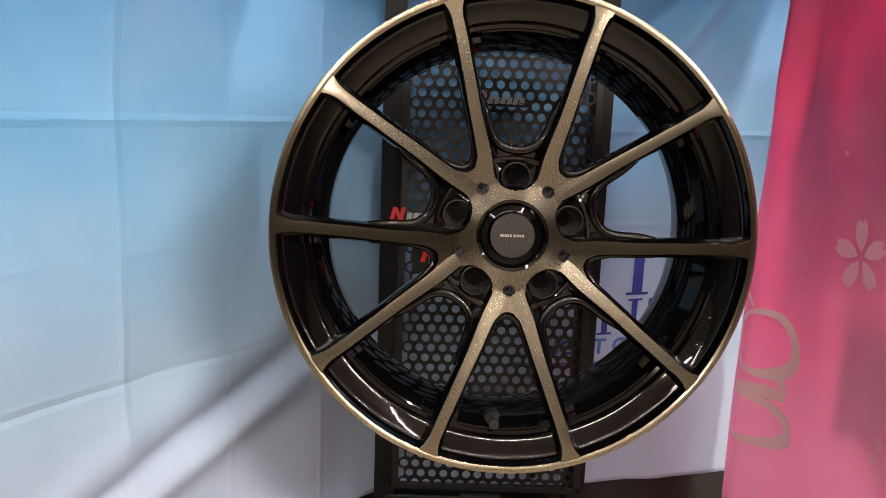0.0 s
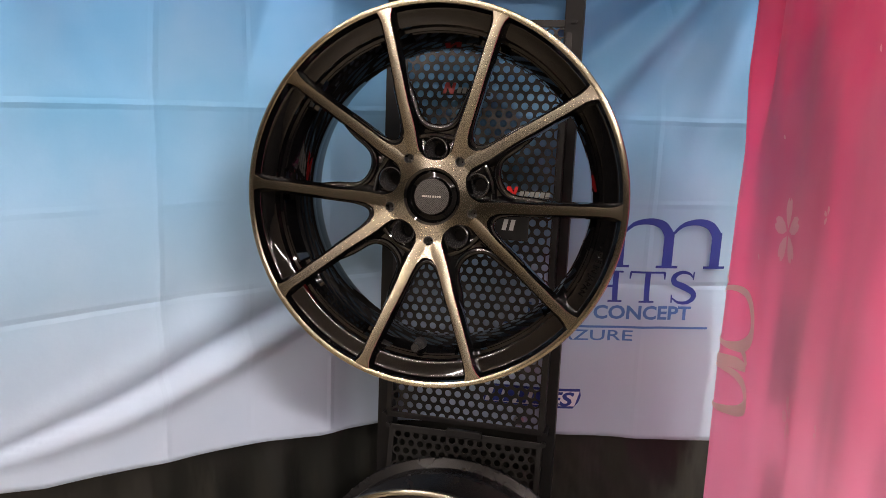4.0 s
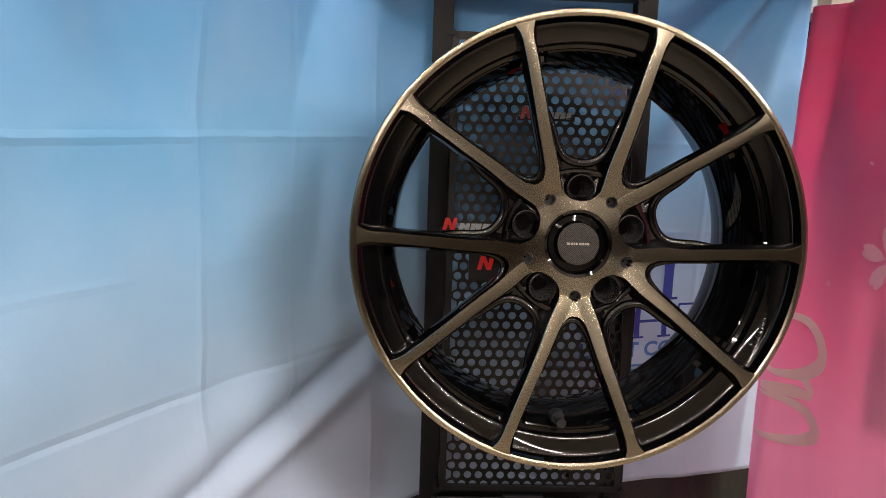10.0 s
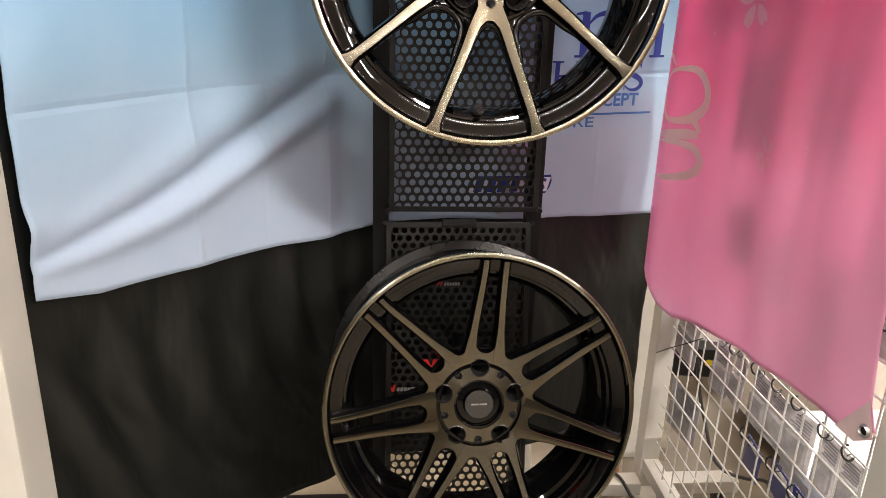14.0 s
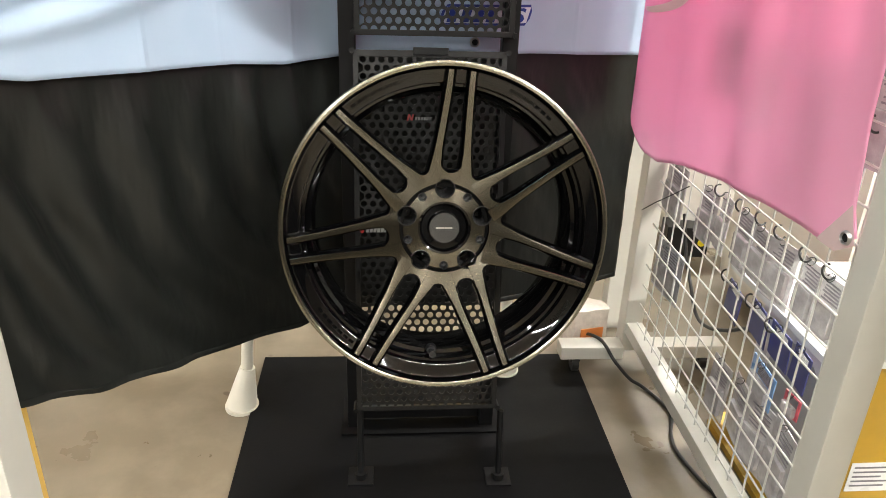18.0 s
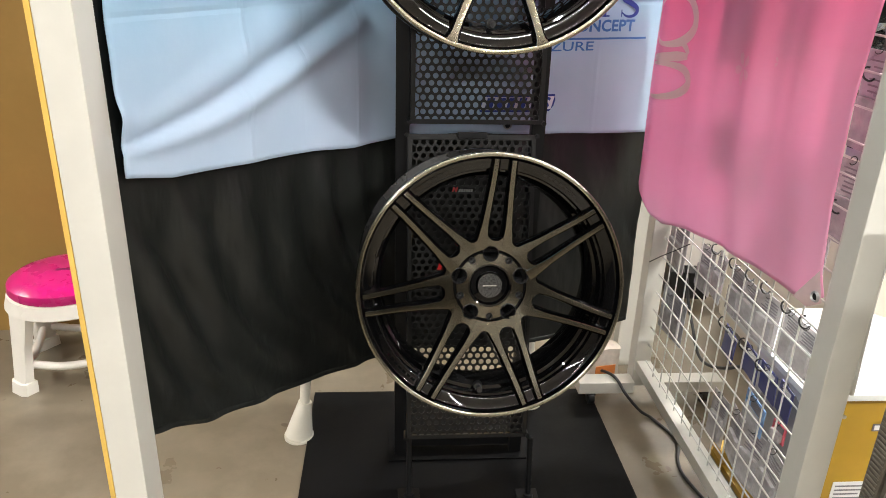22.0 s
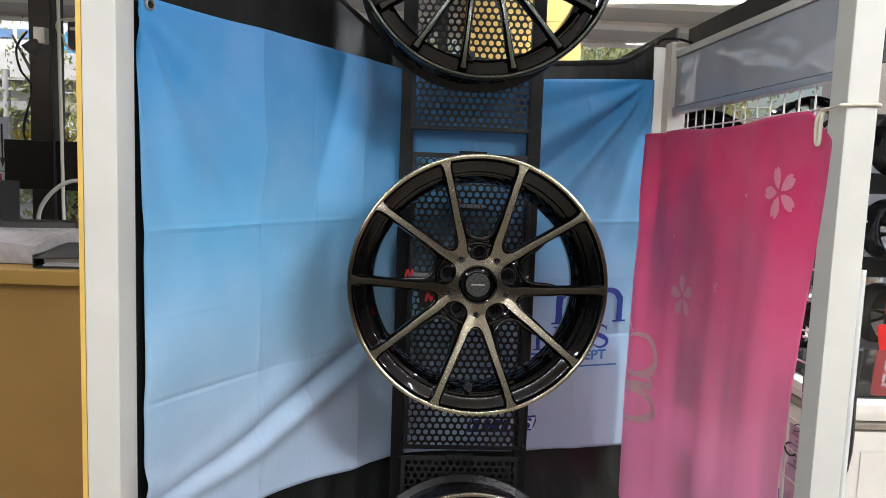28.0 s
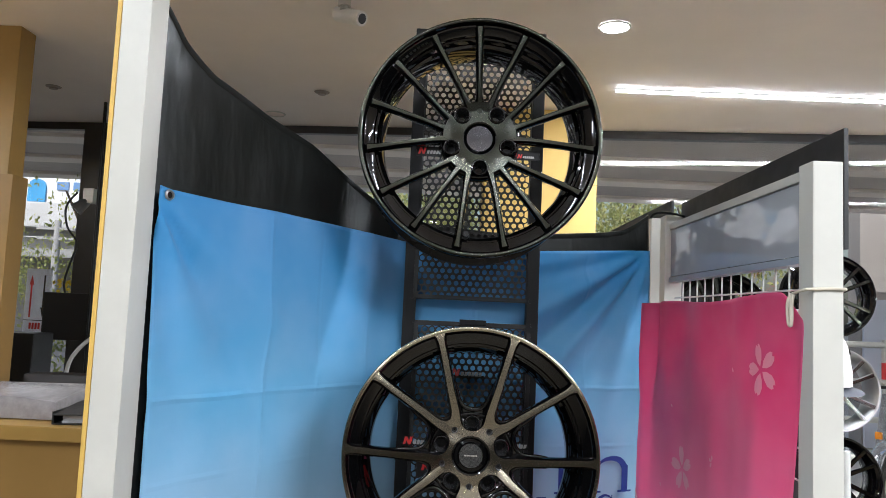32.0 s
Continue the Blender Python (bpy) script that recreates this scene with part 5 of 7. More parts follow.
# black riding gear on hooks behind the grid, added to shade the pink cloth from behind
M_GEAR = plain("black_gear_fabric", (0.012, 0.012, 0.014), 0.7, 0.0, 0.3, 25, 0.3)
for k, (y, z, w, h) in enumerate([(0.535, 1.17, 0.11, 0.30), (0.69, 1.43, 0.12, 0.30), (0.86, 1.46, 0.13, 0.26), (1.01, 1.44, 0.10, 0.24)]):
    gear = thing("riding_glove", pose(0.640, y, z, 0, 3, 6 - 4 * k), "black padded riding glove hanging behind the wire grid", "glove", "riding gear on the grid")
    bm = bmesh.new()
    rings = []
    for u in np.linspace(0, 1, 9):
        half = w / 2 * (0.72 + 0.5 * math.sin(math.pi * (0.12 + 0.76 * u)) - 0.18 * u)
        rings.append([bm.verts.new((0.020 * math.cos(t) * (1.1 - 0.4 * u), half * math.sin(t) + 0.01 * math.sin(5 * u), -h * 0.72 * u)) for t in np.linspace(0, 2 * math.pi, 17)[:-1]])
    for a, b in zip(rings, rings[1:]):
        for i in range(16):
            bm.faces.new((a[i], a[(i + 1) % 16], b[(i + 1) % 16], b[i]))
    bm.faces.new(rings[0])
    bm.faces.new(rings[-1][::-1])
    bmesh.ops.recalc_face_normals(bm, faces=bm.faces)
    part("palm", bm, M_GEAR, gear, "", 60)
    for f in range(4):
        bm = bmesh.new()
        yy = w * (-0.36 + 0.24 * f)
        sweep(bm, curve_pts([(0, yy, -h * 0.68), (-0.004, yy * 1.1, -h * 0.84), (-0.012, yy * 1.15, -h * (0.96 + 0.04 * (f % 2)))], 4), 0.011, 8)
        part("finger", bm, M_GEAR, gear, "", 60)
    bm = bmesh.new()
    box(bm, -0.024, -0.020, -w * 0.30, w * 0.30, -h * 0.16, -h * 0.10, 0.001)
    part("wrist_strap", bm, M_CARDGREY, gear, "grey wrist strap")
    bm = bmesh.new()
    rod(bm, (-0.066, 0, 0.008), (0.004, 0, 0.004), 0.0022, 8)
    part("hook", bm, M_WIRE, gear, "white wire hook")
# zip ties on the wires
for y, z in ((0.902, 0.572), (0.818, 0.576), (0.749, 0.582), (0.688, 0.585), (0.613, 0.584), (0.554, 0.586), (0.545, 0.99), (0.545, 0.79), (0.815, 0.447), (0.722, 0.449), (0.652, 0.445)):
    bm = bmesh.new()
    sweep(bm, [(GX + 0.004 + 0.009 * math.cos(t), y + 0.006 * math.sin(t), z - 0.002 + 0.009 * math.sin(t)) for t in np.linspace(1.2, 5.6, 16)], 0.0017, 6)
    tagged(part("cable_tie", bm, M_HOOK, None, "", 60), "black plastic cable tie looped on the grid", "cable tie", "ties on the grid")
bm = bmesh.new()
sweep(bm, [(0.577, 1.02, 0.534), (0.566, 1.07, 0.497), (0.556, 1.12, 0.462), (0.548, 1.17, 0.425)], 0.0012, 6)
tagged(part("loose_tie", bm, M_HOOK), "long tail of a black cable tie on the grid", "cable tie")

# ---------------------------------------------------------------- left-hand frame
frame_l = thing("white_frame_post", pose(0, 0, 0), "white painted rectangular rack post with a yellow board edge", "rack post")
bm = bmesh.new()
box(bm, -0.5125, -0.4660, 0.440, 0.507, 0.0, 2.66, 0.003)
part("post", bm, M_WHITE, frame_l)
bm = bmesh.new()
box(bm, -0.5200, -0.5130, 0.440, 0.60, 0.0, 2.66, 0.001)
part("board_edge", bm, M_YELLOW, frame_l, "yellow board edge")

# ---------------------------------------------------------------- on the floor
bm = bmesh.new()
box(bm, -0.300, 0.457, 0.30, 1.250, 0.0, 0.005, 0.001)
tagged(part("rubber_mat", bm, M_RUBBER), "thin black rubber mat under the wheel stand", "mat")
xs = thing("banner_stand", pose(0, 0, 0), "white plastic banner stand behind the hanging cloth", "banner stand")
for (x, y), top in (((-0.312, 1.062), (-0.235, 1.12, 0.95)), ((0.283, 1.185), (0.20, 1.16, 0.95))):
    bm = bmesh.new()
    d = (Vector(top) - Vector((x, y, 0))).normalized()
    rod(bm, Vector((x, y, 0.01)) + d * 0.07, top, 0.0125, 18)
    part("leg", bm, M_PVC, xs, "white plastic tube leg", 50)
    bm = bmesh.new()
    rod(bm, (x - 0.010, y, 0.006), Vector((x, y, 0.0)) + d * 0.100, 0.034, 24, 0.016)
    rod(bm, (x - 0.010, y, 0.0), (x - 0.010, y, 0.008), 0.036, 24)
    part("foot", bm, M_PVC, xs, "flared white plastic foot", 50)
bm = bmesh.new()
rod(bm, (-0.235, 1.12, 0.94), (0.20, 1.16, 0.94), 0.012, 16)
part("crosspiece", bm, M_PVC, xs)
bm = bmesh.new()
sweep(bm, curve_pts([(0.44, 1.36, 0.006), (0.475, 1.28, 0.05), (0.503, 1.19, 0.083), (0.524, 1.135, 0.06), (0.560, 1.115, 0.022), (0.592, 1.10, 0.006), (0.621, 1.01, 0.006), (0.596, 0.93, 0.006), (0.590, 0.875, 0.006), (0.605, 0.80, 0.006), (0.618, 0.75, 0.006), (0.598, 0.69, 0.006), (0.56, 0.60, 0.006), (0.53, 0.50, 0.006)], 8), 0.0042, 8)
tagged(part("power_cable", bm, M_HOOK, None, "", 60), "black power cable winding over the concrete floor", "cable")
bm = bmesh.new()
sweep(bm, curve_pts([(0.64, 1.16, 0.42), (0.65, 1.135, 0.33), (0.66, 1.112, 0.276), (0.66, 1.056, 0.228), (0.66, 0.992, 0.234), (0.66, 0.91, 0.276), (0.66, 0.855, 0.313), (0.66, 0.80, 0.33)], 8), 0.004, 8)
tagged(part("power_cable", bm, M_HOOK, None, "", 60), "black cable hanging in a loop behind the grid", "cable")

# flat black bars behind the hubs, which carry the bold marks
for x0, x1, y, z0, z1, lean in ((-0.036, 0.172, 0.848, 1.148, 1.190, 5.2), (-0.062, 0.182, 0.772, 1.786, 1.806, 1.0)):
    bm = bmesh.new()
    box(bm, x0, x1, 0.0, 0.004, -(z1 - z0) / 2, (z1 - z0) / 2, 0.0015, pose(0, y, (z0 + z1) / 2, -lean, 0, 0))
    rod(bm, ((x0 + x1) / 2, y + 0.004, (z0 + z1) / 2), ((x0 + x1) / 2, 0.955, (z0 + z1) / 2), 0.010, 14)
    part("hub_bar", bm, M_FRAME, stand, "flat black bar behind the wheel hub")
# marks on the panels and bars
for x, y, z in ((-0.068, 0.912, 1.200), (0.0264, 0.918, 1.3458), (0.126, 0.915, 1.200)):
    bm = bmesh.new()
    box(bm, x - 0.003, x + 0.071, y + 0.0008, y + 0.0026, z - 0.002, z + 0.003, 0.0006)
    rod(bm, (x + 0.034, y + 0.0028, z), (x + 0.034, 0.975 + (z - 1.2) * 0.08, z), 0.0018, 8)
    part("mark_holder", bm, M_FRAME, stand, "thin black strip that carries a mark")
    sticker(x, y, z, label="small red and silver mark on a thin strip behind the wheel")
sticker(-0.026, 0.8462, 1.162, 5.2, 1.08, "bold red slanted mark on the black hub bar", False)
bm = bmesh.new()
for a in (0.0, 0.010):
    vs = [bm.verts.new(p) for p in ((a, 0, 0), (a + 0.006, 0, 0), (a + 0.009, 0, 0.015), (a + 0.003, 0, 0.015))]
    bm.faces.new(vs)
ob = part("disc_mark", bm, M_EMBLEM)
ob.matrix_world = pose(0.135, 0.8462, 1.162, -5.2, 0, 1)
tagged(ob, "pale slanted double mark on the black hub bar", "sticker", "marks on the panels")
sticker(-0.061, 0.9155, 0.481, 12, 0.85, "red and silver mark low on the lowest panel")
sticker(0.000, 0.9235, 0.515, 12, 1.6, "bold red slanted mark on the lowest panel", False)
sticker(0.028, 0.9568, 0.674, 12, 0.65, "small red and silver mark high on the lowest panel")
sticker(-0.058, 0.7708, 1.790, 1, 0.8, "small red and silver mark on the topmost hub bar")
sticker(0.138, 0.7708, 1.789, 1, 0.5, "tiny red and silver mark on the topmost hub bar")

# ---------------------------------------------------------------- back of the shop: glass front, porch and street
M_DARKMETAL = plain("dark_bronze_aluminium", (0.035, 0.033, 0.032), 0.35, 0.0, 0.15)
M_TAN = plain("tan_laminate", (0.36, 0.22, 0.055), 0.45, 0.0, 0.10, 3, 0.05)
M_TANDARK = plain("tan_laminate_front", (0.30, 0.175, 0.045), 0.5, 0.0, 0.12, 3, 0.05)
M_COLUMN = plain("yellow_column_paint", (0.62, 0.42, 0.12), 0.6, 0.0, 0.06, 4)
M_CONC = plain("weathered_concrete", (0.34, 0.33, 0.32), 0.85, 0.0, 0.18, 2, 0.3)
M_BEAM = plain("porch_beam_paint", (0.42, 0.38, 0.34), 0.8, 0.0, 0.12, 2)
M_BEAMLIGHT = plain("porch_slab_paint", (0.74, 0.68, 0.60), 0.8, 0.0, 0.1, 2)
M_ASPHALT = plain("asphalt", (0.06, 0.06, 0.062), 0.85, 0.0, 0.2, 5, 0.4)
M_LED = Mat("led_diffuser", (0.9, 0.9, 0.9), 0.5)
M_LED.set("Emission Color", (1.0, 0.97, 0.93, 1))
M_LED.set("Emission Strength", 30.0)
M_LED = M_LED.m

bm = bmesh.new()
box(bm, -120, 120, 4.5, 220, -0.16, -0.06)
tagged(part("ground", bm, M_ASPHALT), "grey asphalt street outside the shop", "ground", kind="structure")
bm = bmesh.new()
box(bm, -40, 40, 4.5, 12.0, -0.059, -0.02)
tagged(part("pavement", bm, plain("pale_paving", (0.52, 0.50, 0.46), 0.8, 0.0, 0.12, 3, 0.2)), "pale concrete forecourt outside the shopfront", "pavement", kind="structure")
bm = bmesh.new()
box(bm, -7, 8, 4.10, 4.16, 2.648, 2.699, 0.004)
trim_ = part("trim", bm, M_DARKMETAL)
trim_.matrix_world = pose(0.5, 4.1, 0, 0, 0, -5.94) @ Matrix.Translation((-0.5, -4.12, 0))
tagged(trim_, "dark metal head of the glass shopfront", "trim", kind="structure")
M_GLASS = Mat("shopfront_glass", (1, 1, 1), 0.0)
M_GLASS.set("Transmission Weight", 1.0)
M_GLASS.set("IOR", 1.45)
window = thing("window_1", pose(0.5, 4.1, 0, 0, 0, -5.94) @ Matrix.Translation((-0.5, -4.12, 0)), "tall glass shopfront with dark mullions", "window", kind="structure")
edges = [-6.9, -2.48, 0.1, 4.2, 7.9]
for x0, x1 in zip(edges, edges[1:]):
    bm = bmesh.new()
    box(bm, x0 + 0.05, x1 - 0.05, 4.120, 4.126, 0.1, 2.648)
    pane = part("pane", bm, M_GLASS.m, window, "clear shopfront glass")
    pane.visible_shadow = False
for x in edges:
    bm = bmesh.new()
    w = 0.082 if x == -2.48 else 0.03
    box(bm, x - w, x + w, 4.06, 4.18, 0.0, 2.647, 0.004)
    part("window_frame", bm, M_DARKMETAL, window, "dark metal mullion")
bm = bmesh.new()
box(bm, -6.9, 7.9, 4.06, 4.18, 0.0, 0.10, 0.003)
part("window_sill", bm, M_DARKMETAL, window)
for x, y in ((-2.105, 3.84), (-2.16, 3.86)):
    bm = bmesh.new()
    rod(bm, (x, y, 0.0), (x - 0.02, y, 2.70), 0.010, 12)
    tagged(part("conduit_pipe", bm, M_PVC if y < 3.85 else M_HOOK, None, "", 60), "thin pipe running up beside the mullion", "pipe")

# porch outside
bm = bmesh.new()
box(bm, -30, 30, 4.3, 8.02, 2.95, 3.30)
tagged(part("porch_slab", bm, M_BEAM), "brown-grey concrete slab over the porch", "roof", kind="structure")
for y0, y1 in ((5.90, 6.17), (6.92, 7.20), (7.99, 8.28)):
    bm = bmesh.new()
    box(bm, -30, 30, y0, y1, 2.915, 3.20 if y1 < 8 else 2.99, 0.006)
    tagged(part("porch_beam", bm, M_BEAMLIGHT), "pale painted strip under the porch slab", "beam", "porch beams", kind="structure")

# the elevated road across the street
bm = bmesh.new()
box(bm, -80, -4, 24.0, 32.0, 2.75, 3.85, 0.05)
via = tagged(part("viaduct", bm, M_CONC), "pale concrete viaduct across the street", "viaduct")
bm = bmesh.new()
box(bm, -80, -4, 23.5, 23.98, 3.72, 4.56, 0.05)
part("parapet", bm, plain("pale_concrete", (0.52, 0.51, 0.50), 0.8, 0.0, 0.1, 1.5, 0.2), via, "pale parapet with streaks")
for x in (-60, -35, -15):
    bm = bmesh.new()
    box(bm, x - 1.0, x + 1.0, 26.5, 29.5, -0.1, 2.75, 0.05)
    part("pier", bm, M_CONC, via, "concrete pier")
house = thing("house", pose(-24.5, 44, 0), "white street house with blue arched window", "house")
bm = bmesh.new()
box(bm, -9, 9, 0, 8, -0.1, 13.0, 0.05)
part("wall", bm, plain("white_render", (0.78, 0.78, 0.78), 0.8, 0.0, 0.06, 1.0), house)
for x in (-6.2, -3.5, -0.8, 4.6):
    bm = bmesh.new()
    pts = [(-0.54, 7.16), (0.54, 7.16), (0.54, 8.1)] + [(0.54 * math.cos(t), 8.1 + 0.48 * math.sin(t)) for t in np.linspace(0.2, math.pi - 0.2, 8)] + [(-0.54, 8.1)]
    f = bm.faces.new([bm.verts.new((x + px, -0.02, pz)) for px, pz in pts])
    r = bmesh.ops.extrude_face_region(bm, geom=[f])
    bmesh.ops.translate(bm, vec=(0, -0.12, 0), verts=[v for v in r["geom"] if isinstance(v, bmesh.types.BMVert)])
    part("window", bm, plain("blue_shutter", (0.08, 0.33, 0.62), 0.4, 0.0, 0.1, 2.0), house, "blue arched window")
for x in (0.75, 1.75, 2.75):
    bm = bmesh.new()
    box(bm, x - 0.36, x + 0.36, -0.08, 0.02, 7.95, 8.45, 0.02)
    part("window", bm, plain("blue_glazing", (0.16, 0.28, 0.50), 0.3, 0.0, 0.15, 2.0), house, "small blue window")

# leaves
M_LEAF = Mat("leaf", (0.07, 0.12, 0.03), 0.5)
oi_ = M_LEAF.t.nodes.new("ShaderNodeNewGeometry")
M_LEAF.colour(M_LEAF.ramp(oi_.outputs["Random Per Island"], [(0.0, (0.11, 0.14, 0.04)), (0.5, (0.26, 0.28, 0.10)), (1.0, (0.52, 0.47, 0.18))]))
trl = M_LEAF.t.nodes.new("ShaderNodeBsdfTranslucent")
trl.inputs[0].default_value = (0.48, 0.50, 0.17, 1)
mxl = M_LEAF.t.nodes.new("ShaderNodeMixShader")
mxl.inputs[0].default_value = 0.4
M_LEAF.link(M_LEAF.b.outputs[0], mxl.inputs[1])
M_LEAF.link(trl.outputs[0], mxl.inputs[2])
M_LEAF.link(mxl.outputs[0], M_LEAF.t.nodes["Material Output"].inputs[0])
M_LEAF = M_LEAF.m
M_BARK = plain("bark", (0.10, 0.075, 0.055), 0.9, 0.0, 0.25, 8, 0.5)


def tree(x, y, h, spread, seed, leaves=3200, size=0.095, label="leafy street tree with gaps in its crown"):
    rnd = random.Random(seed)
    root = thing("tree", pose(x, y, -0.06), label, "tree", "street trees")
    bm = bmesh.new()
    rod(bm, (0, 0, 0), (0.1, 0, h * 0.45), 0.16, 10, 0.10)
    tips = []
    for k in range(7):
        a = 2 * math.pi * k / 7 + rnd.random()
        q = Vector((math.cos(a) * spread * rnd.uniform(0.4, 0.8), math.sin(a) * spread * rnd.uniform(0.4, 0.8), h * rnd.uniform(0.55, 0.95)))
        rod(bm, (0.1, 0, h * rnd.uniform(0.30, 0.45)), q, 0.012 * h, 7, 0.004 * h)
        tips += [q, q * 0.75 + Vector((0, 0, h * 0.15))]
    part("trunk", bm, M_BARK, root, "tapered trunk with limbs", 60)
    verts, faces = [], []
    clumps = [t + Vector((rnd.gauss(0, spread * 0.22), rnd.gauss(0, spread * 0.22), rnd.gauss(0, h * 0.08))) for t in tips for _ in range(3)]
    for _ in range(leaves):
        c = rnd.choice(clumps)
        p = c + Vector((rnd.gauss(0, 0.42), rnd.gauss(0, 0.42), rnd.gauss(0, 0.30)))
        q = Euler((rnd.uniform(0, 6), rnd.uniform(0, 6), rnd.uniform(0, 6))).to_matrix()
        s = size * rnd.uniform(0.6, 1.3)
        b = len(verts)
        verts += [p + q @ Vector(v) * s for v in ((-0.5, 0, 0), (0, 0.28, 0.06), (0.55, 0, 0), (0, -0.28, 0.06))]
        faces.append((b, b + 1, b + 2, b + 3))
    crown = raw("crown", verts, faces, M_LEAF, root, "crown of many small leaves")
    crown["kind"] = "stuff"
    return root


for k, (x, y, h, sp) in enumerate([(-12.5, 19.5, 2.9, 1.5), (-9.2, 20.0, 2.7, 1.5), (3.2, 17.0, 5.6, 2.3), (6.5, 18.0, 5.2, 2.2), (-6.8, 20.5, 2.8, 1.6), (-0.5, 20.0, 5.4, 2.2)]):
    tree(x, y, h, sp, 100 + k, 6500 if h > 4 else 3200, 0.12 if h > 4 else 0.095)
tree(-4.55, 9.4, 3.3, 1.15, 131, 800, 0.07, "thin yellow-green street tree beside the porch")
# yellow flowering shrub
rnd = random.Random(5)
verts, faces = [], []
for _ in range(900):
    p = Vector((-4.35 + rnd.gauss(0, 0.55), 8.6 + rnd.gauss(0, 0.25), 0.95 + rnd.gauss(0, 0.30)))
    q = Euler((rnd.uniform(0, 6), rnd.uniform(0, 6), 0)).to_matrix()
    b = len(verts)
    verts += [p + q @ Vector(v) * 0.075 for v in ((-0.5, 0, 0), (0, 0.3, 0), (0.5, 0, 0), (0, -0.3, 0))]
    faces.append((b, b + 1, b + 2, b + 3))
shrub = raw("shrub", verts, faces, M_LEAF)
tagged(shrub, "low green shrub outside the shopfront", "shrub")
verts, faces = [], []
for _ in range(150):
    p = Vector((-4.45 + rnd.gauss(0, 0.22), 8.5 + rnd.gauss(0, 0.15), 1.60 + rnd.gauss(0, 0.06)))
    q = Euler((rnd.uniform(0, 6), rnd.uniform(0, 6), 0)).to_matrix()
    b = len(verts)
    verts += [p + q @ Vector(v) * 0.06 for v in ((-0.5, 0, 0), (0, 0.4, 0), (0.5, 0, 0), (0, -0.4, 0))]
    faces.append((b, b + 1, b + 2, b + 3))
raw("yellow_blooms", verts, faces, plain("yellow_petals", (0.75, 0.52, 0.02), 0.6), shrub, "bright yellow blooms")

bm = bmesh.new()
rod(bm, (-9.95, 18.0, -0.06), (-9.97, 18.0, 3.40), 0.11, 12, 0.08)
for z in (2.9, 3.15):
    box(bm, -10.5, -9.5, 17.95, 18.05, z, z + 0.06)
tagged(part("utility_pole", bm, M_CONC, None, "", 60), "pale concrete utility pole with crossarms", "pole")
bm = bmesh.new()
sweep(bm, curve_pts([(-30, 18, 3.4), (-16, 18, 2.8), (-9.97, 18, 2.95), (-3, 18, 2.7), (12, 18, 3.4)], 8), 0.025, 6)
tagged(part("overhead_wire", bm, M_CONC), "overhead wire along the street", "wire")

# traffic notice outside
M_SIGNWHITE = plain("white_sign_face", (0.75, 0.76, 0.80), 0.4)
M_NOTICE = plain("red_notice_face", (0.44, 0.014, 0.011), 0.35, 0.0, 0.05)
M_SIGNRED = plain("red_sign_paint", (0.55, 0.03, 0.03), 0.4)
notice = thing("street_notice", pose(-3.295, 5.3, 0, 0, 0, 0) @ Matrix.Diagonal((0.69, 1, 1, 1)), "white street notice with red and black arrows on a post", "sign")
bm = bmesh.new()
box(bm, -0.145, 0.145, 0, 0.02, 1.10, 1.69, 0.003)
part("board", bm, M_SIGNWHITE, notice)
bm = bmesh.new()
box(bm, -0.02, 0.02, 0.02, 0.05, -0.06, 1.6, 0.002)
part("post", bm, M_DARKMETAL, notice)


def arrow(x, z0, z1, up, mat):
    bm = bmesh.new()
    hz = z1 if up else z0
    s = 1 if up else -1
    box(bm, x - 0.009, x + 0.009, -0.004, -0.001, z0 + (0 if up else 0.07), z1 - (0.07 if up else 0))
    vs = [bm.verts.new(p) for p in ((x - 0.028, -0.003, hz - s * 0.08), (x + 0.028, -0.003, hz - s * 0.08), (x, -0.003, hz))]
    bm.faces.new(vs)
    part("arrow", bm, mat, notice, "painted arrow")


arrow(-0.075, 1.30, 1.64, True, M_SIGNRED)
arrow(0.075, 1.30, 1.64, False, M_HOOK)
for z, w, mt in ((1.23, 0.07, M_SIGNRED), (1.15, 0.09, M_HOOK)):
    for k in range(4):
        bm = bmesh.new()
        x0 = -w + k * w * 0.5
        box(bm, x0, x0 + w * 0.34, -0.004, -0.001, z - 0.025, z + 0.025)
        part("text_bar", bm, mt, notice, "unreadable writing")
bm = bmesh.new()
box(bm, -0.14, 0.14, -0.004, -0.001, 1.272, 1.278)
part("divider", bm, M_HOOK, notice)

# black board behind the counter, at the glass
bm = bmesh.new()
box(bm, -2.47, -1.85, 3.88, 3.92, 1.21, 1.50, 0.006)
scr = tagged(part("screen", bm, M_HOOK, None), "black flat screen standing by the shopfront glass", "screen")
bm = bmesh.new()
box(bm, -2.19, -2.13, 3.885, 3.915, 0.75, 1.212, 0.004)
part("stand", bm, M_HOOK, scr)
bm = bmesh.new()
box(bm, -2.28, -1.6, 3.60, 4.0, 0.70, 0.75, 0.004)
side = tagged(part("side_table", bm, M_DARKMETAL), "dark side table along the shopfront", "table")
for x in (-2.25, -1.65):
    bm = bmesh.new()
    box(bm, x - 0.02, x + 0.02, 3.62, 3.66, 0.0, 0.70)
    part("leg", bm, M_DARKMETAL, side)
bm = bmesh.new()
box(bm, -2.42, -2.134, 3.20, 3.40, 0.0, 1.277, 0.01)
tagged(part("dark_cabinet", bm, M_HOOK), "tall black cabinet behind the counter", "cabinet")
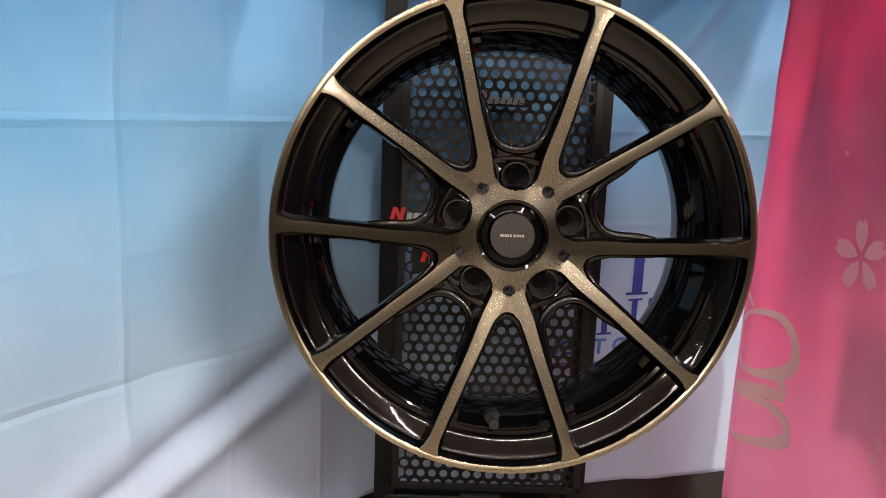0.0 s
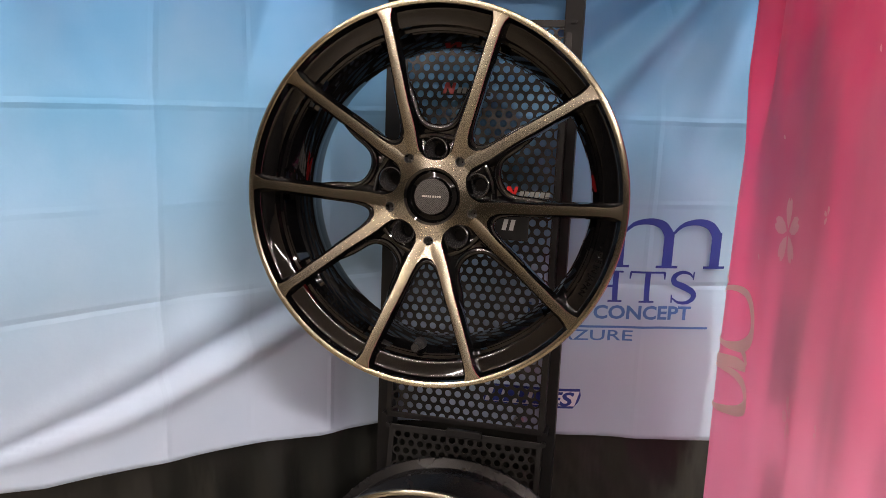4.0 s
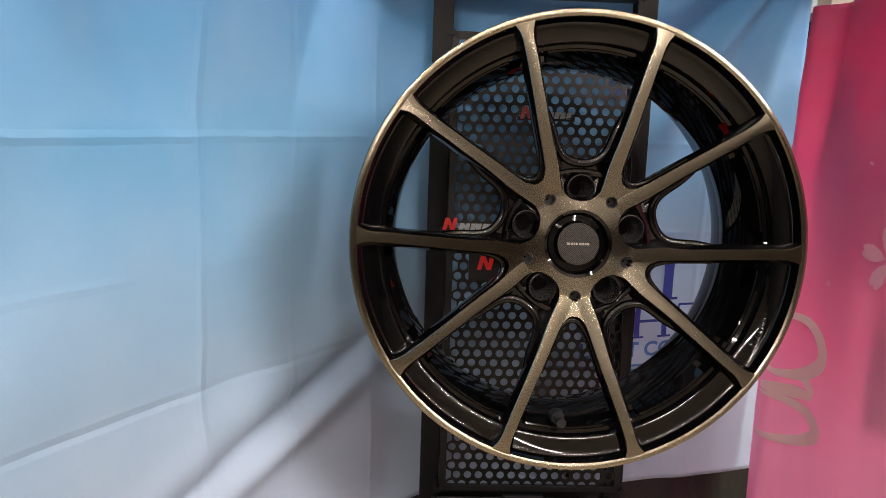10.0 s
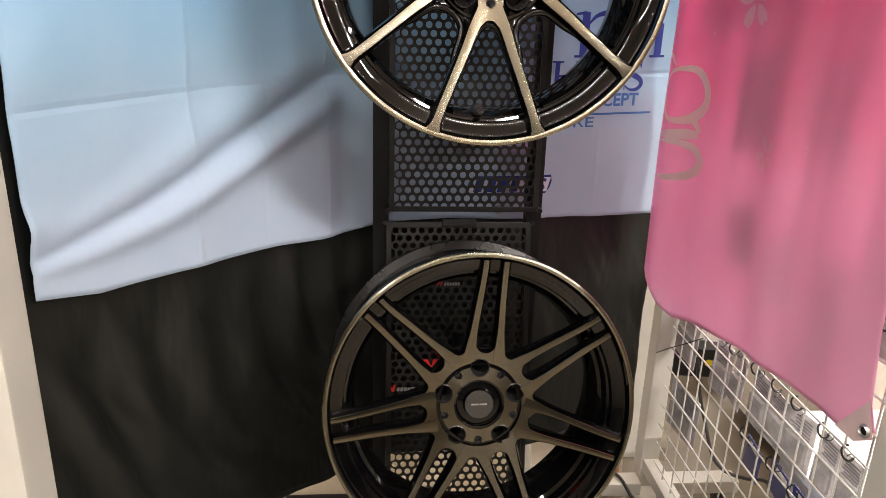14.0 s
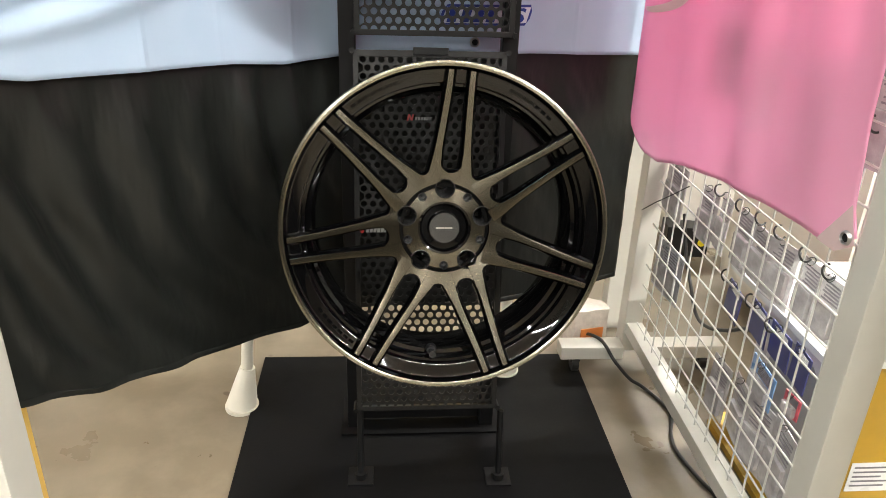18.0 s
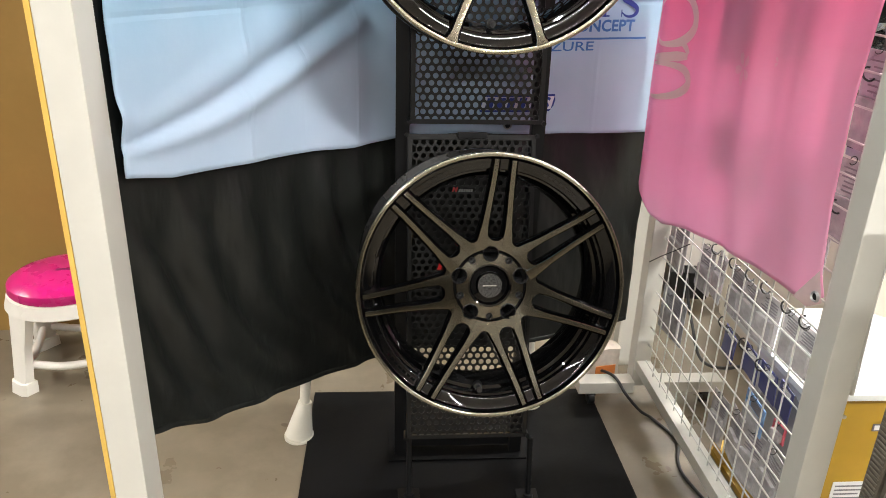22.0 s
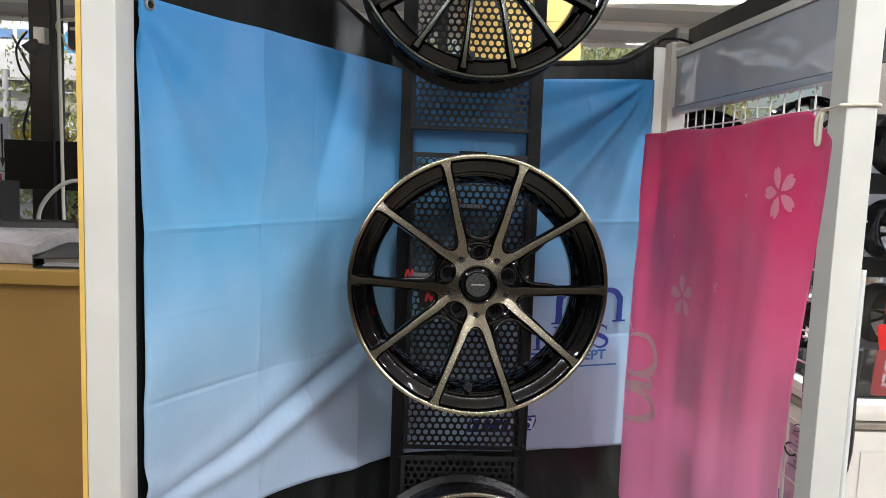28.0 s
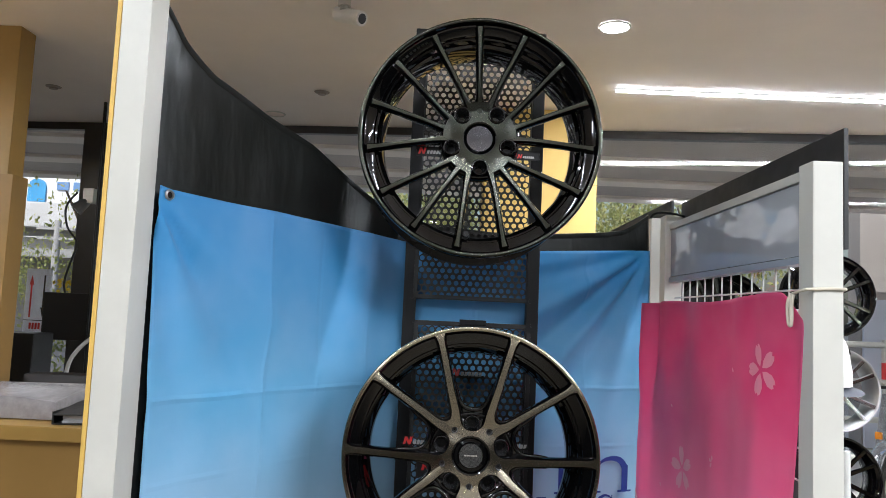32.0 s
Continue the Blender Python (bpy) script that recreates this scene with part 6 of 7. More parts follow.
# lit outline of a shop sign on the glass, seen from behind
bm = bmesh.new()
sweep(bm, curve_pts([(-1.90, 4.04, 2.232), (-2.10, 4.04, 2.232), (-2.205, 4.04, 2.225), (-2.228, 4.04, 2.190), (-2.215, 4.04, 2.150), (-2.190, 4.04, 2.130), (-2.178, 4.04, 2.085), (-2.13, 4.04, 2.045), (-2.06, 4.04, 2.030), (-1.90, 4.04, 2.030)], 6), 0.006, 8)
neon = tagged(part("window_sign", bm, plain("cream_tube", (0.8, 0.76, 0.62), 0.4), None, "", 60), "cream outlined sign hanging inside the glass", "sign")
bm = bmesh.new()
box(bm, -2.16, -1.90, 4.036, 4.044, 2.05, 2.215, 0.002)
part("sign_board", bm, plain("dark_sign", (0.06, 0.055, 0.05), 0.4), neon, "dark sign board")
bm = bmesh.new()
box(bm, -2.145, -1.90, 4.030, 4.0355, 2.165, 2.185)
part("bar", bm, plain("cream_bar", (0.7, 0.66, 0.55), 0.5), neon, "cream bar")
bm = bmesh.new()
for x in (-2.10, -1.95):
    rod(bm, (x, 4.04, 2.232), (x, 4.04, 2.70), 0.002, 6)
part("wire", bm, M_STEEL, neon)
# outdoor lamp and loose cable on the mullion
olamp = thing("wall_lamp", pose(-2.40, 4.20, 2.10), "small grey outdoor lamp on the dark mullion", "lamp")
bm = bmesh.new()
box(bm, -0.03, 0.04, -0.03, 0.03, 0.0, 0.10, 0.004)
part("bracket", bm, M_STEEL, olamp)
bm = bmesh.new()
rod(bm, (-0.01, 0, 0.02), (-0.07, -0.03, -0.05), 0.03, 14, 0.045)
part("head", bm, plain("grey_lamp", (0.10, 0.10, 0.10), 0.5), olamp, "", 40)
bm = bmesh.new()
sweep(bm, curve_pts([(-2.40, 4.04, 2.15), (-2.46, 4.03, 2.05), (-2.44, 4.03, 1.92), (-2.37, 4.03, 1.82), (-2.40, 4.03, 1.70), (-2.43, 4.03, 1.55), (-2.38, 4.03, 1.40)], 6), 0.007, 8)
tagged(part("loose_cable", bm, M_HOOK, None, "", 60), "black cable hanging beside the mullion", "cable")
# office chair
chair = thing("office_chair", pose(-1.645, 2.60, 0, 0, 0, 8), "black leather office chair behind the counter", "chair")
bm = bmesh.new()
box(bm, -0.165, 0.165, -0.05, 0.05, 0.66, 1.145, 0.045)
M_LEATHER = plain("black_leather", (0.018, 0.014, 0.013), 0.4, 0.0, 0.2, 20, 0.3)
part("backrest", bm, M_LEATHER, chair, "padded black backrest")
bm = bmesh.new()
box(bm, -0.24, 0.24, -0.50, 0.0, 0.43, 0.52, 0.03)
part("seat", bm, M_LEATHER, chair)
bm = bmesh.new()
rod(bm, (0, -0.25, 0.08), (0, -0.25, 0.43), 0.03, 14)
part("gas_lift", bm, M_HOOK, chair)
for k in range(5):
    a = 2 * math.pi * k / 5
    bm = bmesh.new()
    rod(bm, (0, -0.25, 0.10), (0.28 * math.cos(a), -0.25 + 0.28 * math.sin(a), 0.055), 0.02, 8, 0.014)
    rod(bm, (0.28 * math.cos(a), -0.25 + 0.28 * math.sin(a) - 0.012, 0.028), (0.28 * math.cos(a), -0.25 + 0.28 * math.sin(a) + 0.012, 0.028), 0.028, 12)
    part("base_arm", bm, M_HOOK, chair)
bm = bmesh.new()
sweep(bm, curve_pts([(-1.85, 3.0, 0.9), (-1.845, 3.0, 1.106), (-1.81, 3.0, 1.202), (-1.729, 3.0, 1.28), (-1.636, 3.0, 1.303), (-1.45, 3.0, 1.29), (-1.30, 3.0, 1.22)], 8), 0.010, 10)
rod(bm, (-1.85, 3.0, 0.0), (-1.85, 3.0, 0.9), 0.014, 10)
tagged(part("lamp_arm", bm, plain("grey_plastic", (0.55, 0.55, 0.54), 0.4), None, "", 60), "curved pale grey tube arm behind the counter", "lamp")

# counter
counter = thing("service_counter", pose(0, 0, 0), "tan laminate service counter with a thick top", "counter")
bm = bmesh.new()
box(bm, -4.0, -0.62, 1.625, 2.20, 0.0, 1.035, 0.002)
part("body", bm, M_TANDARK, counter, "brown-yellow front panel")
bm = bmesh.new()
box(bm, -4.0, -0.60, 1.604, 2.22, 1.037, 1.081, 0.004)
part("worktop", bm, M_TAN, counter, "tan worktop with a square edge")
# folder and wrapped stack
folder = thing("ring_binder", pose(-1.03, 1.79, 1.082, 0, 0, 6), "closed black ring binder full of white paper on the counter", "binder")
bm = bmesh.new()
box(bm, -0.17, 0.30, -0.13, 0.14, 0.0, 0.004, 0.001)
part("cover", bm, M_HOOK, folder, "black lower cover")
bm = bmesh.new()
box(bm, -0.176, -0.170, -0.13, 0.14, 0.0, 0.040, 0.002)
part("spine", bm, M_HOOK, folder, "black rounded spine")
for k in range(5):
    bm = bmesh.new()
    box(bm, -0.150 + 0.003 * (k % 2), 0.285, -0.118 + 0.002 * (k % 3), 0.125, 0.005 + 0.0058 * k, 0.0102 + 0.0058 * k, 0.0008)
    part("paper", bm, plain("white_paper", (0.55, 0.55, 0.57), 0.7), folder, "sheaf of white paper")
bm = bmesh.new()
box(bm, -0.175, 0.30, -0.135, 0.14, 0.0, 0.004, 0.0012, pose(0, 0, 0.041, 3.5, -1.5, 0))
part("flap", bm, plain("dark_binder_cloth", (0.035, 0.034, 0.034), 0.6), folder, "black upper cover, not quite flat")
bm = bmesh.new()
box(bm, -0.30, 0.22, -0.16, 0.16, 0.0, 0.075, 0.012)
for v in bm.verts:
    v.co += Vector((0, 0, 0.018 * noise.noise(v.co * 9))) if v.co.z > 0.02 else Vector((0, 0, 0))
bmesh.ops.subdivide_edges(bm, edges=bm.edges[:], cuts=3)
for v in bm.verts:
    if v.co.z > 0.01:
        v.co += Vector((0.006 * noise.noise(v.co * 25), 0.006 * noise.noise(v.co * 21 + Vector((3, 0, 0))), 0.012 * noise.noise(v.co * 17)))
wrapped = part("paper_package", bm, plain("crumpled_clear_wrap", (0.36, 0.34, 0.35), 0.15, 0.0, 0.2, 25, 0.5), None, "", 40)
wrapped.matrix_world = pose(-1.43, 1.87, 1.0825)
tagged(wrapped, "crumpled plastic-wrapped package of paper on the counter", "package")

# tan partition to the side of the counter
bm = bmesh.new()
box(bm, -4.5, -1.985, 2.60, 2.72, 0.0, 2.70, 0.003)
tagged(part("partition", bm, M_TAN), "tall tan partition beside the counter", "partition", kind="structure")
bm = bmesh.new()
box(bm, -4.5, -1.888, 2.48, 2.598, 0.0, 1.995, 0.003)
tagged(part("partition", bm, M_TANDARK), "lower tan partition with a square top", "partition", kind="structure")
# column behind the stand
bm = bmesh.new()
box(bm, 0.20, 0.86, 3.60, 4.02, 0.0, 2.70, 0.01)
col_ = tagged(part("column", bm, M_COLUMN), "square yellow-painted column by the shopfront", "column", kind="structure")
bm = bmesh.new()
box(bm, 0.198, 0.862, 3.598, 4.022, 2.258, 2.262)
part("joint", bm, M_TANDARK, col_)

# stool
stool = thing("plastic_stool", pose(-0.978, 1.425, 0.0, 0, 0, 10) @ Matrix.Diagonal((1.15, 1.15, 1.06, 1)), "white plastic stool with a magenta seat, on the concrete floor", "stool")
M_MAG = plain("magenta_plastic", (0.52, 0.004, 0.155), 0.28, 0.0, 0.05)
M_STOOL = plain("white_plastic", (0.74, 0.71, 0.65), 0.4, 0.0, 0.04)
bm = bmesh.new()
lathe(bm, [(0.000, 0.279), (0.085, 0.278), (0.112, 0.273), (0.126, 0.262), (0.128, 0.245), (0.124, 0.238), (0.0, 0.238)], 56, axis="Z")
part("seat", bm, M_MAG, stool, "glossy magenta seat", 40)
# no recess is cut: the slot's shade is a darker magenta block
bm = bmesh.new()
box(bm, -0.020, 0.020, -0.006, 0.006, 0.2765, 0.2797, 0.003)
part("grip_slot", bm, plain("slot_shade", (0.18, 0.002, 0.06), 0.5), stool, "grip slot, its shade put into dark magenta")
bm = bmesh.new()
lathe(bm, [(0.118, 0.238), (0.130, 0.236), (0.138, 0.205), (0.132, 0.200), (0.120, 0.205)], 56, axis="Z", closed=True)
part("skirt", bm, M_STOOL, stool, "white plastic skirt", 40)
for k in range(4):
    a = radians(45 + 90 * k)
    u, v = Vector((math.cos(a), math.sin(a), 0)), Vector((-math.sin(a), math.cos(a), 0))
    bm = bmesh.new()
    rings = []
    for z, r, w, t in ((0.236, 0.115, 0.042, 0.015), (0.20, 0.124, 0.032, 0.013), (0.12, 0.136, 0.025, 0.012), (0.032, 0.146, 0.024, 0.012), (0.030, 0.146, 0.028, 0.017), (0.0, 0.149, 0.030, 0.018)):
        c = u * r + Vector((0, 0, z))
        rings.append([bm.verts.new(c + v * (sv * w) + u * (su * t)) for sv, su in ((-1, -1), (-1, 0.6), (-0.6, 1), (0.6, 1), (1, 0.6), (1, -1))])
    for p, q in zip(rings, rings[1:]):
        for i in range(6):
            bm.faces.new((p[i], p[(i + 1) % 6], q[(i + 1) % 6], q[i]))
    bm.faces.new(rings[-1])
    bmesh.ops.recalc_face_normals(bm, faces=bm.faces)
    part("leg", bm, M_STOOL, stool, "white plastic leg", 50)
    bm = bmesh.new()
    b = radians(45 + 90 * (k + 1))
    u2 = Vector((math.cos(b), math.sin(b), 0))
    pts = [u * 0.135 * (1 - s) + u2 * 0.135 * s + Vector((0, 0, 0.074 - 0.02 * math.sin(math.pi * s))) for s in np.linspace(0.08, 0.92, 9)]
    sweep(bm, pts, 0.0105, 8)
    part("stretcher", bm, M_STOOL, stool, "curved stretcher", 60)

# ceiling fittings
# Fittings for the tube in view and for the added unseen ones.
for x, y, length, watts, turn, drop in TUBES:
    bm = bmesh.new()
    box(bm, -length / 2, length / 2, -0.009, 0.009, CEILING - 0.008 - drop, CEILING - 0.001, 0.002)
    fit_ = part("housing", bm, M_WHITE, None)
    fit_.name = "led_tube"
    fit_.matrix_world = pose(x, y, 0, 0, 0, turn)
    tagged(fit_, "long slim white LED tube under the ceiling, one in view, others added unseen", "ceiling light", "tube lights")
    bm = bmesh.new()
    box(bm, -length / 2 + 0.01, length / 2 - 0.01, -0.008, 0.008, CEILING - 0.020 - drop, CEILING - 0.0085 - drop, 0.004)
    part("diffuser", bm, M_LED, fit_, "glowing diffuser")
for k, (x, y) in enumerate(DOWNLIGHTS):
    bm = bmesh.new()
    lathe(bm, [(0.066, CEILING - 0.001), (0.065, CEILING - 0.006), (0.060, CEILING - 0.008), (0.057, CEILING - 0.004)], 40, axis="Z")
    dl = tagged(part("downlight", bm, M_WHITE, None, "", 40), "round recessed ceiling downlight with white ring" if k == 0 else "round recessed downlight, dim, with white ring", "downlight", "downlights")
    bm = bmesh.new()
    bm.faces.new([bm.verts.new((0.0575 * math.sin(2 * math.pi * i / 32), 0.0575 * math.cos(2 * math.pi * i / 32), CEILING - 0.005)) for i in range(32)])
    part("lens", bm, M_LED if k == 0 else plain("dim_lens", (0.75, 0.62, 0.55), 0.4), dl)
    dl.location = (x, y, 0)
for x, y in ((-2.345, 3.551), (-0.749, 3.437)):
    bm = bmesh.new()
    lathe(bm, [(0.044, CEILING - 0.001), (0.042, CEILING - 0.004), (0.026, CEILING - 0.007), (0.022, CEILING - 0.016), (0.0, CEILING - 0.016)], 32, axis="Z")
    ob = tagged(part("ceiling_speaker", bm, plain("beige_grille", (0.36, 0.31, 0.28), 0.5), None, "", 40), "small round beige ceiling fitting", "ceiling fitting", "ceiling fittings")
    ob.location = (x, y, 0)
cctv = thing("security_camera", pose(-0.445, 2.16, 0), "white bullet security camera under the ceiling", "security camera")
bm = bmesh.new()
rod(bm, (0, 0, CEILING), (0, 0, CEILING - 0.03), 0.026, 20)
rod(bm, (0, 0, CEILING - 0.03), (0.0, -0.01, CEILING - 0.055), 0.016, 14)
part("mount", bm, M_WHITE, cctv, "", 40)
bm = bmesh.new()
rod(bm, (-0.030, 0.030, CEILING - 0.050), (0.080, -0.050, CEILING - 0.098), 0.029, 24)
rod(bm, (-0.036, 0.034, CEILING - 0.0474), (-0.030, 0.030, CEILING - 0.050), 0.024, 24, 0.029)
part("body", bm, plain("white_camera_shell", (0.78, 0.77, 0.74), 0.35), cctv, "white bullet body", 40)
bm = bmesh.new()
rod(bm, (0.0802, -0.0502, CEILING - 0.0981), (0.0812, -0.0509, CEILING - 0.0985), 0.020, 20)
part("lens", bm, M_HOOK, cctv, "dark glass front")

# ---------------------------------------------------------------- right-hand side
tab = thing("side_cabinet", pose(0, 0, 0), "mustard steel cabinet with a white top beside the rack", "cabinet")
M_MUSTARD = plain("mustard_enamel", (0.42, 0.25, 0.015), 0.35, 0.0, 0.1, 6)
bm = bmesh.new()
pts = [(0.655, 0.600), (0.985, 0.600), (1.000, 0.615), (1.000, 0.885), (0.955, 0.945), (0.655, 0.945)]
f = bm.faces.new([bm.verts.new((x, y, 0.396)) for x, y in pts])
r = bmesh.ops.extrude_face_region(bm, geom=[f])
bmesh.ops.translate(bm, vec=(0, 0, 0.012), verts=[v for v in r["geom"] if isinstance(v, bmesh.types.BMVert)])
bmesh.ops.recalc_face_normals(bm, faces=bm.faces)
part("top", bm, plain("white_laminate", (0.74, 0.77, 0.75), 0.25, 0.0, 0.06), tab, "white laminate top with clipped corners")
bm = bmesh.new()
box(bm, 0.735, 0.985, 0.616, 0.930, 0.0, 0.395, 0.006)
part("body", bm, M_MUSTARD, tab, "mustard yellow body")
bm = bmesh.new()
box(bm, 0.758, 0.842, 0.6145, 0.6155, 0.140, 0.200)
part("label_plate", bm, M_STICKER, tab, "white printed label")
for k in range(5):
    bm = bmesh.new()
    box(bm, 0.764, 0.832 - 0.009 * (k % 3), 0.6136, 0.6143, 0.189 - 0.0095 * k, 0.192 - 0.0095 * k)
    part("text_bar", bm, M_PRINT, tab)
bm = bmesh.new()
box(bm, 0.805, 0.845, 0.6145, 0.6155, 0.318, 0.334)
plate_ = part("badge", bm, M_PRINT, tab, "small framed badge")
bm = bmesh.new()
box(bm, 0.808, 0.842, 0.6136, 0.6143, 0.321, 0.331)
part("badge_face", bm, M_STICKER, plate_)
bm = bmesh.new()
rod(bm, (0.742, 0.612, 0.352), (0.742, 0.6165, 0.352), 0.004, 12)
part("screw", bm, M_STEEL, tab)
bm = bmesh.new()
box(bm, 0.736, 0.985, 0.6125, 0.6158, 0.385, 0.3955, 0.001)
part("front_rail", bm, M_MUSTARD, tab)
M_LILAC = plain("pale_lilac_enamel", (0.58, 0.57, 0.62), 0.4, 0.0, 0.06)
bm = bmesh.new()
box(bm, 0.7305, 0.7345, 0.620, 0.926, 0.012, 0.372, 0.002)
part("side_plate", bm, M_LILAC, tab, "pale lilac side plate")
bm = bmesh.new()
lathe(bm, [(0.0, -0.022), (0.095, -0.020), (0.112, -0.012), (0.118, 0.0), (0.118, 0.016)], 56)
cover = part("round_cover", bm, M_LILAC, tab, "round lilac-white cover", 40)
cover.matrix_local = pose(0.714, 0.725, 0.262, 0, 0, -90)
bm = bmesh.new()
lathe(bm, [(0.0, -0.0235), (0.080, -0.0225), (0.088, -0.0205), (0.0885, -0.018)], 48)
part("grey_disc", bm, plain("grey_disc_paint", (0.30, 0.30, 0.31), 0.45), cover, "darker grey disc", 40)
rail_ = thing("yellow_floor_rail", pose(0, 0, 0), "yellow painted steel rail on the floor behind the grid", "rail")
bm = bmesh.new()
box(bm, 0.690, 0.728, 0.56, 0.97, 0.0, 0.016, 0.003)
part("bar", bm, M_MUSTARD, rail_)
bm = bmesh.new()
box(bm, 0.690, 0.722, 0.905, 0.955, 0.0165, 0.046, 0.004)
part("stop", bm, M_YELLOW, rail_, "bright yellow end stop")
bm = bmesh.new()
box(bm, 0.742, 0.772, 0.672, 0.697, 0.409, 0.424, 0.002)
tagged(part("small_box", bm, M_HOOK), "small dark block on the white cabinet top", "block")

# cartons and bags on the floor behind the grid
M_CARTON = plain("white_carton", (0.66, 0.63, 0.58), 0.6, 0.0, 0.06)
carton = thing("carton", pose(1.26, 1.98, 0, 0, 0, -4), "white printed carton standing on the concrete floor", "carton")
bm = bmesh.new()
box(bm, -0.30, 0.30, -0.11, 0.20, 0.0, 0.34, 0.004)
part("body", bm, M_CARTON, carton)
for x0, x1, z0, z1 in ((-0.08, 0.08, 0.20, 0.29), (-0.26, -0.14, 0.06, 0.10)):
    bm = bmesh.new()
    box(bm, x0, x1, -0.1125, -0.1105, z0, z1)
    lab = part("label_plate", bm, M_STICKER, carton, "white paper label")
    for k in range(4):
        bm = bmesh.new()
        z = z1 - (z1 - z0) * (0.18 + 0.2 * k)
        box(bm, x0 + 0.01, x1 - 0.012 - 0.02 * (k % 2), -0.1138, -0.1128, z - 0.004, z + 0.004)
        part("text_bar", bm, M_PRINT, lab)
dark = thing("dark_box", pose(0.975, 1.86, 0, 0, 0, -8), "small black box with a yellow round mark, on the floor", "box")
bm = bmesh.new()
box(bm, -0.075, 0.060, -0.04, 0.05, 0.0, 0.10, 0.003)
part("body", bm, M_HOOK, dark)
bm = bmesh.new()
disc(bm, 0.013, -0.0412, 24, 0.038, 0.052)
part("round_mark", bm, plain("yellow_mark", (0.75, 0.60, 0.02), 0.4), dark, "bright yellow round mark")
bag = thing("plastic_bag", pose(0.490, 1.285, 0, 0, 0, 12), "clear plastic bag with orange print on the floor", "bag")
bm = bmesh.new()
box(bm, -0.045, 0.050, -0.03, 0.03, 0.0, 0.125, 0.012)
bmesh.ops.subdivide_edges(bm, edges=bm.edges[:], cuts=2)
for v in bm.verts:
    if v.co.z > 0.01:
        v.co += Vector((0.007 * noise.noise(v.co * 30), 0.007 * noise.noise(v.co * 26 + Vector((2, 0, 0))), 0.008 * noise.noise(v.co * 22)))
part("film", bm, plain("clear_film", (0.62, 0.56, 0.50), 0.15, 0.0, 0.2, 30, 0.3), bag, "crumpled clear film", 40)
bm = bmesh.new()
box(bm, -0.030, 0.030, -0.041, -0.038, 0.035, 0.080, 0.001)
part("print_patch", bm, plain("orange_print", (0.62, 0.20, 0.05), 0.4), bag, "orange printed patch")

# pale floor-standing machine
mach = thing("floor_machine", pose(0, 0, 0), "cream floor-standing machine with a dark glass lid", "machine")
M_CREAM = plain("cream_plastic", (0.72, 0.69, 0.62), 0.35, 0.0, 0.04)
bm = bmesh.new()
box(bm, 0.985, 1.60, 1.08, 1.65, 0.03, 0.835, 0.05)
part("body", bm, M_CREAM, mach, "rounded cream body")
bm = bmesh.new()
box(bm, 0.980, 1.605, 1.075, 1.655, 0.837, 0.853, 0.006)
part("trim_band", bm, plain("champagne_trim", (0.40, 0.36, 0.30), 0.3, 0.6), mach, "champagne trim band")
bm = bmesh.new()
box(bm, 0.985, 1.60, 1.08, 1.65, 0.854, 0.900, 0.02)
part("lid_frame", bm, M_CREAM, mach)
bm = bmesh.new()
box(bm, 1.02, 1.56, 1.12, 1.62, 0.9005, 0.908, 0.003)
part("lid", bm, glossy_black("dark_glass_lid", (0.015, 0.014, 0.013), 0.05), mach, "dark glass lid")
# handle slot as a thin strip, its shadow painted in darker cream
bm = bmesh.new()
box(bm, 1.07, 1.16, 1.0745, 1.0795, 0.57, 0.585, 0.002)
part("handle_slot", bm, plain("slot_shadow", (0.45, 0.43, 0.39), 0.5), mach)
bm = bmesh.new()
box(bm, 1.05, 1.52, 1.076, 1.0795, 0.25, 0.78, 0.002)
part("door_panel", bm, M_CREAM, mach)
bm = bmesh.new()
sweep(bm, curve_pts([(0.615, 0.455, 1.30), (0.62, 0.462, 1.0), (0.618, 0.46, 0.80), (0.625, 0.46, 0.745), (0.62, 0.465, 0.70), (0.63, 0.47, 0.5)], 8), 0.006, 8)
tagged(part("clear_hose", bm, plain("clear_plastic", (0.6, 0.6, 0.58), 0.15), None, "", 60), "thin pale plastic hose along the rack post", "hose")

# dark chair beside the rack
chair2 = thing("plastic_chair", pose(0, 0, 0), "dark taupe plastic chair with a beaded back edge", "chair")
M_TAUPE = plain("dark_taupe_plastic", (0.115, 0.100, 0.078), 0.6, 0.0, 0.1, 120, 0.2)
bm = bmesh.new()
outline = [(0.525, 0.46), (0.525, 0.890), (0.530, 0.915), (0.545, 0.930), (0.60, 0.940), (0.86, 0.945), (0.905, 0.925), (0.915, 0.88), (0.915, 0.46)]
f = bm.faces.new([bm.verts.new((x, 0.238, z)) for x, z in outline])
r = bmesh.ops.extrude_face_region(bm, geom=[f])
bmesh.ops.translate(bm, vec=(0, 0.030, 0), verts=[v for v in r["geom"] if isinstance(v, bmesh.types.BMVert)])
bmesh.ops.recalc_face_normals(bm, faces=bm.faces)
bmesh.ops.bevel(bm, geom=bm.edges[:], offset=0.004, segments=2, profile=0.7, affect="EDGES")
back_ = part("backrest", bm, M_TAUPE, chair2, "taupe plastic backrest", 40)
for k in range(60):
    bm = bmesh.new()
    rod(bm, (0.5255, 0.242, 0.470 + 0.0070 * k), (0.5255, 0.264, 0.470 + 0.0070 * k), 0.0024, 7)
    part("bead", bm, M_TAUPE, back_)
bm = bmesh.new()
vs = [bm.verts.new(p) for p in ((0.526, 0.2335, 0.46), (0.60, 0.2335, 0.46), (0.60, 0.2335, 0.655), (0.526, 0.2335, 0.718))]
f = bm.faces.new(vs)
r = bmesh.ops.extrude_face_region(bm, geom=[f])
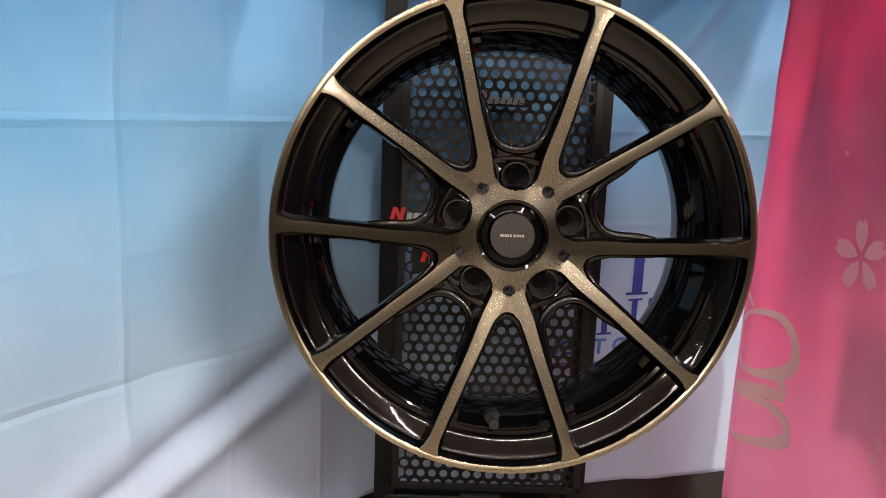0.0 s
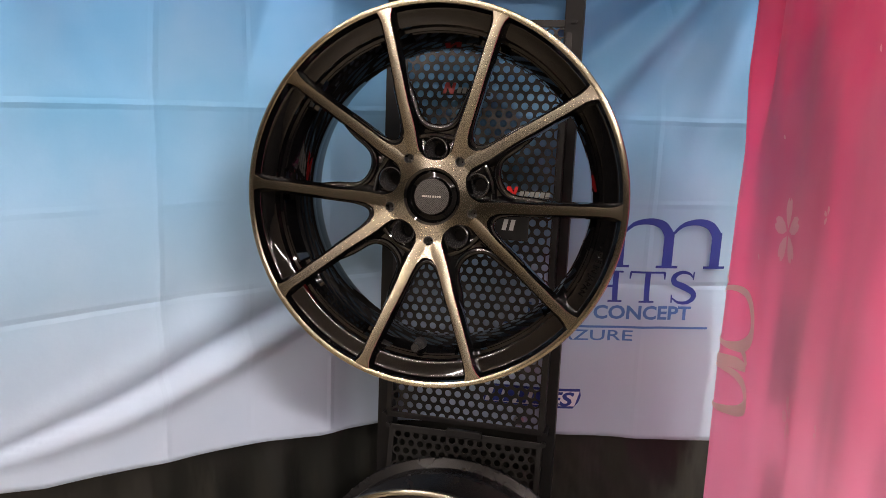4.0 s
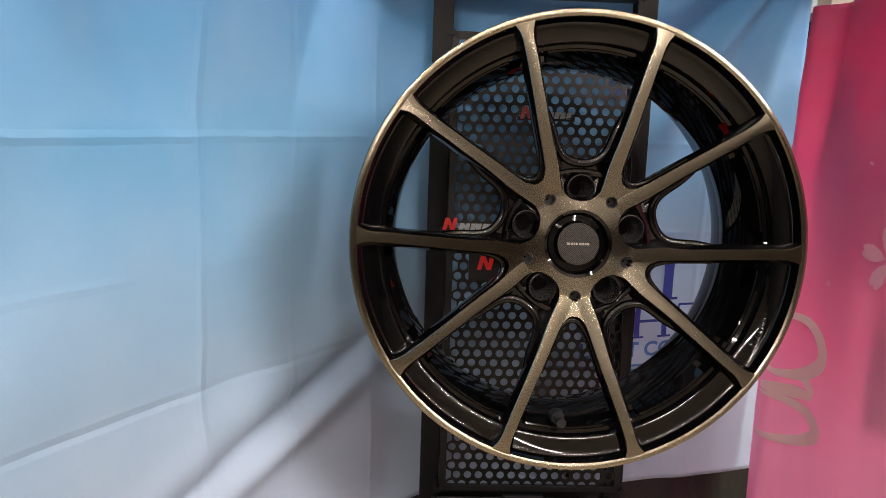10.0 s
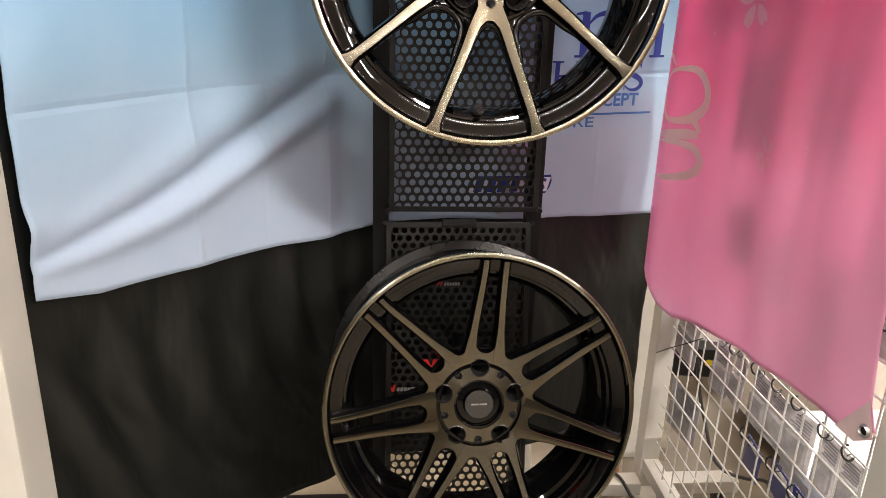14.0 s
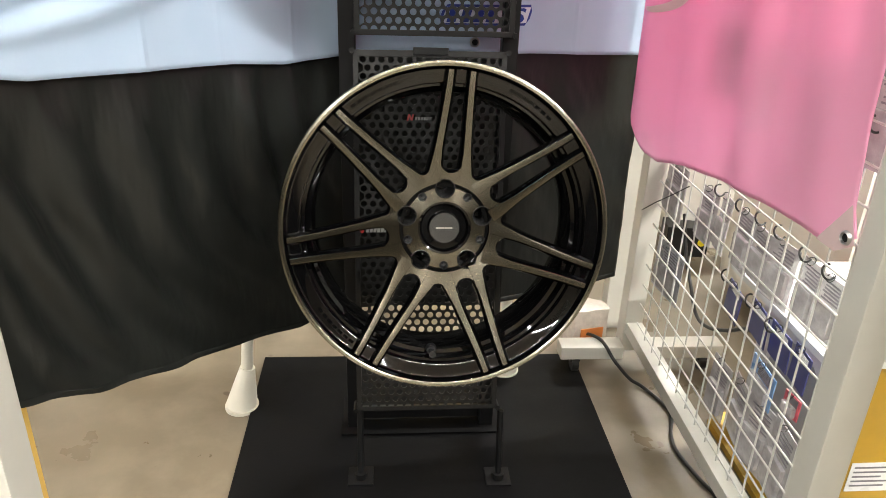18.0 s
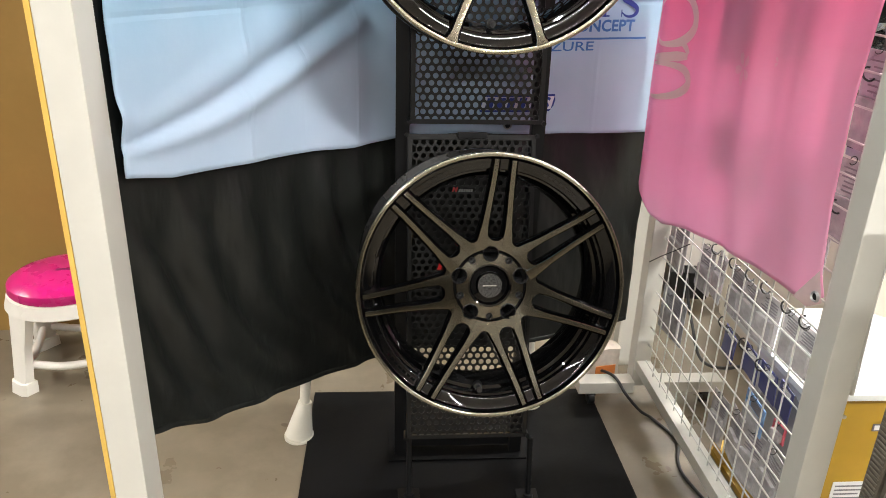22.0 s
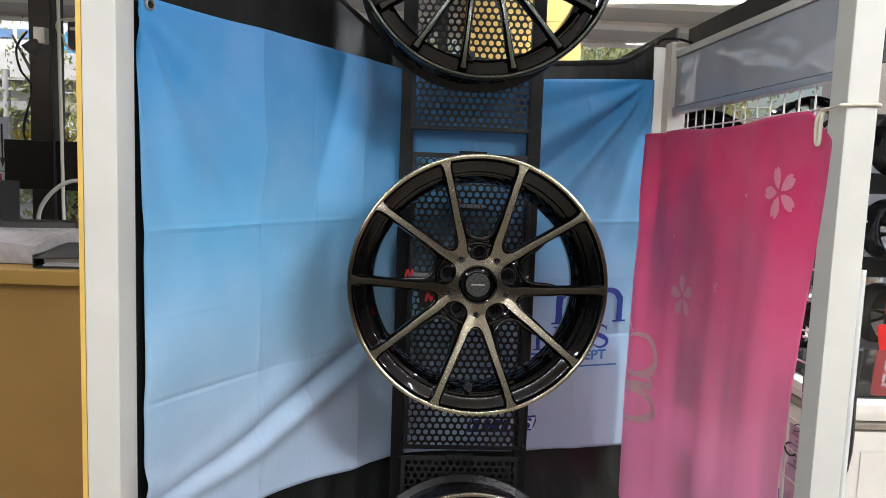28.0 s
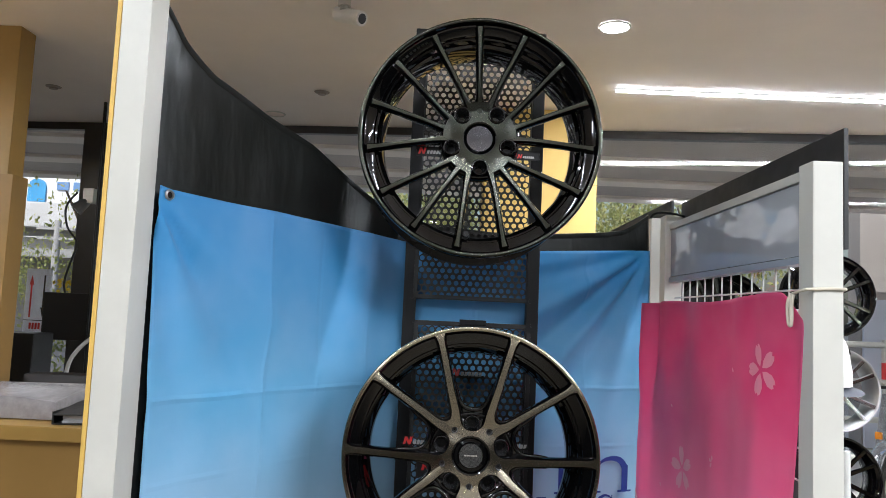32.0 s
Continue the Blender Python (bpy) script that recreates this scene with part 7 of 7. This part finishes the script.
bmesh.ops.translate(bm, vec=(0, -0.006, 0), verts=[v for v in r["geom"] if isinstance(v, bmesh.types.BMVert)])
bmesh.ops.recalc_face_normals(bm, faces=bm.faces)
part("back_pocket", bm, plain("darker_taupe", (0.075, 0.066, 0.052), 0.6), chair2, "darker lower back panel")
bm = bmesh.new()
box(bm, 0.530, 0.910, 0.0, 0.236, 0.43, 0.458, 0.010)
part("seat", bm, M_TAUPE, chair2)
for x in (0.548, 0.892):
    for y in (0.03, 0.252):
        bm = bmesh.new()
        rod(bm, (x, y, 0.0), (x, y, 0.432 if y < 0.2 else 0.462), 0.012, 10)
        part("leg", bm, M_HOOK, chair2)

# cap on the far side of the rack
cap_ = thing("cap", pose(0.768, 0.90, 1.365, 0, 0, 25), "white baseball cap with a dark brim hanging behind the rack", "cap")
bm = bmesh.new()
lathe(bm, [(0.0, 0.150), (0.035, 0.143), (0.062, 0.120), (0.080, 0.080), (0.088, 0.030), (0.088, 0.0)], 40, axis="Z")
part("crown", bm, plain("white_cotton", (0.80, 0.79, 0.75), 0.8), cap_, "white cotton crown", 60)
bm = bmesh.new()
rod(bm, (0.052, -0.062, 0.070), (0.054, -0.0645, 0.0705), 0.006, 14)
part("vent_eyelet", bm, M_HOOK, cap_)
bm = bmesh.new()
vs, n = [], 15
for k in range(n):
    a = math.pi * k / (n - 1)
    vs.append(((0.086 * math.cos(a), -0.05 - 0.06 * math.sin(a), -0.004 - 0.012 * math.sin(a)), (0.060 * math.cos(a), -0.02 * math.sin(a) - 0.05, 0.0)))
for a, b in zip(vs, vs[1:]):
    bm.faces.new([bm.verts.new(p) for p in (a[0], b[0], b[1], a[1])])
part("brim", bm, plain("navy_cotton", (0.02, 0.022, 0.04), 0.8), cap_, "dark brim")
bm = bmesh.new()
rod(bm, (0.60, 0.90, 1.512), (0.768, 0.90, 1.5165), 0.003, 8)
tagged(part("hanging_hook", bm, M_WIRE), "white wire hook that carries the cap", "hook")

# more wheels on racks further back
def far_wheel(m, paint, cut, label, spokes=10):
    root = thing("alloy_wheel", m, label, "wheel", "wheels on the far racks")
    bm = bmesh.new()
    lathe(bm, [(0.2215, 0.003), (0.214, 0.013), (0.200, 0.03), (0.192, 0.06), (0.191, 0.115), (0.207, 0.146), (0.213, 0.193), (0.2358, 0.193), (0.2205, 0.185), (0.219, 0.15), (0.198, 0.125), (0.198, 0.08), (0.2185, 0.045), (0.2195, 0.017), (0.2358, 0.0075), (0.2315, 0.0), (0.2240, 0.0012)], 64)
    part("rim_barrel", bm, paint, root, "", 40)
    for k in range(spokes):
        ang = 360 * k / spokes + (6 if k % 2 else -6)
        line = [(polar(r, ang).x, polar(r, ang).z) for r in (0.03, 0.08, 0.15, 0.218)]
        spoke_solid(line, [0.014, 0.009, 0.007, 0.009], [0.026, 0.018, 0.008, 0.003], [0.03, 0.03, 0.026, 0.022], "spoke", root, paint, cut)
    bm = bmesh.new()
    lathe(bm, [(0.0, 0.020), (0.028, 0.021), (0.032, 0.024), (0.068, 0.026), (0.070, 0.05), (0.0, 0.05)], 40)
    part("hub", bm, paint, root, "", 40)
    return root


M_GUN = machined("gunmetal_alloy", (0.30, 0.30, 0.31), 0.25)
far_wheel(pose(2.213, 3.55, 1.678, -4, 0, -4), M_BLACK, M_SMOKE_DARK, "black alloy wheel on a rack behind the grid")
far_wheel(pose(2.232, 3.55, 1.148, -4, 0, -6), M_STEEL, M_GUN, "silver-grey alloy wheel on a rack behind the grid")
far_wheel(pose(2.242, 3.55, 0.651, -4, 0, -4), M_BLACK, M_SMOKE_DARK, "black alloy wheel low on a rack behind the grid")
far_wheel(pose(1.225, 2.60, 1.490, -4, 0, 0), M_BLACK, M_SMOKE_DARK, "black alloy wheel seen through the wire grid")
for z, ang in ((1.732, 8), (1.093, 10), (0.443, 7)):
    far_wheel(pose(3.63, 4.75, z, -4, 0, ang), M_BLACK, M_SMOKE_DARK, "black alloy wheel on a far black stand")
for x, y in ((2.12, 3.76), (2.36, 3.76), (3.44, 5.0), (3.84, 5.0), (1.11, 2.83), (1.35, 2.83)):
    bm = bmesh.new()
    box(bm, x - 0.015, x + 0.015, y - 0.015, y + 0.015, 0.0, 2.04 if y > 4 else 1.78, 0.002)
    st = tagged(part("upright", bm, M_FRAME), "black steel upright of a far wheel rack", "rack post", "far rack posts")
    st.name = "rack_upright"
for x0, x1, y in ((2.136, 2.344, 3.76), (3.456, 3.824, 5.0), (1.125, 1.335, 2.83)):
    for z in (0.62, 1.0, 1.40, 1.62) if y < 4 else (0.55, 0.80, 1.20, 1.45, 1.90):
        bm = bmesh.new()
        box(bm, x0, x1, y - 0.008, y + 0.008, z - 0.10, z + 0.06, 0.002)
        tagged(part("rack_plate", bm, M_SHEET), "black plate of a far wheel rack", "rack plate", "far rack plates")

# red upright notices
for top_z, lean in ((0.773, -10), (1.379, -3.3), (1.963, 0)):
    sg = thing("red_notice", pose(2.132, 2.70, top_z, 0, lean, -12) @ Matrix.Translation((0, 0, -0.282)), "red upright notice board with white lettering", "sign", "red notices")
    bm = bmesh.new()
    outline = [(0.012, -0.282), (0.188, -0.282), (0.2, -0.270), (0.2, 0.270), (0.188, 0.282), (0.012, 0.282), (0.0, 0.270), (0.0, -0.270)]
    f = bm.faces.new([bm.verts.new((x, 0.0, z)) for x, z in outline])
    r = bmesh.ops.extrude_face_region(bm, geom=[f])
    bmesh.ops.translate(bm, vec=(0, 0.008, 0), verts=[v for v in r["geom"] if isinstance(v, bmesh.types.BMVert)])
    bmesh.ops.recalc_face_normals(bm, faces=bm.faces)
    part("board", bm, M_NOTICE, sg, "glossy red board")
    vs, fs = lettering("NEW MODEL", 0.086, 0.0004, "CENTER", 0.0012)
    raw("letters", [(0.100 - v.z, -0.0012 + v.y, v.x) for v in vs], fs, M_STICKER, sg, "white upright lettering")
bm = bmesh.new()
box(bm, 2.20, 2.24, 2.735, 2.76, 0.0, 2.60, 0.002)
tagged(part("notice_post", bm, M_FRAME), "slim black post behind the red notices", "post")

# scooter outside, parked by the rail
scoot = thing("motor_scooter", pose(4.21, 5.91, -0.02, 0, 0, 215), "bright silver motor scooter parked outside the glass", "scooter")
M_SILVER = plain("silver_paint", (0.66, 0.69, 0.75), 0.16, 0.75)
for x in (-0.62, 0.62):
    bm = bmesh.new()
    lathe(bm, [(0.17, -0.05), (0.235, -0.05), (0.255, 0.0), (0.235, 0.05), (0.17, 0.05)], 36, closed=True)
    w_ = part("wheel", bm, M_HOOK, scoot, "black tyre", 40)
    w_.location = (x, 0, 0.255)
bm = bmesh.new()
box(bm, -0.75, 0.10, -0.14, 0.14, 0.42, 0.74, 0.08)
part("body", bm, M_SILVER, scoot, "silver bodywork", 40)
bm = bmesh.new()
box(bm, -0.10, 0.45, -0.15, 0.15, 0.26, 0.34, 0.03)
part("footboard", bm, M_HOOK, scoot)
bm = bmesh.new()
box(bm, 0.0, 0.09, -0.19, 0.19, 0.0, 0.66, 0.04, pose(0.42, 0, 0.32, 0, -16, 0))
part("leg_shield", bm, M_SILVER, scoot, "silver leg shield", 40)
bm = bmesh.new()
box(bm, -0.62, 0.02, -0.13, 0.13, 0.74, 0.83, 0.035)
part("seat", bm, M_HOOK, scoot, "black seat", 40)
bm = bmesh.new()
rod(bm, (0.30, -0.33, 1.02), (0.30, 0.33, 1.02), 0.014, 10)
rod(bm, (0.34, 0, 0.9), (0.30, 0, 1.02), 0.03, 10)
part("handlebar", bm, M_HOOK, scoot)
for y in (-0.30, 0.30):
    bm = bmesh.new()
    rod(bm, (0.30, y, 1.02), (0.26, y * 1.3, 1.18), 0.006, 8)
    rod(bm, (0.255, y * 1.3, 1.20), (0.275, y * 1.3, 1.20), 0.055, 20)
    part("mirror", bm, M_HOOK, scoot, "round mirror", 40)
for y in (-0.11, 0.11):
    bm = bmesh.new()
    box(bm, 0.52, 0.56, y - 0.025, y + 0.025, 0.60, 0.66, 0.012)
    part("indicator", bm, plain("amber_lens", (0.85, 0.28, 0.02), 0.2), scoot, "orange indicator lens", 40)
bm = bmesh.new()
rod(bm, (0.50, 0, 0.80), (0.55, 0, 0.79), 0.075, 24, 0.066)
part("headlight", bm, M_STEEL, scoot, "round chrome headlight", 40)
bm = bmesh.new()
sweep(bm, curve_pts([(0.36, 0, 0.30), (0.44, 0, 0.50), (0.62, 0, 0.57), (0.80, 0, 0.50), (0.87, 0, 0.36)], 6), 0.055, 12)
part("mudguard", bm, M_SILVER, scoot, "silver front mudguard", 40)
# dark mat outside and the plain wall beyond the railing
bm = bmesh.new()
box(bm, 2.2, 7.5, 4.42, 6.1, -0.0195, -0.012, 0.002)
tagged(part("forecourt_mat", bm, plain("dark_grey_matting", (0.055, 0.056, 0.062), 0.6, 0.0, 0.15, 5, 0.2)), "dark grey matting outside the glass", "mat")
for x, y in ((3.27, 4.97), (3.375, 4.96)):
    bm = bmesh.new()
    rod(bm, (x, y, -0.012), (x, y, -0.009), 0.045, 24)
    tagged(part("floor_disc", bm, M_SIGNWHITE), "small white round pad on the dark matting", "pad", "pads on the matting")
bm = bmesh.new()
box(bm, 5.40, 16.0, 9.0, 9.3, -0.06, 3.6, 0.01)
nbr = tagged(part("neighbour_wall", bm, plain("grey_brown_render", (0.30, 0.27, 0.245), 0.7, 0.0, 0.1, 1.2, 0.1)), "grey-brown rendered wall with pale lower panels beyond the railing", "wall", kind="structure")
for k in range(6):
    bm = bmesh.new()
    box(bm, 5.42 + 1.7 * k, 7.10 + 1.7 * k, 8.96, 8.999, 0.0, 1.90, 0.006)
    part("panel", bm, plain("pale_blue_panel", (0.60, 0.62, 0.70), 0.5, 0.0, 0.06, 1.5), nbr, "pale blue-grey wall panel")
rail = thing("street_rail", pose(0, 0, 0), "white and red street railing outside the glass", "railing")
for z in (0.34, 0.68, 1.02, 1.36):
    bm = bmesh.new()
    rod(bm, (1.1, 6.2, z), (8.0, 6.2, z), 0.028, 12)
    part("bar", bm, M_WHITE, rail, "white bar", 60)
for k in range(8):
    x = 1.22 + 0.95 * k
    bm = bmesh.new()
    rod(bm, (x, 6.2, -0.06), (x, 6.2, 1.41), 0.035, 12)
    p_ = part("post", bm, M_WHITE, rail, "white post", 60)
    bm = bmesh.new()
    rod(bm, (x, 6.2, 1.05), (x, 6.2, 1.20), 0.0365, 12)
    part("red_band", bm, M_SIGNRED, p_)
for x in (-12.0, 9.5):
    bm = bmesh.new()
    box(bm, x - 0.35, x + 0.35, 8.0, 8.6, -0.06, 3.35, 0.02)
    tagged(part("porch_pillar", bm, M_CONC), "grey concrete pillar of the porch", "pillar", "porch pillars", kind="structure")
